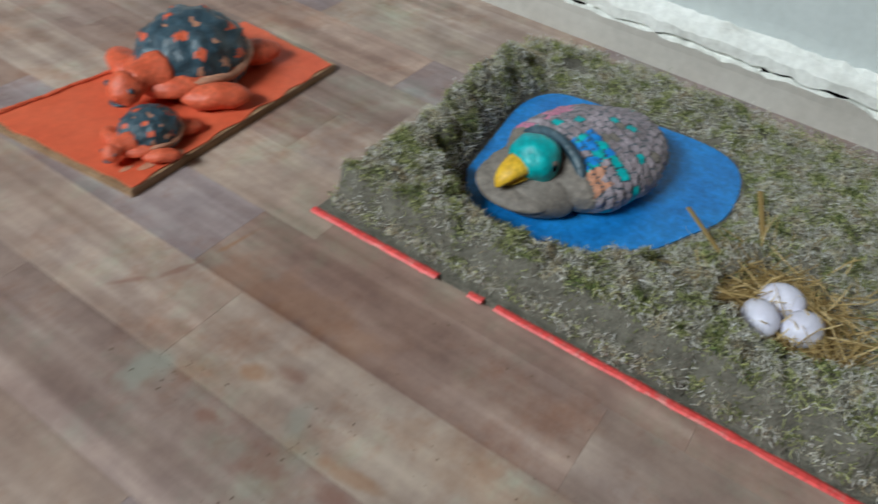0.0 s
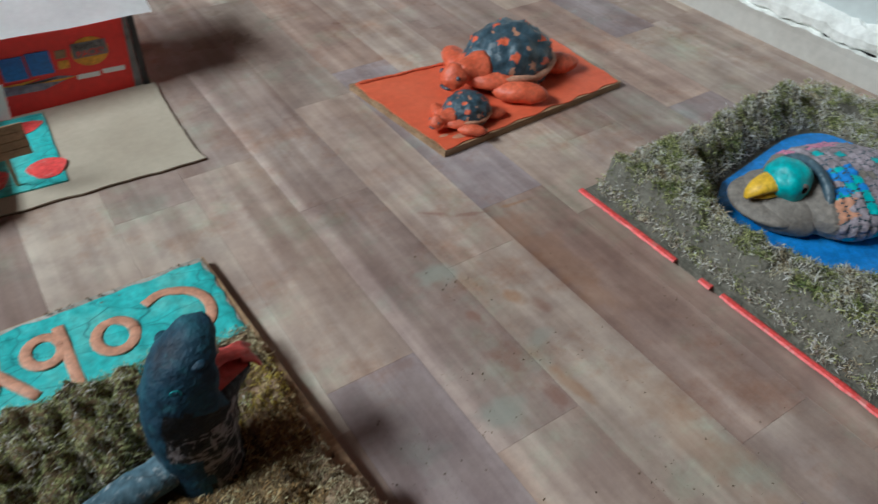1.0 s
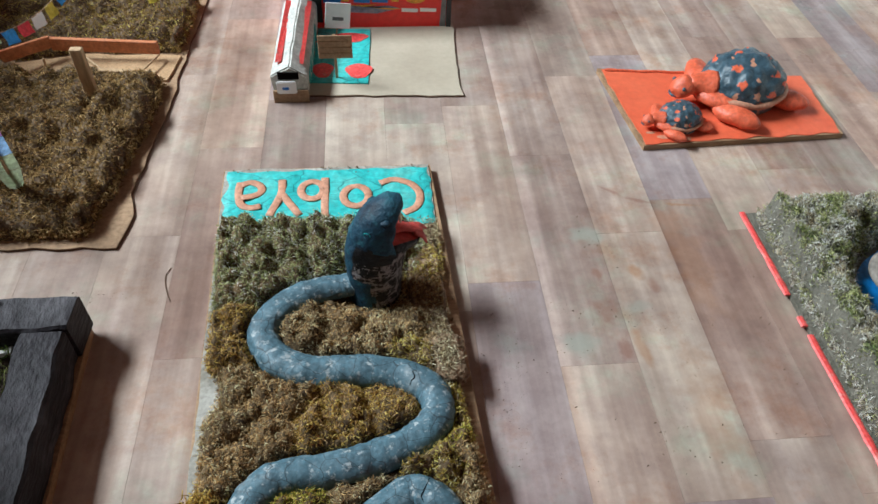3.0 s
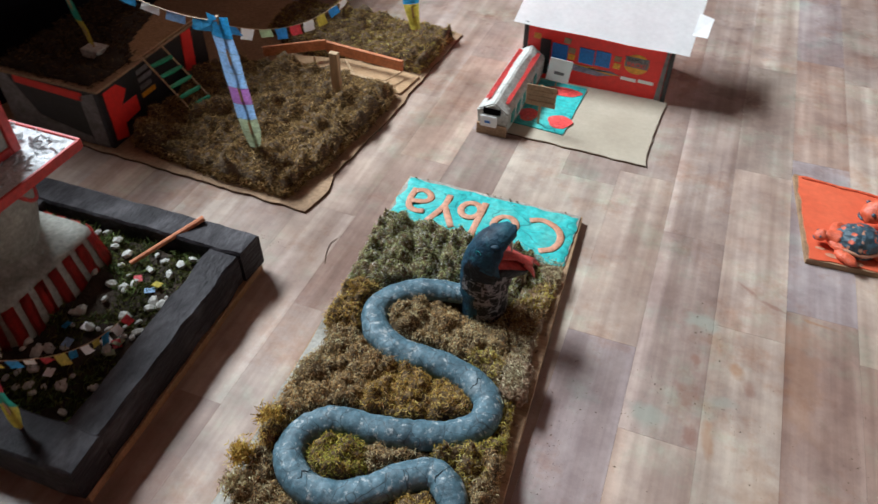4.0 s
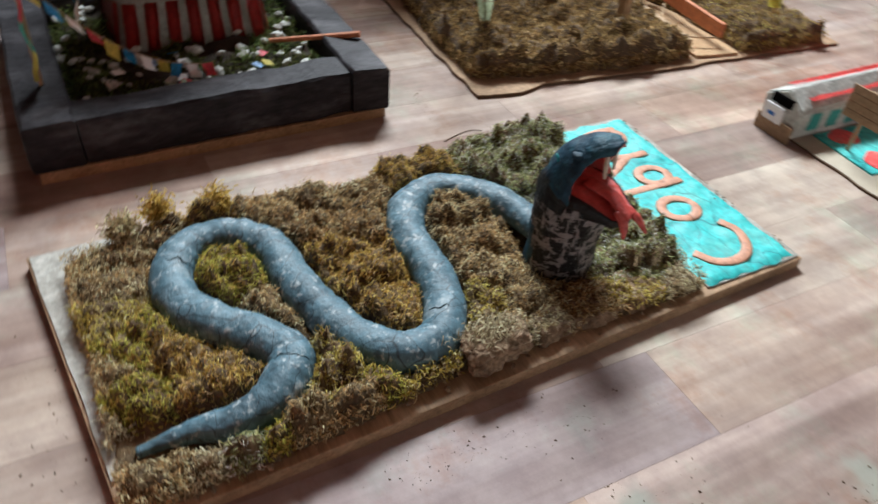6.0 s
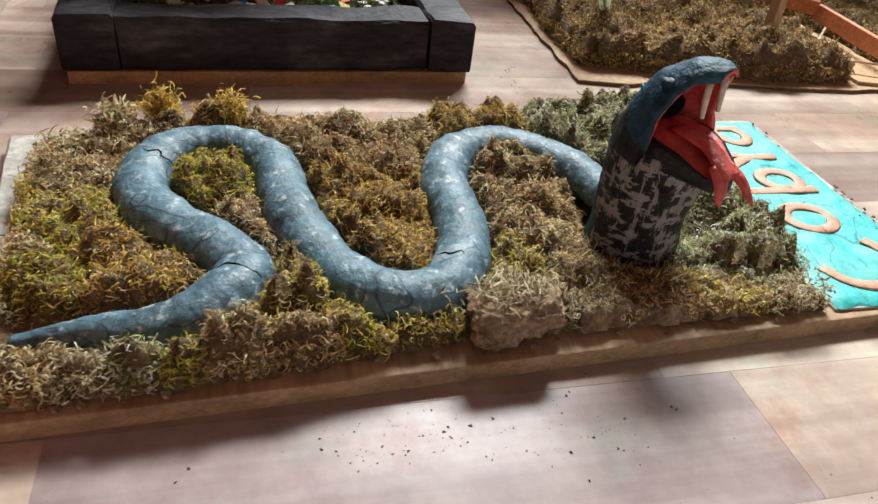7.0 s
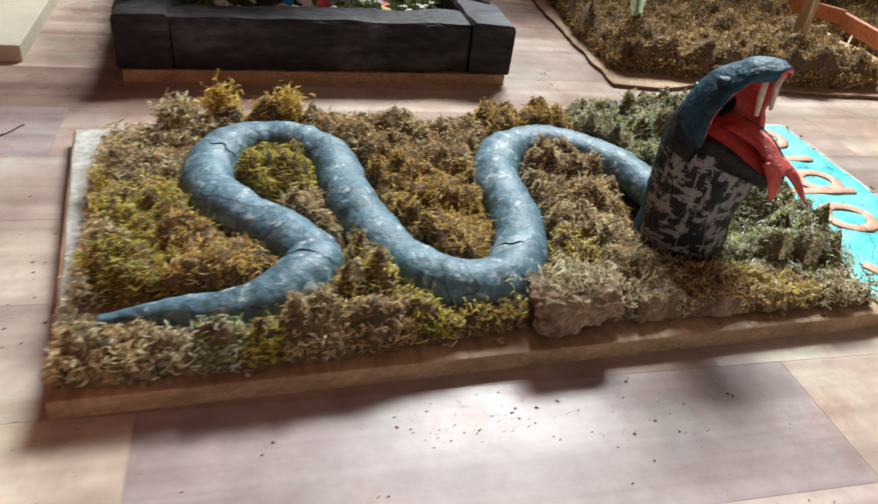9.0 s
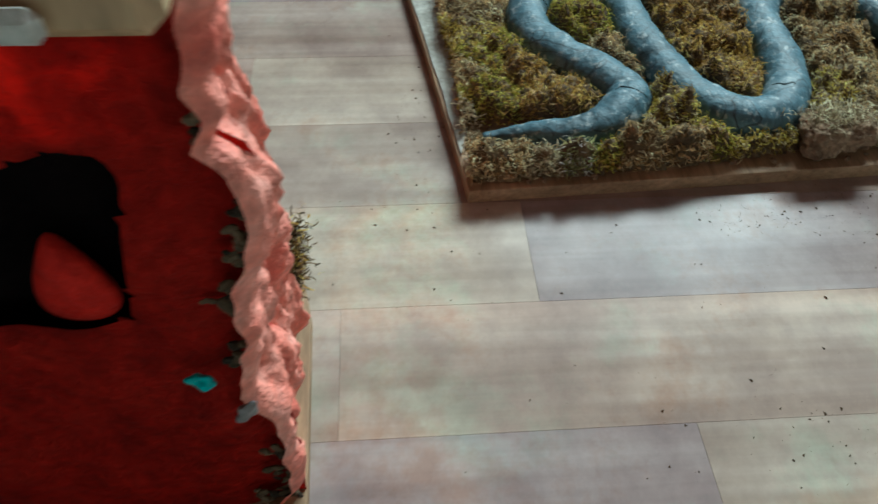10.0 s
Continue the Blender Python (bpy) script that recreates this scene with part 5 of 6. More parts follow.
    part("sand", box(0.01, x1 - 0.004, y0 + 0.14, y1 - 0.004, z1 + 0.0035, z1 + 0.008, 0.001), SAND, ct, "light sandy patch", kind="stuff")
    wb = part("foam_block", box(-1.235, -1.185, 0.81, 0.85, 0.178, 0.2, 0.002), PEBBLE)
    tagged(wb, "white foam block holding a flag pole on the carton", "block")

    ld = thing("ladder", (-0.99, 0.89, 0.05), "small wooden stick ladder with green taped rungs against the carton", "ladder")
    a0, a1, b0, b1 = Vector((0, -0.032, 0)), Vector((0.013, 0.032, 0)), Vector((-0.135, -0.018, 0.125)), Vector((-0.12, 0.042, 0.125))
    part("rail", tube([a0, b0], 0.0025, 6), WOOD, ld)
    part("rail", tube([a1, b1], 0.0025, 6), WOOD, ld)
    for i in range(5):
        u = 0.12 + 0.17 * i
        p, q = a0 + (b0 - a0) * u, a1 + (b1 - a1) * u
        part("rung", tube([p, p + (q - p) * 0.5, q], [0.005, 0.006, 0.005], 7), GREENT, ld, "rung wrapped in green tape")


def prism_wall(outline, x, thick):
    """A thin plate on a wall facing east, from (y, z) corners."""
    bm = bmesh.new()
    a = [bm.verts.new((x, y, z)) for y, z in outline]
    b = [bm.verts.new((x + thick, y, z)) for y, z in outline]
    n = len(outline)
    bm.faces.new(b)
    bm.faces.new(list(reversed(a)))
    for i in range(n):
        bm.faces.new((a[i], a[(i + 1) % n], b[(i + 1) % n], b[i]))
    bmesh.ops.recalc_face_normals(bm, faces=bm.faces[:])
    return bm


def prism_front(outline, y, thick):
    """A thin plate on a wall facing south, from (x, z) corners."""
    bm = bmesh.new()
    a = [bm.verts.new((x, y, z)) for x, z in outline]
    b = [bm.verts.new((x, y - thick, z)) for x, z in outline]
    n = len(outline)
    bm.faces.new(b)
    bm.faces.new(list(reversed(a)))
    for i in range(n):
        bm.faces.new((a[i], a[(i + 1) % n], b[(i + 1) % n], b[i]))
    bmesh.ops.recalc_face_normals(bm, faces=bm.faces[:])
    return bm


farm()
flag_pole((-0.785, 0.795, 0.045), (-0.735, 0.69, 0.42), ["pale", "pale", "sky", "lilac", "sky", "sky", "sky", "blue"], 0.042, "leaning stick wrapped in pastel prayer flag paper in the moss", 0.2)
flag_pole((-1.21, 0.83, 0.2), (-1.24, 0.8, 0.45), ["yellow", "green", "sky", "blue"], 0.035, "stick wrapped in prayer flag paper on the foam block", 0.8)
flag_pole((-0.66, 1.45, 0.05), (-0.7, 1.43, 0.36), ["yellow", "blue", "lilac", "yellow"], 0.045, "stick wrapped in pastel paper at the cardboard's far end", 0.2)
bunting((-0.742, 0.7, 0.4), (-0.7, 1.42, 0.34), 0.1, 14, "string of small paper prayer flags over the moss", 6, ("blue", "white", "pale", "blue", "red", "white", "yellow"))
bunting((-0.738, 0.69, 0.41), (-1.2, 0.82, 0.42), 0.03, 6, "string of blue and white paper flags", 7, ("blue", "sky", "white"))


# ---- the red carton house ----
def house():
    th = thing("house_model", (0, 0, 0), "red noodle carton made into a house with white paper roof", "model house")
    y0, x0, x1, z1 = 1.415, -0.325, 0.04, 0.15
    part("carton_wall", prism_wall_box(x0, x1, y0, y0 + 0.2, 0.004, z1), REDBOX, th)
    part("dark_edge", box(x1 + 0.0005, x1 + 0.012, y0 - 0.004, y0 + 0.004, 0.004, z1, 0.001), BLACKP, th, "black carton corner")
    part("dark_edge", box(x0 - 0.012, x0 - 0.0005, y0 - 0.004, y0 + 0.004, 0.004, z1 + 0.01, 0.001), BLACKP, th, "black carton corner")
    part("dark_print", prism_front([(x1 - 0.016, 0.006), (x1 - 0.001, 0.006), (x1 - 0.001, z1 - 0.002), (x1 - 0.008, z1 - 0.002)], y0, 0.0012), GREYP, th, "grey printed stripe")
    part("grey_print", prism_front([(-0.21, 0.047), (-0.13, 0.042), (-0.075, 0.055), (-0.1, 0.062), (-0.15, 0.06), (-0.21, 0.066)], y0, 0.0012), BLUEG, th)
    for a in (-0.258, -0.185, -0.142):
        w = 0.042 if a < -0.2 else 0.039
        part("window", prism_front([(a, 0.072), (a + w, 0.07), (a + w, 0.112), (a, 0.114)], y0, 0.002), BLUEP, th, "blue paper window")
    part("doorway", prism_front([(-0.29, 0.02), (-0.262, 0.02), (-0.262, 0.12), (-0.29, 0.12)], y0, 0.0015), BLACKP, th, "dark opening")
    for i, (px, pz) in enumerate(((-0.205, 0.1), (-0.205, 0.082), (-0.085, 0.1), (-0.085, 0.08), (-0.22, 0.125), (-0.3, 0.125))):
        part("print_patch", prism_front([(px - 0.01, pz - 0.007), (px + 0.008, pz - 0.008), (px + 0.01, pz + 0.007), (px - 0.008, pz + 0.008)], y0, 0.0012), GOLD if i % 2 else CARDB, th)
    for k in range(3):
        part("print_swirl", prism_front([(-0.205 + 0.03 * k, 0.066 - 0.004 * k), (-0.16 + 0.03 * k, 0.06 - 0.004 * k), (-0.13 + 0.03 * k, 0.066 - 0.006 * k), (-0.165 + 0.03 * k, 0.0645 - 0.004 * k)], y0 - 0.0013, 0.0008), (GOLD, BLACKP, GOLD)[k], th)
    ring = [(-0.036 + 0.032 * math.cos(a), 0.094 + 0.027 * math.sin(a)) for a in np.linspace(0, 2 * np.pi, 28, endpoint=False)]
    badge = part("badge", prism_front(ring, y0, 0.0014), GOLD, th, "yellow ringed badge")
    part("badge_field", prism_front([(-0.066, 0.086), (-0.006, 0.084), (-0.006, 0.112), (-0.066, 0.114)], y0 - 0.0014, 0.0008), GREYP, badge, "grey lettering field")
    for word, z, size in (("FAMILY", 0.101, 0.0145), ("PACK!", 0.087, 0.017)):
        cu = bpy.data.curves.new("lettering", "FONT")
        cu.body, cu.size, cu.align_x, cu.extrude = word, size, "CENTER", 0.0003
        o = new("lettering", cu)
        cu.materials.append(BLACKP if word == "FAMILY" else REDBOX)
        o.parent = badge
        o.matrix_basis = pose(-0.036, y0 - 0.0026, z, 90, 0, 0)
    for i in range(2):
        part("print_bar", prism_front([(-0.07 + 0.045 * i, 0.046), (-0.03 + 0.045 * i, 0.044), (-0.03 + 0.045 * i, 0.053), (-0.07 + 0.045 * i, 0.055)], y0, 0.0012), WHITEP, th, "white unreadable print")
    roof = bmesh.new()
    rows = []
    for i in range(13):
        x = -0.365 + 0.45 * i / 12
        rows.append([roof.verts.new((x + 0.01 * (k / 5), y0 - 0.012 + 0.26 * k / 5, 0.157 + 0.1 * k / 5 - 0.012 * (i / 12) + 0.003 * noise.noise(Vector((x * 9, k, 0))))) for k in range(6)])
    for r, s in zip(rows, rows[1:]):
        for k in range(5):
            roof.faces.new((r[k], s[k], s[k + 1], r[k + 1]))
    bmesh.ops.solidify(roof, geom=roof.faces[:], thickness=0.004)
    part("roof", roof, WHITEP, th, "sloping white paper roof", smooth=False)
    flap = bmesh.new()
    vs = [flap.verts.new(p) for p in ((0.078, y0 + 0.05, 0.172), (0.115, y0 + 0.03, 0.18), (0.12, y0 + 0.1, 0.2), (0.085, y0 + 0.12, 0.2))]
    flap.faces.new(vs)
    bmesh.ops.solidify(flap, geom=flap.faces[:], thickness=0.003)
    part("roof_flap", flap, WHITEP, th, "bent paper corner")

    sh = thing("cardboard_sheet", (0, 0, 0), "torn grey-brown cardboard sheet lying before the red house", "cardboard")
    sheet = ragged([(-0.33, 1.13), (0.05, 1.115), (0.047, 1.2), (0.058, 1.43), (-0.34, 1.43)], 0.018, 0.006, 4)
    part("edge", prism(sheet, 0.0, 0.003), CARDEDGE, sh)
    part("sheet", prism(sheet, 0.0032, 0.0055), CARDG, sh)
    mt = thing("painted_card", (0, 0, 0), "turquoise card with red blots on the cardboard", "card")
    part("card", prism(ragged([(-0.285, 1.175), (-0.158, 1.165), (-0.148, 1.4), (-0.275, 1.405)], 0.02, 0.002, 2), 0.0057, 0.0085), TEAL, mt)
    for cx, cy, rx, ry in ((-0.2, 1.36, 0.045, 0.022), (-0.245, 1.335, 0.03, 0.035), (-0.178, 1.215, 0.03, 0.03), (-0.26, 1.22, 0.024, 0.03)):
        part("red_blot", prism([(cx + rx * math.cos(a) * (1 + 0.15 * math.sin(3 * a)), cy + ry * math.sin(a)) for a in np.linspace(0, 2 * np.pi, 20, endpoint=False)], 0.0087, 0.0094), REDLINE, mt, "glossy red blot")
    sg = thing("sign_board", (-0.227, 1.19, 0.0085), "small slatted cardboard sign on a stick", "sign")
    part("post", box(-0.003, 0.003, -0.002, 0.002, 0, 0.108, 0.0006), WOOD, sg)
    for i in range(4):
        part("slat", box(-0.036, 0.038, -0.0055, -0.0025, 0.052 + 0.014 * i, 0.0655 + 0.014 * i, 0.0008), CARDB, sg)
    wc = thing("white_card", (-0.23, 1.37, 0.0085), "small white card sign on a thin stick", "sign")
    wc.rotation_euler = (-0.12, radians(7), 0.1)
    part("stick", tube([(0, 0, 0), (0, 0, 0.05)], 0.0018, 6), WOOD, wc)
    part("card", box(-0.03, 0.03, -0.0035, -0.0015, 0.02, 0.082, 0.0006), WHITEP, wc)
    part("print_bar", box(-0.012, 0.014, -0.0042, -0.0036, 0.04, 0.048), GREYP, wc, "unreadable grey print")

    bs = thing("bus_model", (-0.322, 1.115, 0.0), "worn white carton bus with red roof stripes", "toy bus")
    lo = [(-0.038, 0.012), (0.034, 0.006), (0.036, 0.06), (0.0, 0.088), (-0.042, 0.064)]
    bm = bmesh.new()
    ra, rb = [], []
    for x, z in lo:
        ra.append(bm.verts.new((x, 0.0, z)))
        rb.append(bm.verts.new((x + 0.012, 0.3, z + 0.01)))
    bm.faces.new(ra)
    bm.faces.new(list(reversed(rb)))
    for i in range(5):
        bm.faces.new((ra[i], rb[i], rb[(i + 1) % 5], ra[(i + 1) % 5]))
    bmesh.ops.recalc_face_normals(bm, faces=bm.faces[:])
    bmesh.ops.bevel(bm, geom=bm.edges[:], offset=0.003, segments=2, affect="EDGES")
    bmesh.ops.subdivide_edges(bm, edges=[e for e in bm.edges if e.calc_length() > 0.1], cuts=8)
    for v in bm.verts:
        v.co += 0.004 * Vector((noise.noise(v.co * 30), 0, noise.noise(v.co * 30 + Vector((4, 0, 0)))))
    part("body", bm, PEBBLE, bs, "creased white carton")
    part("cardboard_front", box(-0.04, 0.036, -0.006, -0.001, 0.0, 0.03, 0.001), CARDB, bs)
    part("bumper", box(-0.03, 0.012, -0.01, -0.0065, 0.025, 0.055, 0.003), WHITEP, bs, "white front panel")
    part("print_bar", box(-0.018, -0.004, -0.0112, -0.0102, 0.036, 0.042), BLUEP, bs, "unreadable blue print")
    # no hole is cut: a black plate puts in its darkness
    part("front_gap", box(-0.026, 0.018, -0.0035, 0.004, 0.056, 0.072, 0.001), DARKIN, bs, "black plate standing for the shade in a torn opening")
    for sx, w in ((0.017, 0.011), (-0.025, 0.007)):
        st = bmesh.new()
        dz = 0.0775 if sx > 0 else 0.078
        vs = [st.verts.new(p) for p in ((sx - w, 0.03, dz), (sx + w, 0.03, dz - 0.004 * (1 if sx > 0 else -1)), (sx + w + 0.011, 0.285, dz + 0.006), (sx - w + 0.011, 0.285, dz + 0.01))]
        st.faces.new(vs)
        bmesh.ops.solidify(st, geom=st.faces[:], thickness=0.004)
        part("roof_stripe", st, REDLINE, bs, "red stripe on the roof")
    for i in range(5):
        part("print_bar", box(0.0365 + 0.0015 * i, 0.0395 + 0.0015 * i, 0.03 + 0.045 * i, 0.055 + 0.045 * i, 0.022, 0.054, 0.001), TEALP, bs, "dark teal unreadable lettering")


def prism_wall_box(x0, x1, y0, y1, z0, z1):
    bm = box(x0, x1, y0, y1, z0, z1, 0.0015)
    return bm


house()


# ---- the turtles ----
def turtle_board():
    th = thing("turtle_display_board", (0, 0, 0), "plywood board painted orange under two clay turtles", "display board")
    out = [(0.405, 0.91), (0.848, 0.932), (0.852, 1.15), (0.375, 1.2)]
    part("board", prism(out, 0.0, 0.0125), PLY, th, "raw plywood edge")
    part("paint_coat", prism(ragged([(0.41, 0.914), (0.844, 0.935), (0.848, 1.147), (0.381, 1.195)], 0.012, 0.006, 3), 0.0127, 0.0145), ORANGE, th, "bright orange paint")
    # a torn crust of clay along the far edge, smears and a white drop near the small turtle
    crust = [(0.39 + 0.03 * k, 1.188 - 0.003 * k + 0.005 * noise.noise(Vector((k * 0.9, 0, 2))), 0.0165) for k in range(11)]
    part("clay_crust", tube(curve_through(crust, 3), [0.003 + 0.004 * abs(noise.noise(Vector((k * 0.7, 1, 0)))) for k in range(31)], 7, squash=0.7), ORANGEC, th, "torn orange clay crust")
    part("white_drop", ball((0.463, 1.03, 0.0155), (0.0065, 0.0055, 0.0022), sub=3, rough=0.002, freq=90), WHITEP, th, "dried white drop")
    for cx, cy, r in ((0.455, 0.935, 0.016), (0.49, 0.927, 0.02), (0.43, 0.95, 0.009)):
        part("smear", prism([(cx + r * (1 + 0.4 * noise.noise(Vector((a, cx * 40, 1)))) * math.cos(a), cy + 0.45 * r * (1 + 0.4 * noise.noise(Vector((a, cx * 40, 5)))) * math.sin(a)) for a in np.linspace(0, 2 * np.pi, 18, endpoint=False)], 0.0146, 0.0152), CLAYO, th, "pale rubbed smear")


def turtle(centre, turn, s, label):
    bm = bmesh.new()
    ball((0, 0, 0.03), (0.1, 0.082, 0.026), bm, 0, 4, rough=0.006, freq=30)
    ball((0, 0, 0.035), (0.094, 0.08, 0.07), bm, 1, 5, rough=0.007, freq=45)
    # the shell: raised orange rings between small rough plates
    rng = random.Random(int(s * 100))
    spots = []
    for k in range(15):
        e = math.asin(0.12 + 0.86 * (k + 0.5) / 15)
        a = k * 2.4 + rng.uniform(-0.3, 0.3)
        spots.append((Vector((math.cos(a) * math.cos(e), math.sin(a) * math.cos(e), math.sin(e))), rng.uniform(0.09, 0.145)))

    def spot(p):
        d = Vector((p.x / 0.094, p.y / 0.08, (p.z - 0.035) / 0.07)).normalized()
        return min(((d - c).length / r for c, r in spots))

    shell = {v for f in bm.faces if f.material_index == 1 for v in f.verts}
    for v in shell:
        q = spot(v.co)
        out = (v.co - Vector((0, 0, 0.03))).normalized()
        v.co += out * (0.0045 * max(0, 1 - abs(q - 0.75) / 0.45) + 0.003 * abs(noise.noise(v.co * 75)) + 0.0015 * noise.noise(v.co * 190))
    for f in bm.faces:
        if f.material_index == 1:
            c = f.calc_center_median()
            q = spot(c) + 0.25 * noise.noise(c * 90)
            f.material_index = 0 if q < 0.85 and noise.noise(c * 28 + Vector((s, 0, 0))) > -0.22 else 2 if noise.noise(c * 60) > 0.5 else 1
    for v in bm.verts:
        v.co.z = max(v.co.z, 0.0)
    # shell rim, neck, head and legs
    rim = [(0.098 * math.cos(a), 0.082 * math.sin(a), 0.034 + 0.003 * math.sin(5 * a)) for a in np.linspace(0, 2 * np.pi, 33)]
    tube(rim, 0.0075, 7, bm, 2, caps=False)
    ball((-0.05, 0.0, 0.03), (0.07, 0.076, 0.026), bm, 0, 3, None, 0.004, 40)
    tube(curve_through([(-0.08, 0.0, 0.04), (-0.105, 0.005, 0.045), (-0.13, 0.008, 0.045)], 4), [0.038, 0.036, 0.033, 0.029, 0.026, 0.024, 0.022, 0.021, 0.02], 12, bm, 0)
    ball((-0.14, 0.008, 0.042), (0.03, 0.025, 0.023), bm, 0, 4, Euler((0, -0.5, 0)).to_matrix(), 0.005, 55)
    ball((-0.158, 0.01, 0.027), (0.011, 0.015, 0.004), bm, 1, 2)
    for y in (-0.012, 0.03):
        ball((-0.152, y, 0.05), (0.0045, 0.0045, 0.0045), bm, 1, 2)
    for lx, ly, a in ((-0.06, -0.085, -55), (-0.06, 0.085, 60), (0.085, -0.06, -30), (0.085, 0.06, 30)):
        ball((lx, ly, 0.02), (0.055 if lx < 0 else 0.045, 0.026, 0.02), bm, 0, 3, Euler((0, 0, radians(a + (180 if lx < 0 else 0)))).to_matrix(), 0.004, 40)
    ball((0.11, 0, 0.012), (0.018, 0.012, 0.01), bm, 0, 2)
    for v in bm.verts:
        v.co.z = max(v.co.z, 0.0)
        v.co += 0.0015 * Vector((noise.noise(v.co * 60), noise.noise(v.co * 60 + Vector((3, 0, 0))), 0))
    ob = part("turtle_statue", bm, [ORANGEC, SHELL, CLAYO], None, smooth=True)
    tagged(ob, label, "statue", "clay turtles")
    ob.matrix_world = pose(*centre, 0, 0, turn) @ Matrix.Diagonal((s, s, s, 1))


turtle_board()
turtle((0.662, 1.07, 0.0145), 10, 1.0, "large orange clay turtle with spotted blue-grey shell")
turtle((0.495, 0.975, 0.0145), 10, 0.5, "small orange clay turtle with blue-grey shell")


# ---- the duck pond and the nest ----
def duck_board():
    th = thing("duck_display_board", (0, 0, 0), "board with grey dried moss around a bright blue pond", "display board")
    part("board", prism([(0.545, 0.705), (1.2, 0.72), (1.22, -0.28), (0.548, -0.3)], 0.0, 0.009, bevel=0.001), GREYEARTH, th, "dusty grey board")
    for y0, y1 in ((0.707, 0.503), (0.456, 0.436), (0.418, -0.3)):
        k = max(4, int((y0 - y1) / 0.02))
        run = [(0.5375 + 0.0115 * (0.707 - y) + 0.0012 * noise.noise(Vector((y * 30, 2, 0))), y, 0.0085 + 0.0006 * noise.noise(Vector((y * 40, 5, 0)))) for y in np.linspace(y0, y1, k)]
        part("red_edge", tube(run, [0.006 * (1 + 0.35 * noise.noise(Vector((q[1] * 45, 9, 0)))) for q in run], 7, squash=0.5), REDLINE, th, "worn red tape along the rim")
    outer = ragged([(0.552, 0.69), (0.62, 0.7), (0.75, 0.69), (0.9, 0.705), (1.15, 0.71), (1.19, 0.6), (1.2, -0.27), (0.562, -0.28), (0.552, 0.3)], 0.03, 0.01, 4)
    pond = [(0.75, 0.594), (0.7, 0.562), (0.665, 0.512), (0.658, 0.44), (0.673, 0.38), (0.7, 0.35), (0.756, 0.31), (0.83, 0.275), (0.9, 0.247), (0.99, 0.25), (1.05, 0.28), (1.07, 0.34), (1.062, 0.45), (1.052, 0.55), (1.03, 0.6), (0.965, 0.622), (0.86, 0.61)]

    def dig(x, y, z):
        ins = inside(pond, x, y)
        d = rim_distance(pond, x, y)
        nest = np.hypot((x - 0.72), (y - 0.12))
        out = 0.0095 + (z - 0.0095) * np.clip((d - 0.008) / 0.06, 0.0, 1) ** 0.8 * np.where(x > 1.02, 0.35, 1.0) * np.where((x > 0.66) & (y < 0.3), 0.6, np.where((x < 0.7) | (y > 0.6), 1.45, 1.15))
        out = np.minimum(out, 0.08)
        return np.where(ins, 0.0, np.where(nest < 0.09, np.minimum(out, 0.02), out))

    _, height = heap("earth_bed", outer, 0.0092, 0.062, GREYEARTH, th, 0.009, 0.045, 9.5, 0.02, keep=dig, label="grey dusty earth")
    part("pond", prism(curve2(pond), 0.0094, 0.0125), POND, th, "bright blue painted pond")
    rng = np.random.default_rng(31)
    x, y = scatter(outer, 215000, rng)
    ok = ~inside(pond, x, y) & (rim_distance(pond, x, y) > 0.01) & (np.hypot(x - 0.72, y - 0.12) > 0.07) & (lumps(x, y, 0.038, 9.5) + 0.5 * lumps(x, y, 0.09, 33) > np.where(x < 0.68, -1.2, -0.7))
    x, y = x[ok], y[ok]
    tone = lumps(x, y, 0.028, 21) + 0.6 * lumps(x, y, 0.009, 23) + rng.normal(0, 0.16, len(x))
    for kd, low, high in (("leaf", -9, -0.7), ("sage", -0.7, -0.12), ("grey", -0.12, 0.45), ("dun", 0.45, 9)):
        use = (tone >= low) & (tone < high)
        root = rooted(outer, x[use], y[use], height, 0.0092, rng)
        root[:, 2] += rng.uniform(0.0, 0.008, len(root))
        v, q = strands(root, 0.0105, 0.0013, 0.5, 1.25, 3, rng)
        v[:, 2] = np.maximum(v[:, 2], 0.0093)
        quads_object("moss", v, q, MOSS[kd], th)


def curve2(poly):
    return [(p.x, p.y) for p in curve_through([(x, y, 0) for x, y in [*poly, poly[0]]], 4)[:-1]]


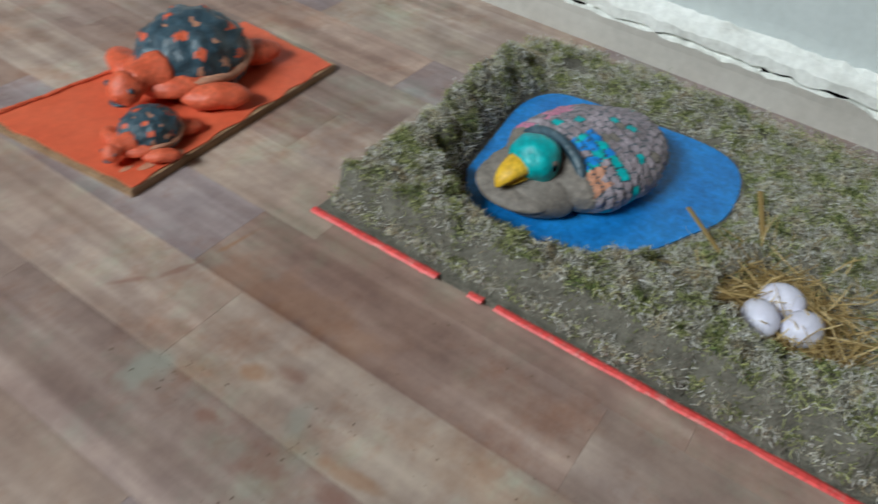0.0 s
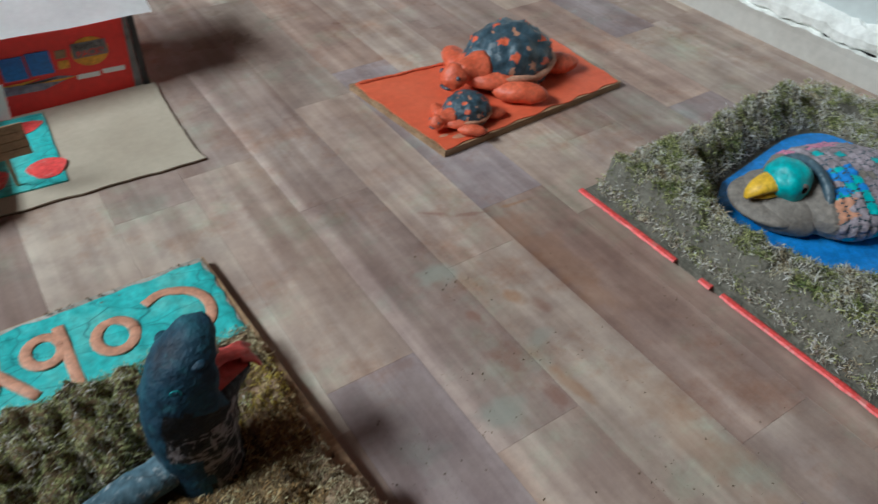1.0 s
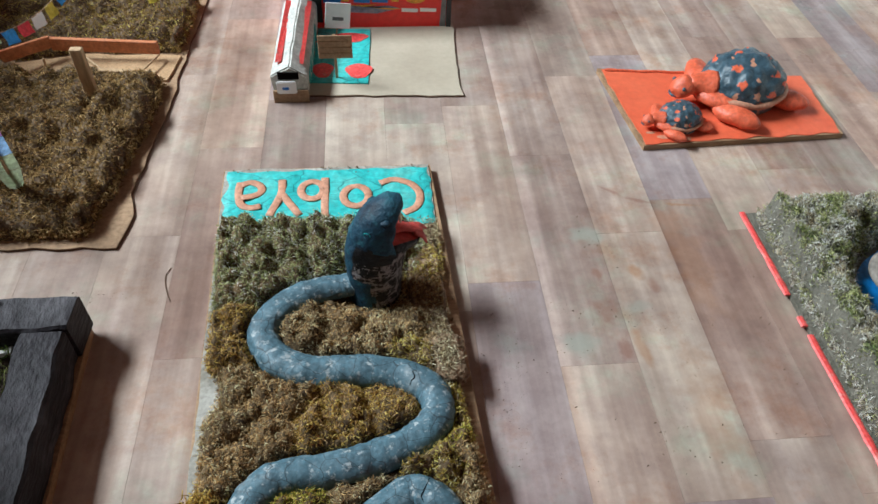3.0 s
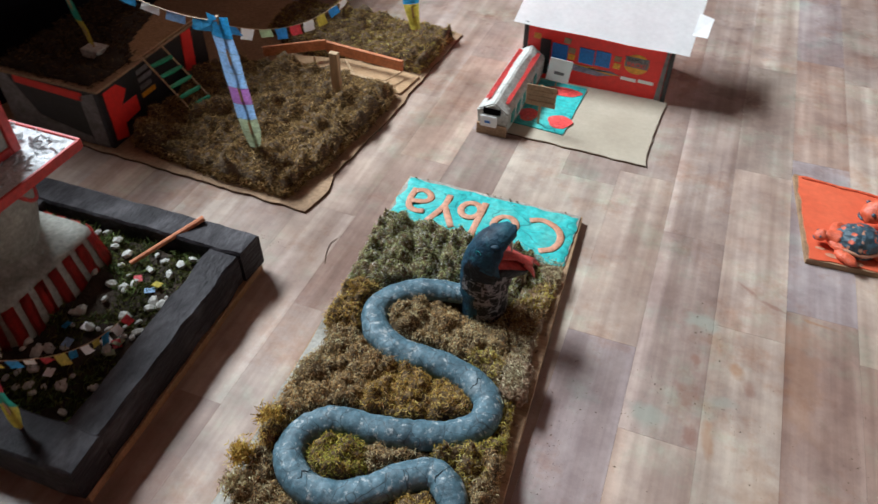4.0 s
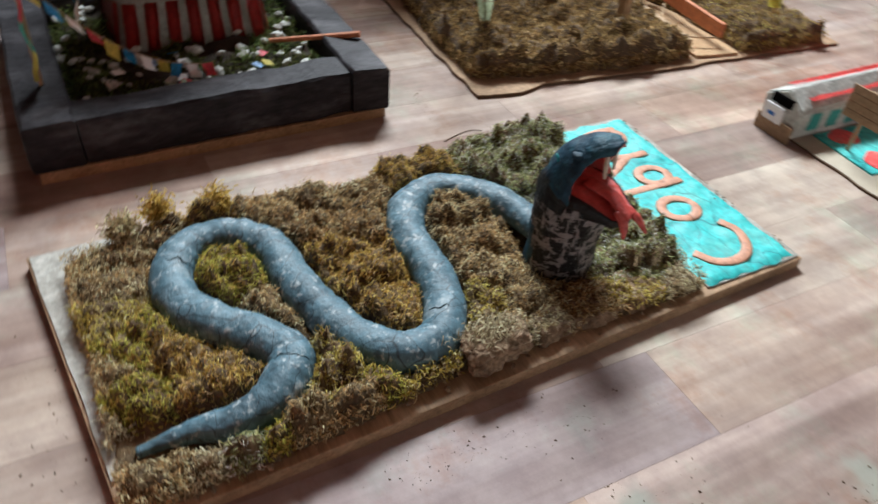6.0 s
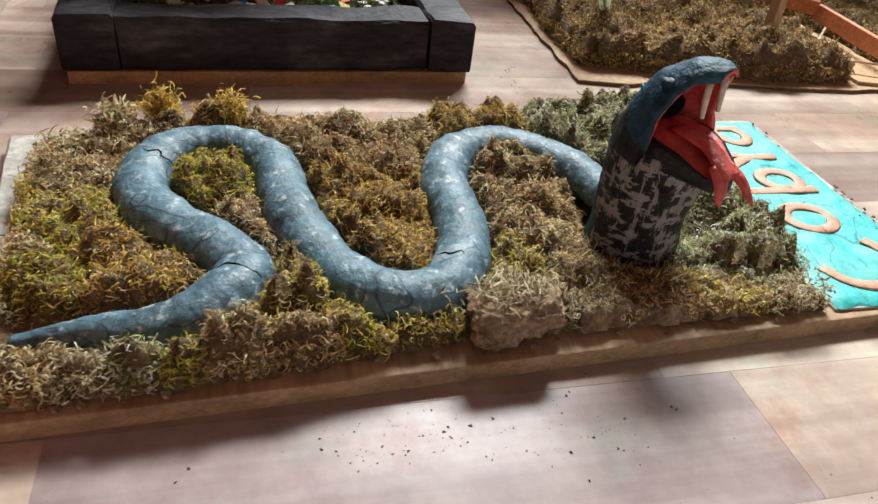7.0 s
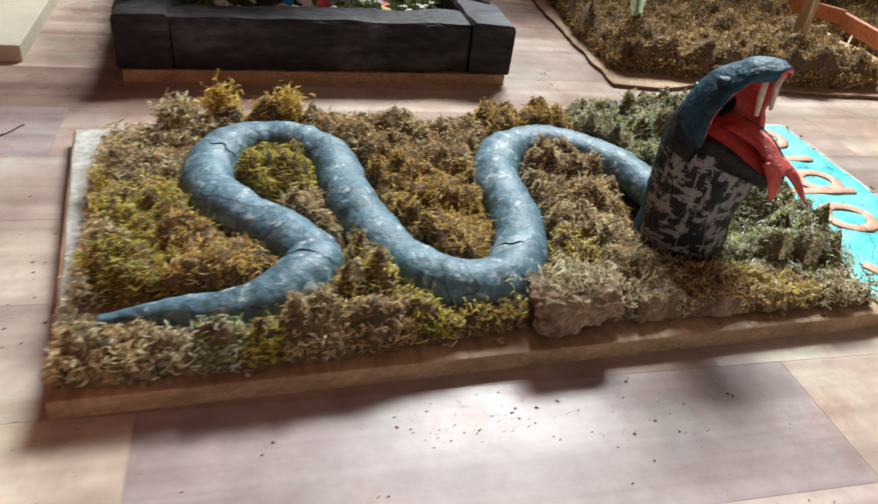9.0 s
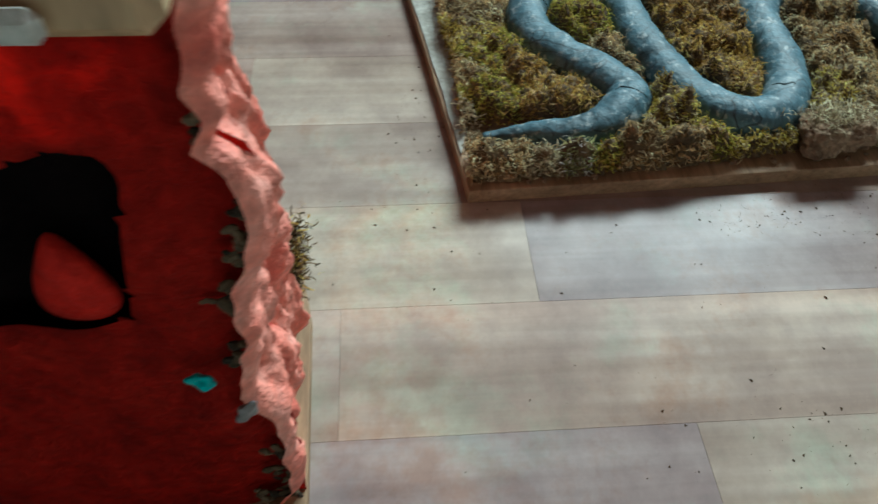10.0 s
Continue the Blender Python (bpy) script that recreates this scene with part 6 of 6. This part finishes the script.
def duck():
    bm = bmesh.new()
    # local axes: the head points to -x; feathers are carved into the back in overlapping rows
    got = bmesh.ops.create_icosphere(bm, subdivisions=6, radius=1.0)

    def feather(p):
        row = math.floor((p.x + 0.2) / 0.0165)
        a = (p.x + 0.2) / 0.0165 - row
        wide = 0.0115
        b = (math.atan2(p.y, p.z + 0.02) * 0.075 + (0.5 * wide if row % 2 else 0)) / wide + 0.5 * noise.noise(p * 26)
        cell = math.floor(b)
        b -= cell
        return row, cell, a, b

    for v in got["verts"]:
        d = v.co.copy()
        p = Vector((0.02 + 0.15 * d.x, 0.1 * d.y * (1 - 0.12 * d.x), 0.034 + 0.0565 * d.z))
        if d.z > -0.1 and p.x > -0.07:
            _, _, a, b = feather(p)
            edge = 1 - (2 * b - 1) ** 2
            p += d * (0.0042 * (a * edge**0.5) - 0.002)
        v.co = p + d * (0.004 * noise.noise(p * 22) + 0.0015 * noise.noise(p * 90))
    for f in bm.faces:
        c = f.calc_center_median()
        row, cell, a, b = feather(c)
        pick = noise.noise(Vector((row * 3.7, cell * 2.3, 4)))
        if c.x < -0.065:
            f.material_index = 2
        elif b < 0.08 or a < 0.09:
            f.material_index = 8
        elif c.x < 0.0 and -0.055 < c.y < -0.005:
            f.material_index = 3 if pick + noise.noise(c * 60) > 0.0 else 1 if pick > -0.2 else 0
        elif c.x < -0.035 + 0.02 * noise.noise(c * 70) and -0.085 < c.y <= -0.058:
            f.material_index = 5
        elif c.x < 0.06 and c.y <= -0.05:
            f.material_index = 1 if pick > 0.3 else 0
        elif c.y > 0.055 and c.x < 0.05:
            f.material_index = 4 if pick > -0.1 else 0
        else:
            f.material_index = 1 if pick > 0.42 else 2 if pick < -0.35 else 0
    ball((-0.1, 0.0, 0.026), (0.075, 0.072, 0.04), bm, 2, 4, None, 0.004, 30)
    tube([(-0.074 + 0.012 * math.cos(a), 0.06 * math.sin(a), 0.044 + 0.043 * math.cos(a)) for a in np.linspace(-1.8, 1.8, 24)], 0.009, 8, bm, 8)
    ball((-0.115, -0.005, 0.075), (0.04, 0.036, 0.034), bm, 1, 4, None, 0.004, 45)
    # beak: two halves, the upper one hooked
    tube(curve_through([(-0.142, -0.006, 0.076), (-0.165, -0.008, 0.072), (-0.182, -0.009, 0.062), (-0.19, -0.01, 0.052)], 3), [0.021, 0.02, 0.0185, 0.017, 0.0155, 0.0135, 0.011, 0.0085, 0.006, 0.003], 12, bm, 7, squash=0.65)
    tube(curve_through([(-0.14, -0.006, 0.062), (-0.16, -0.008, 0.057), (-0.174, -0.009, 0.051)], 3), [0.019, 0.0175, 0.016, 0.014, 0.011, 0.008, 0.004], 12, bm, 7, squash=0.45)
    for y, g in ((-0.037, -1), (0.028, 1)):
        ball((-0.112, y, 0.08), (0.0105, 0.0035, 0.0105), bm, 2, 3)
        ball((-0.112, y + g * 0.002, 0.08), (0.006, 0.003, 0.006), bm, 6, 3)
    ball((-0.12, 0, 0.03), (0.078, 0.064, 0.02), bm, 2, 4, None, 0.003, 30)
    for v in bm.verts:
        v.co.z = max(v.co.z, 0.0)
    ob = part("duck_statue", bm, [FEATHER, DUCKT, DUCKG, POND, PINK, CLAYO, DARKIN, YELLOW, SHELL], None, smooth=True)
    tagged(ob, "painted clay duck with turquoise head and yellow beak on pond", "statue")
    ob.matrix_world = pose(0.846, 0.46, 0.0128, 0, 0, -21) @ Matrix.Diagonal((0.9, 1.04, 0.95, 1))


def nest():
    th = thing("nest", (0.715, 0.12, 0.018), "loose straw nest holding three white eggs on the moss", "nest")
    rng = np.random.default_rng(2)
    a = rng.uniform(0, 2 * np.pi, 900)
    r = np.abs(rng.normal(0.075, 0.025, 900))
    root = np.stack([r * np.cos(a), r * np.sin(a), rng.uniform(0.0, 0.025, 900)], 1)
    v, q = strands(root, 0.07, 0.0022, 0.12, 0.22, 3, rng)
    v[:, 2] = np.clip(v[:, 2], -0.004, 0.06)
    quads_object("straw", v, q, STRAW, th)
    for p, d in (((0.06, 0.09, 0.02), (0.11, 0.17, 0.04)), ((0.09, 0.05, 0.02), (0.2, 0.1, 0.05)), ((-0.04, 0.1, 0.02), (0.02, 0.05, 0.03)), ((0.02, -0.08, 0.02), (0.1, -0.16, 0.03))):
        part("stalk", tube([p, d], 0.004, 6, squash=0.4), STRAW, th)
    part("earth_patch", ball((0, 0, 0), (0.085, 0.085, 0.01), sub=3, rough=0.01, freq=30), STONE, th, "reddish earth under the straw")
    for x, y, turn in ((-0.022, 0.03, 30), (0.024, 0.016, 80), (-0.006, -0.018, -30)):
        e = ball((0, 0, 0), (0.029, 0.0225, 0.0225), sub=3)
        for w in e.verts:
            if w.co.x > 0:
                w.co.y *= 1 - 0.18 * (w.co.x / 0.03)
                w.co.z *= 1 - 0.18 * (w.co.x / 0.03)
        o = part("egg", e, EGG, None, smooth=True)
        tagged(o, "white painted egg lying in the straw nest", "egg", "eggs in the nest")
        o.matrix_world = pose(0.715 + x, 0.12 + y, 0.05, 0, 8, turn)


duck_board()
duck()
nest()


# ---- the red clay cave at the walk's end ----
def near_on(a, b, p):
    """How far p lies from the line from a to b, and the nearest place on it."""
    dx, dy = b[0] - a[0], b[1] - a[1]
    s = min(1, max(0, ((p[0] - a[0]) * dx + (p[1] - a[1]) * dy) / (dx * dx + dy * dy)))
    q = (a[0] + s * dx, a[1] + s * dy)
    return math.hypot(p[0] - q[0], p[1] - q[1]), q


def cave():
    th = thing("cave_model", (0, 0, 0), "rough salmon-red clay cave on a board with moss", "model")
    part("base_board", prism([(0.42, -0.142), (0.14, -0.149), (0.028, -0.17), (0.03, -0.74), (0.45, -0.72)], 0, 0.012, bevel=0.001), PLY, th, "pale board under the cave")
    n, m = 80, 110
    fold = ((0.27, 0.268), (0.252, 0.2), (0.222, 0.108))

    def torn(z):
        line = np.interp(z, [0.04, 0.13, 0.17, 0.22, 0.24, 0.276, 0.305, 0.33, 0.34, 0.354, 0.368, 0.39], [-0.147, -0.143, -0.16, -0.148, -0.151, -0.139, -0.132, -0.137, -0.147, -0.14, -0.146, -0.139])
        return float(line) + 0.164 - 0.03 * z + 0.004 * noise.noise(Vector((z * 60, 7, 0)))

    def west(z):
        return float(np.interp(z, [0.0, 0.012, 0.043, 0.11, 0.15, 0.18, 0.24, 0.3, 0.42], [0.178, 0.175, 0.16, 0.165, 0.156, 0.15, 0.132, 0.136, 0.11]))

    # side wall facing the cobra: folded, narrowing upwards, bending round the corner
    bm, rows, deep = bmesh.new(), [], {}
    for i in range(n + 1):
        u = i / n
        col = []
        for k in range(m + 1):
            z = 0.012 + 0.41 * k / m
            lean = 0.03 * z
            if u < 0.88:
                back = 0.02 * min(1, max(0, (z - 0.18) / 0.1)) * (1 - min(1, u / 0.6))
                bx, by, nx, ny = west(z) + (0.294 - west(z)) * u / 0.88, -0.16 + lean - back, 0.0, 1.0
            else:
                a = (u - 0.88) / 0.12 * radians(70)
                bx, by, nx, ny = 0.294 + 0.014 * math.sin(a), -0.174 + lean + 0.014 * math.cos(a), math.sin(a), math.cos(a)
            j = 0.015 * noise.noise(Vector((bx * 26, z * 8, 1))) + 0.012 * noise.noise(Vector((bx * 40, z * 22, 2))) + 0.007 * noise.noise(Vector((bx * 80, z * 60, 3)))
            j += 0.004 * noise.noise(Vector((bx * 150, z * 110, 4)))
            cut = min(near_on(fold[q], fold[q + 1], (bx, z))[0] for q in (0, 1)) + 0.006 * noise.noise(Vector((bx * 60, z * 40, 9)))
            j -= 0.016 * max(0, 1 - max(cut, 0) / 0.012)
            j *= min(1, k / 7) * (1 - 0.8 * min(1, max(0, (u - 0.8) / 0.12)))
            # crease bottoms take the darker red: their shade is put into the colour
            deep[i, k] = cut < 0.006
            col.append(bm.verts.new((bx + nx * j - 0.014 * k / m, by + ny * j + torn(z) * min(1, k / 9) * min(1, max(0, (u - 0.45) / 0.4)), z)))
        rows.append(col)
    for i, (r, q) in enumerate(zip(rows, rows[1:])):
        for k in range(m):
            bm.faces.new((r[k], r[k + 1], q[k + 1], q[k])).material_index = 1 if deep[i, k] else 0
    part("side_wall", bm, [LITSALMON, REDCLAY], th, "rough folded salmon-pink clay with shade coloured into its folds", smooth=True)
    bm, rows = bmesh.new(), []
    for i in range(25):
        y = -0.156 - 0.545 * i / 24
        rows.append([])
        for k in range(25):
            z = 0.012 + 0.4 * k / 24
            j = 0.012 * noise.noise(Vector((y * 14, z * 14, 4)))
            rows[-1].append(bm.verts.new((west(z) - 0.012 * k / 24 + (j if i else 0), y - 0.012 - 0.02 * min(1, max(0, (z - 0.18) / 0.1)) + (0.03 * z if i < 2 else 0), z)))
    for r, q in zip(rows, rows[1:]):
        for k in range(24):
            bm.faces.new((r[k], r[k + 1], q[k + 1], q[k]))
    part("back_wall", bm, LITSALMON, th, "sloping clay back", smooth=True)
    for y, z, a, b, mat in ((-0.181, 0.19, 0.007, 0.004, DUCKT), (-0.163, 0.154, 0.005, 0.011, GREYP)):
        scrap = ball((0.303, y, z), (0.003, a, b), sub=3, turn=Matrix.Rotation(-0.5, 3, "X"), rough=0.006, freq=170)
        part("paper_scrap", scrap, mat, th, "scrap stuck in the clay")
    # front wall facing east with an arched opening
    arch = [(-0.3, 0.224), (-0.225, 0.224), (-0.207, 0.23), (-0.202, 0.25), (-0.195, 0.285), (-0.187, 0.32), (-0.19, 0.333), (-0.205, 0.337), (-0.24, 0.325), (-0.31, 0.31)]
    bm = bmesh.new()
    ys, zs = np.linspace(-0.7, -0.163, 150), np.linspace(0.012, 0.4, 100)
    grid = {}
    for i, y in enumerate(ys):
        for k, z in enumerate(zs):
            j = 0.012 * noise.noise(Vector((y * 12, z * 12, 5))) + 0.006 * noise.noise(Vector((y * 40, z * 40, 6))) + 0.007 * max(0, (y + 0.2) / 0.04) * noise.noise(Vector((y * 70, z * 45, 8)))
            yy = y + (torn(z) + 0.03 * z) * min(1, max(0, (y + 0.235) / 0.07))
            best = min((near_on(arch[q], arch[q - 1], (yy, z)) for q in range(len(arch))), key=lambda s: s[0])
            if best[0] < 0.0024:
                yy, z = best[1]
            grid[i, k] = (bm.verts.new((0.299 + j * 0.6 - 0.014 * z / 0.4 - 0.006 * max(0, (yy + 0.18) / 0.022), yy, z)), yy, z)
    for i in range(len(ys) - 1):
        for k in range(len(zs) - 1):
            cyy, cz = (grid[i, k][1] + grid[i + 1, k + 1][1]) / 2, (grid[i, k][2] + grid[i + 1, k + 1][2]) / 2
            if not inside(arch, np.array([cyy]), np.array([cz]))[0]:
                bm.faces.new((grid[i, k][0], grid[i + 1, k][0], grid[i + 1, k + 1][0], grid[i, k + 1][0]))
    bmesh.ops.solidify(bm, geom=bm.faces[:], thickness=0.012)
    part("front_wall", bm, REDCLAY, th, "red clay front with an arched opening", smooth=True)
    # solid black block puts in the darkness behind the opening
    part("dark_recess", box(0.2, 0.27, -0.42, -0.17, 0.15, 0.36, 0.004), DARKIN, th, "black block standing for the shade in the opening")
    mound = ball((0.284, -0.229, 0.255), (0.01, 0.0165, 0.03), sub=4, rough=0.002, freq=40)
    for v in mound.verts:
        v.co.y = -0.229 + (v.co.y + 0.229) * (1.0 - 0.6 * (v.co.z - 0.255) / 0.03)
    part("inner_mound", mound, REDCLAY, th, "red clay lobe in the opening", smooth=True)
    part("far_side_wall", box(0.06, 0.29, -0.71, -0.695, 0.012, 0.37, 0.004), REDCLAY, th)
    part("lintel", box(0.25, 0.325, -0.62, -0.139, 0.407, 0.43, 0.006), WOOD, th, "pale wooden lintel")
    part("foam_strip", box(0.3252, 0.332, -0.27, -0.168, 0.411, 0.422, 0.003), PEBBLE, th, "white foam strip on the lintel")
    rng = np.random.default_rng(6)
    for count, kd in ((700, "dark"), (260, "ochre"), (160, "tan")):
        root = np.stack([rng.normal(0.088, 0.02, count), rng.normal(-0.17, 0.0075, count), rng.uniform(0.014, 0.042, count)], 1)
        v, q = strands(root, 0.012, 0.0018, 0.35, 1.1, 3, rng)
        v[:, 2] = np.maximum(v[:, 2], 0.0125)
        quads_object("moss_tuft", v, q, MOSS[kd], th)
    # bits of dark moss and earth caught along the torn corner
    # the lowest cluster stands for the black shade at the wall's foot
    for zc, wide, count in ((0.348, 0.004, 5), (0.305, 0.006, 10), (0.282, 0.007, 11), (0.245, 0.006, 11), (0.232, 0.004, 7), (0.2, 0.006, 9), (0.085, 0.006, 8), (0.06, 0.008, 12), (0.03, 0.014, 18)):
        for k in range(count):
            zz = max(0.018, rng.normal(zc, 0.007))
            g = rng.uniform(0.25, 0.7)
            lump = ball((0.3005 - 0.035 * zz, -0.167 + torn(zz) + 0.03 * zz - abs(rng.normal(0, wide)), zz), (0.003 * g, 0.009 * g, 0.005 * g), sub=3, turn=Matrix.Rotation(rng.uniform(-0.9, 0.9), 3, "X"), rough=0.0022, freq=170)
            part("earth_crumb", lump, BROWNEARTH if k % 3 else EARTH, th)


cave()
ob = part("plain_board", prism([(-0.64, -0.152), (-0.64, -0.6), (-1.1, -0.6), (-1.1, -0.158)], 0, 0.022, bevel=0.002), CARDG)
tagged(ob, "pale greenish board lying on the floor", "board")


def light_blocker():
    """An added black draped block: fills the dark corner and shades the western displays."""
    th = thing("light_blocker", (-1.87, 0.85, 0), "added black draped block that keeps window light off the left displays", "table")
    bm, rows = bmesh.new(), []
    for i in range(61):
        y = -0.1 + 2.1 * i / 60
        w = 0.012 * math.sin(i * 0.9) + 0.01 * noise.noise(Vector((i * 0.3, 0, 1)))
        rows.append([bm.verts.new(p) for p in ((0.34 + w, y, 0.0), (0.33 + w * 0.6, y, 0.48), (0.31, y, 0.98), (0.29, y, 0.995), (-0.32, y, 1.0), (-0.32, y, 0.0))])
    for r, s in zip(rows, rows[1:]):
        for k in range(5):
            bm.faces.new((r[k], s[k], s[k + 1], r[k + 1]))
    bm.faces.new(rows[0])
    bm.faces.new(list(reversed(rows[-1])))
    part("cloth", bm, CLOTH, th, smooth=False)


# its height sets how far the blocked window light reaches
light_blocker()


# ---- crumbs and scraps on the floor ----
def crumbs():
    rng = np.random.default_rng(77)
    spots = [(0.249, 0.648, 0.016, 0.02, 40), (0.183, 0.502, 0.025, 0.012, 30), (0.273, 0.482, 0.022, 0.012, 30), (0.139, 0.426, 0.015, 0.02, 25), (0.26, 0.26, 0.015, 0.03, 25), (0.3, 0.42, 0.05, 0.1, 40), (0.12, 0.3, 0.08, 0.25, 60), (0.03, 0.28, 0.012, 0.03, 60), (0.04, 0.4, 0.02, 0.06, 90), (-0.62, 0.575, 0.025, 0.008, 40), (0.2, -0.1, 0.2, 0.2, 35), (0.28, 0.2, 0.06, 0.06, 60), (-0.15, -0.05, 0.08, 0.02, 60), (0.48, 0.4, 0.012, 0.07, 60), (0.0, -0.03, 0.03, 0.06, 40)]
    verts, faces = [], []
    for cx, cy, sx, sy, n in spots:
        for x, y in zip(rng.normal(cx, sx, n), rng.normal(cy, sy, n)):
            s = 0.0003 + 0.001 * rng.uniform() ** 4
            k = len(verts)
            a = rng.uniform(0, 6.28)
            for dx, dy, dz in ((s * 1.8, 0, 0), (-s, s, 0), (-s, -s, 0), (0, 0, s * 1.2)):
                verts.append((x + dx * math.cos(a) - dy * math.sin(a), y + dx * math.sin(a) + dy * math.cos(a), 0.0002 + dz))
            faces += [(k, k + 1, k + 3), (k + 1, k + 2, k + 3), (k + 2, k, k + 3), (k, k + 2, k + 1)]
    ob = grid_mesh("crumbs", verts, faces, BROWNEARTH, label="dark crumbs of moss and soil scattered on the floor", kind="stuff")
    ob["category"] = "crumbs"
    for pts in ([(-0.504, 0.632, 0.001), (-0.51, 0.611, 0.0015), (-0.503, 0.58, 0.001), (-0.493, 0.557, 0.001)], [(-0.45, -0.11, 0.001), (-0.42, -0.13, 0.001), (-0.43, -0.16, 0.001)]):
        o = part("twig", tube(curve_through(pts, 5), 0.0007, 5), CARDEDGE)
        tagged(o, "thin dark fibre lying on the floor", "fibre", "scraps on the floor")


crumbs()


# ---- floor boards ----
def floor():
    fl = tagged(new("floor"), "glossy wood-patterned laminate floor", kind="structure")
    wide, long_ = 0.125, 0.515
    start = {0: 0.053, 1: 0.39, 2: 0.16, 3: 0.245}
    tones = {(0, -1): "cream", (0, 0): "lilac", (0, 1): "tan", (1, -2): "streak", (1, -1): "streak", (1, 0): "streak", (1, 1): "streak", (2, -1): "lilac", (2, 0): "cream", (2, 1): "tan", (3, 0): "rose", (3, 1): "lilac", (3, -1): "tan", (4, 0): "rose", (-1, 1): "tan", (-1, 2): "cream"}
    rng = random.Random(4)
    made = {}
    c0, c1 = math.floor(WEST / wide), math.ceil(EAST / wide)
    for c in range(c0, c1):
        s = start.get(c, rng.uniform(0, long_))
        k = math.ceil((SOUTH - 0.1 - s) / long_)
        while s + (k + 1) * long_ < NORTH + 0.1:
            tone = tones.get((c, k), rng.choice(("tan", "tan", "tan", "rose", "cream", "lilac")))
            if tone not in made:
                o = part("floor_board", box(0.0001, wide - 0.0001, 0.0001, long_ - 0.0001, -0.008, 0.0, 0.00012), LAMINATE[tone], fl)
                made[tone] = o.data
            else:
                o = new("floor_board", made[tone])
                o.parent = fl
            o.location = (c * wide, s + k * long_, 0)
            k += 1


floor()
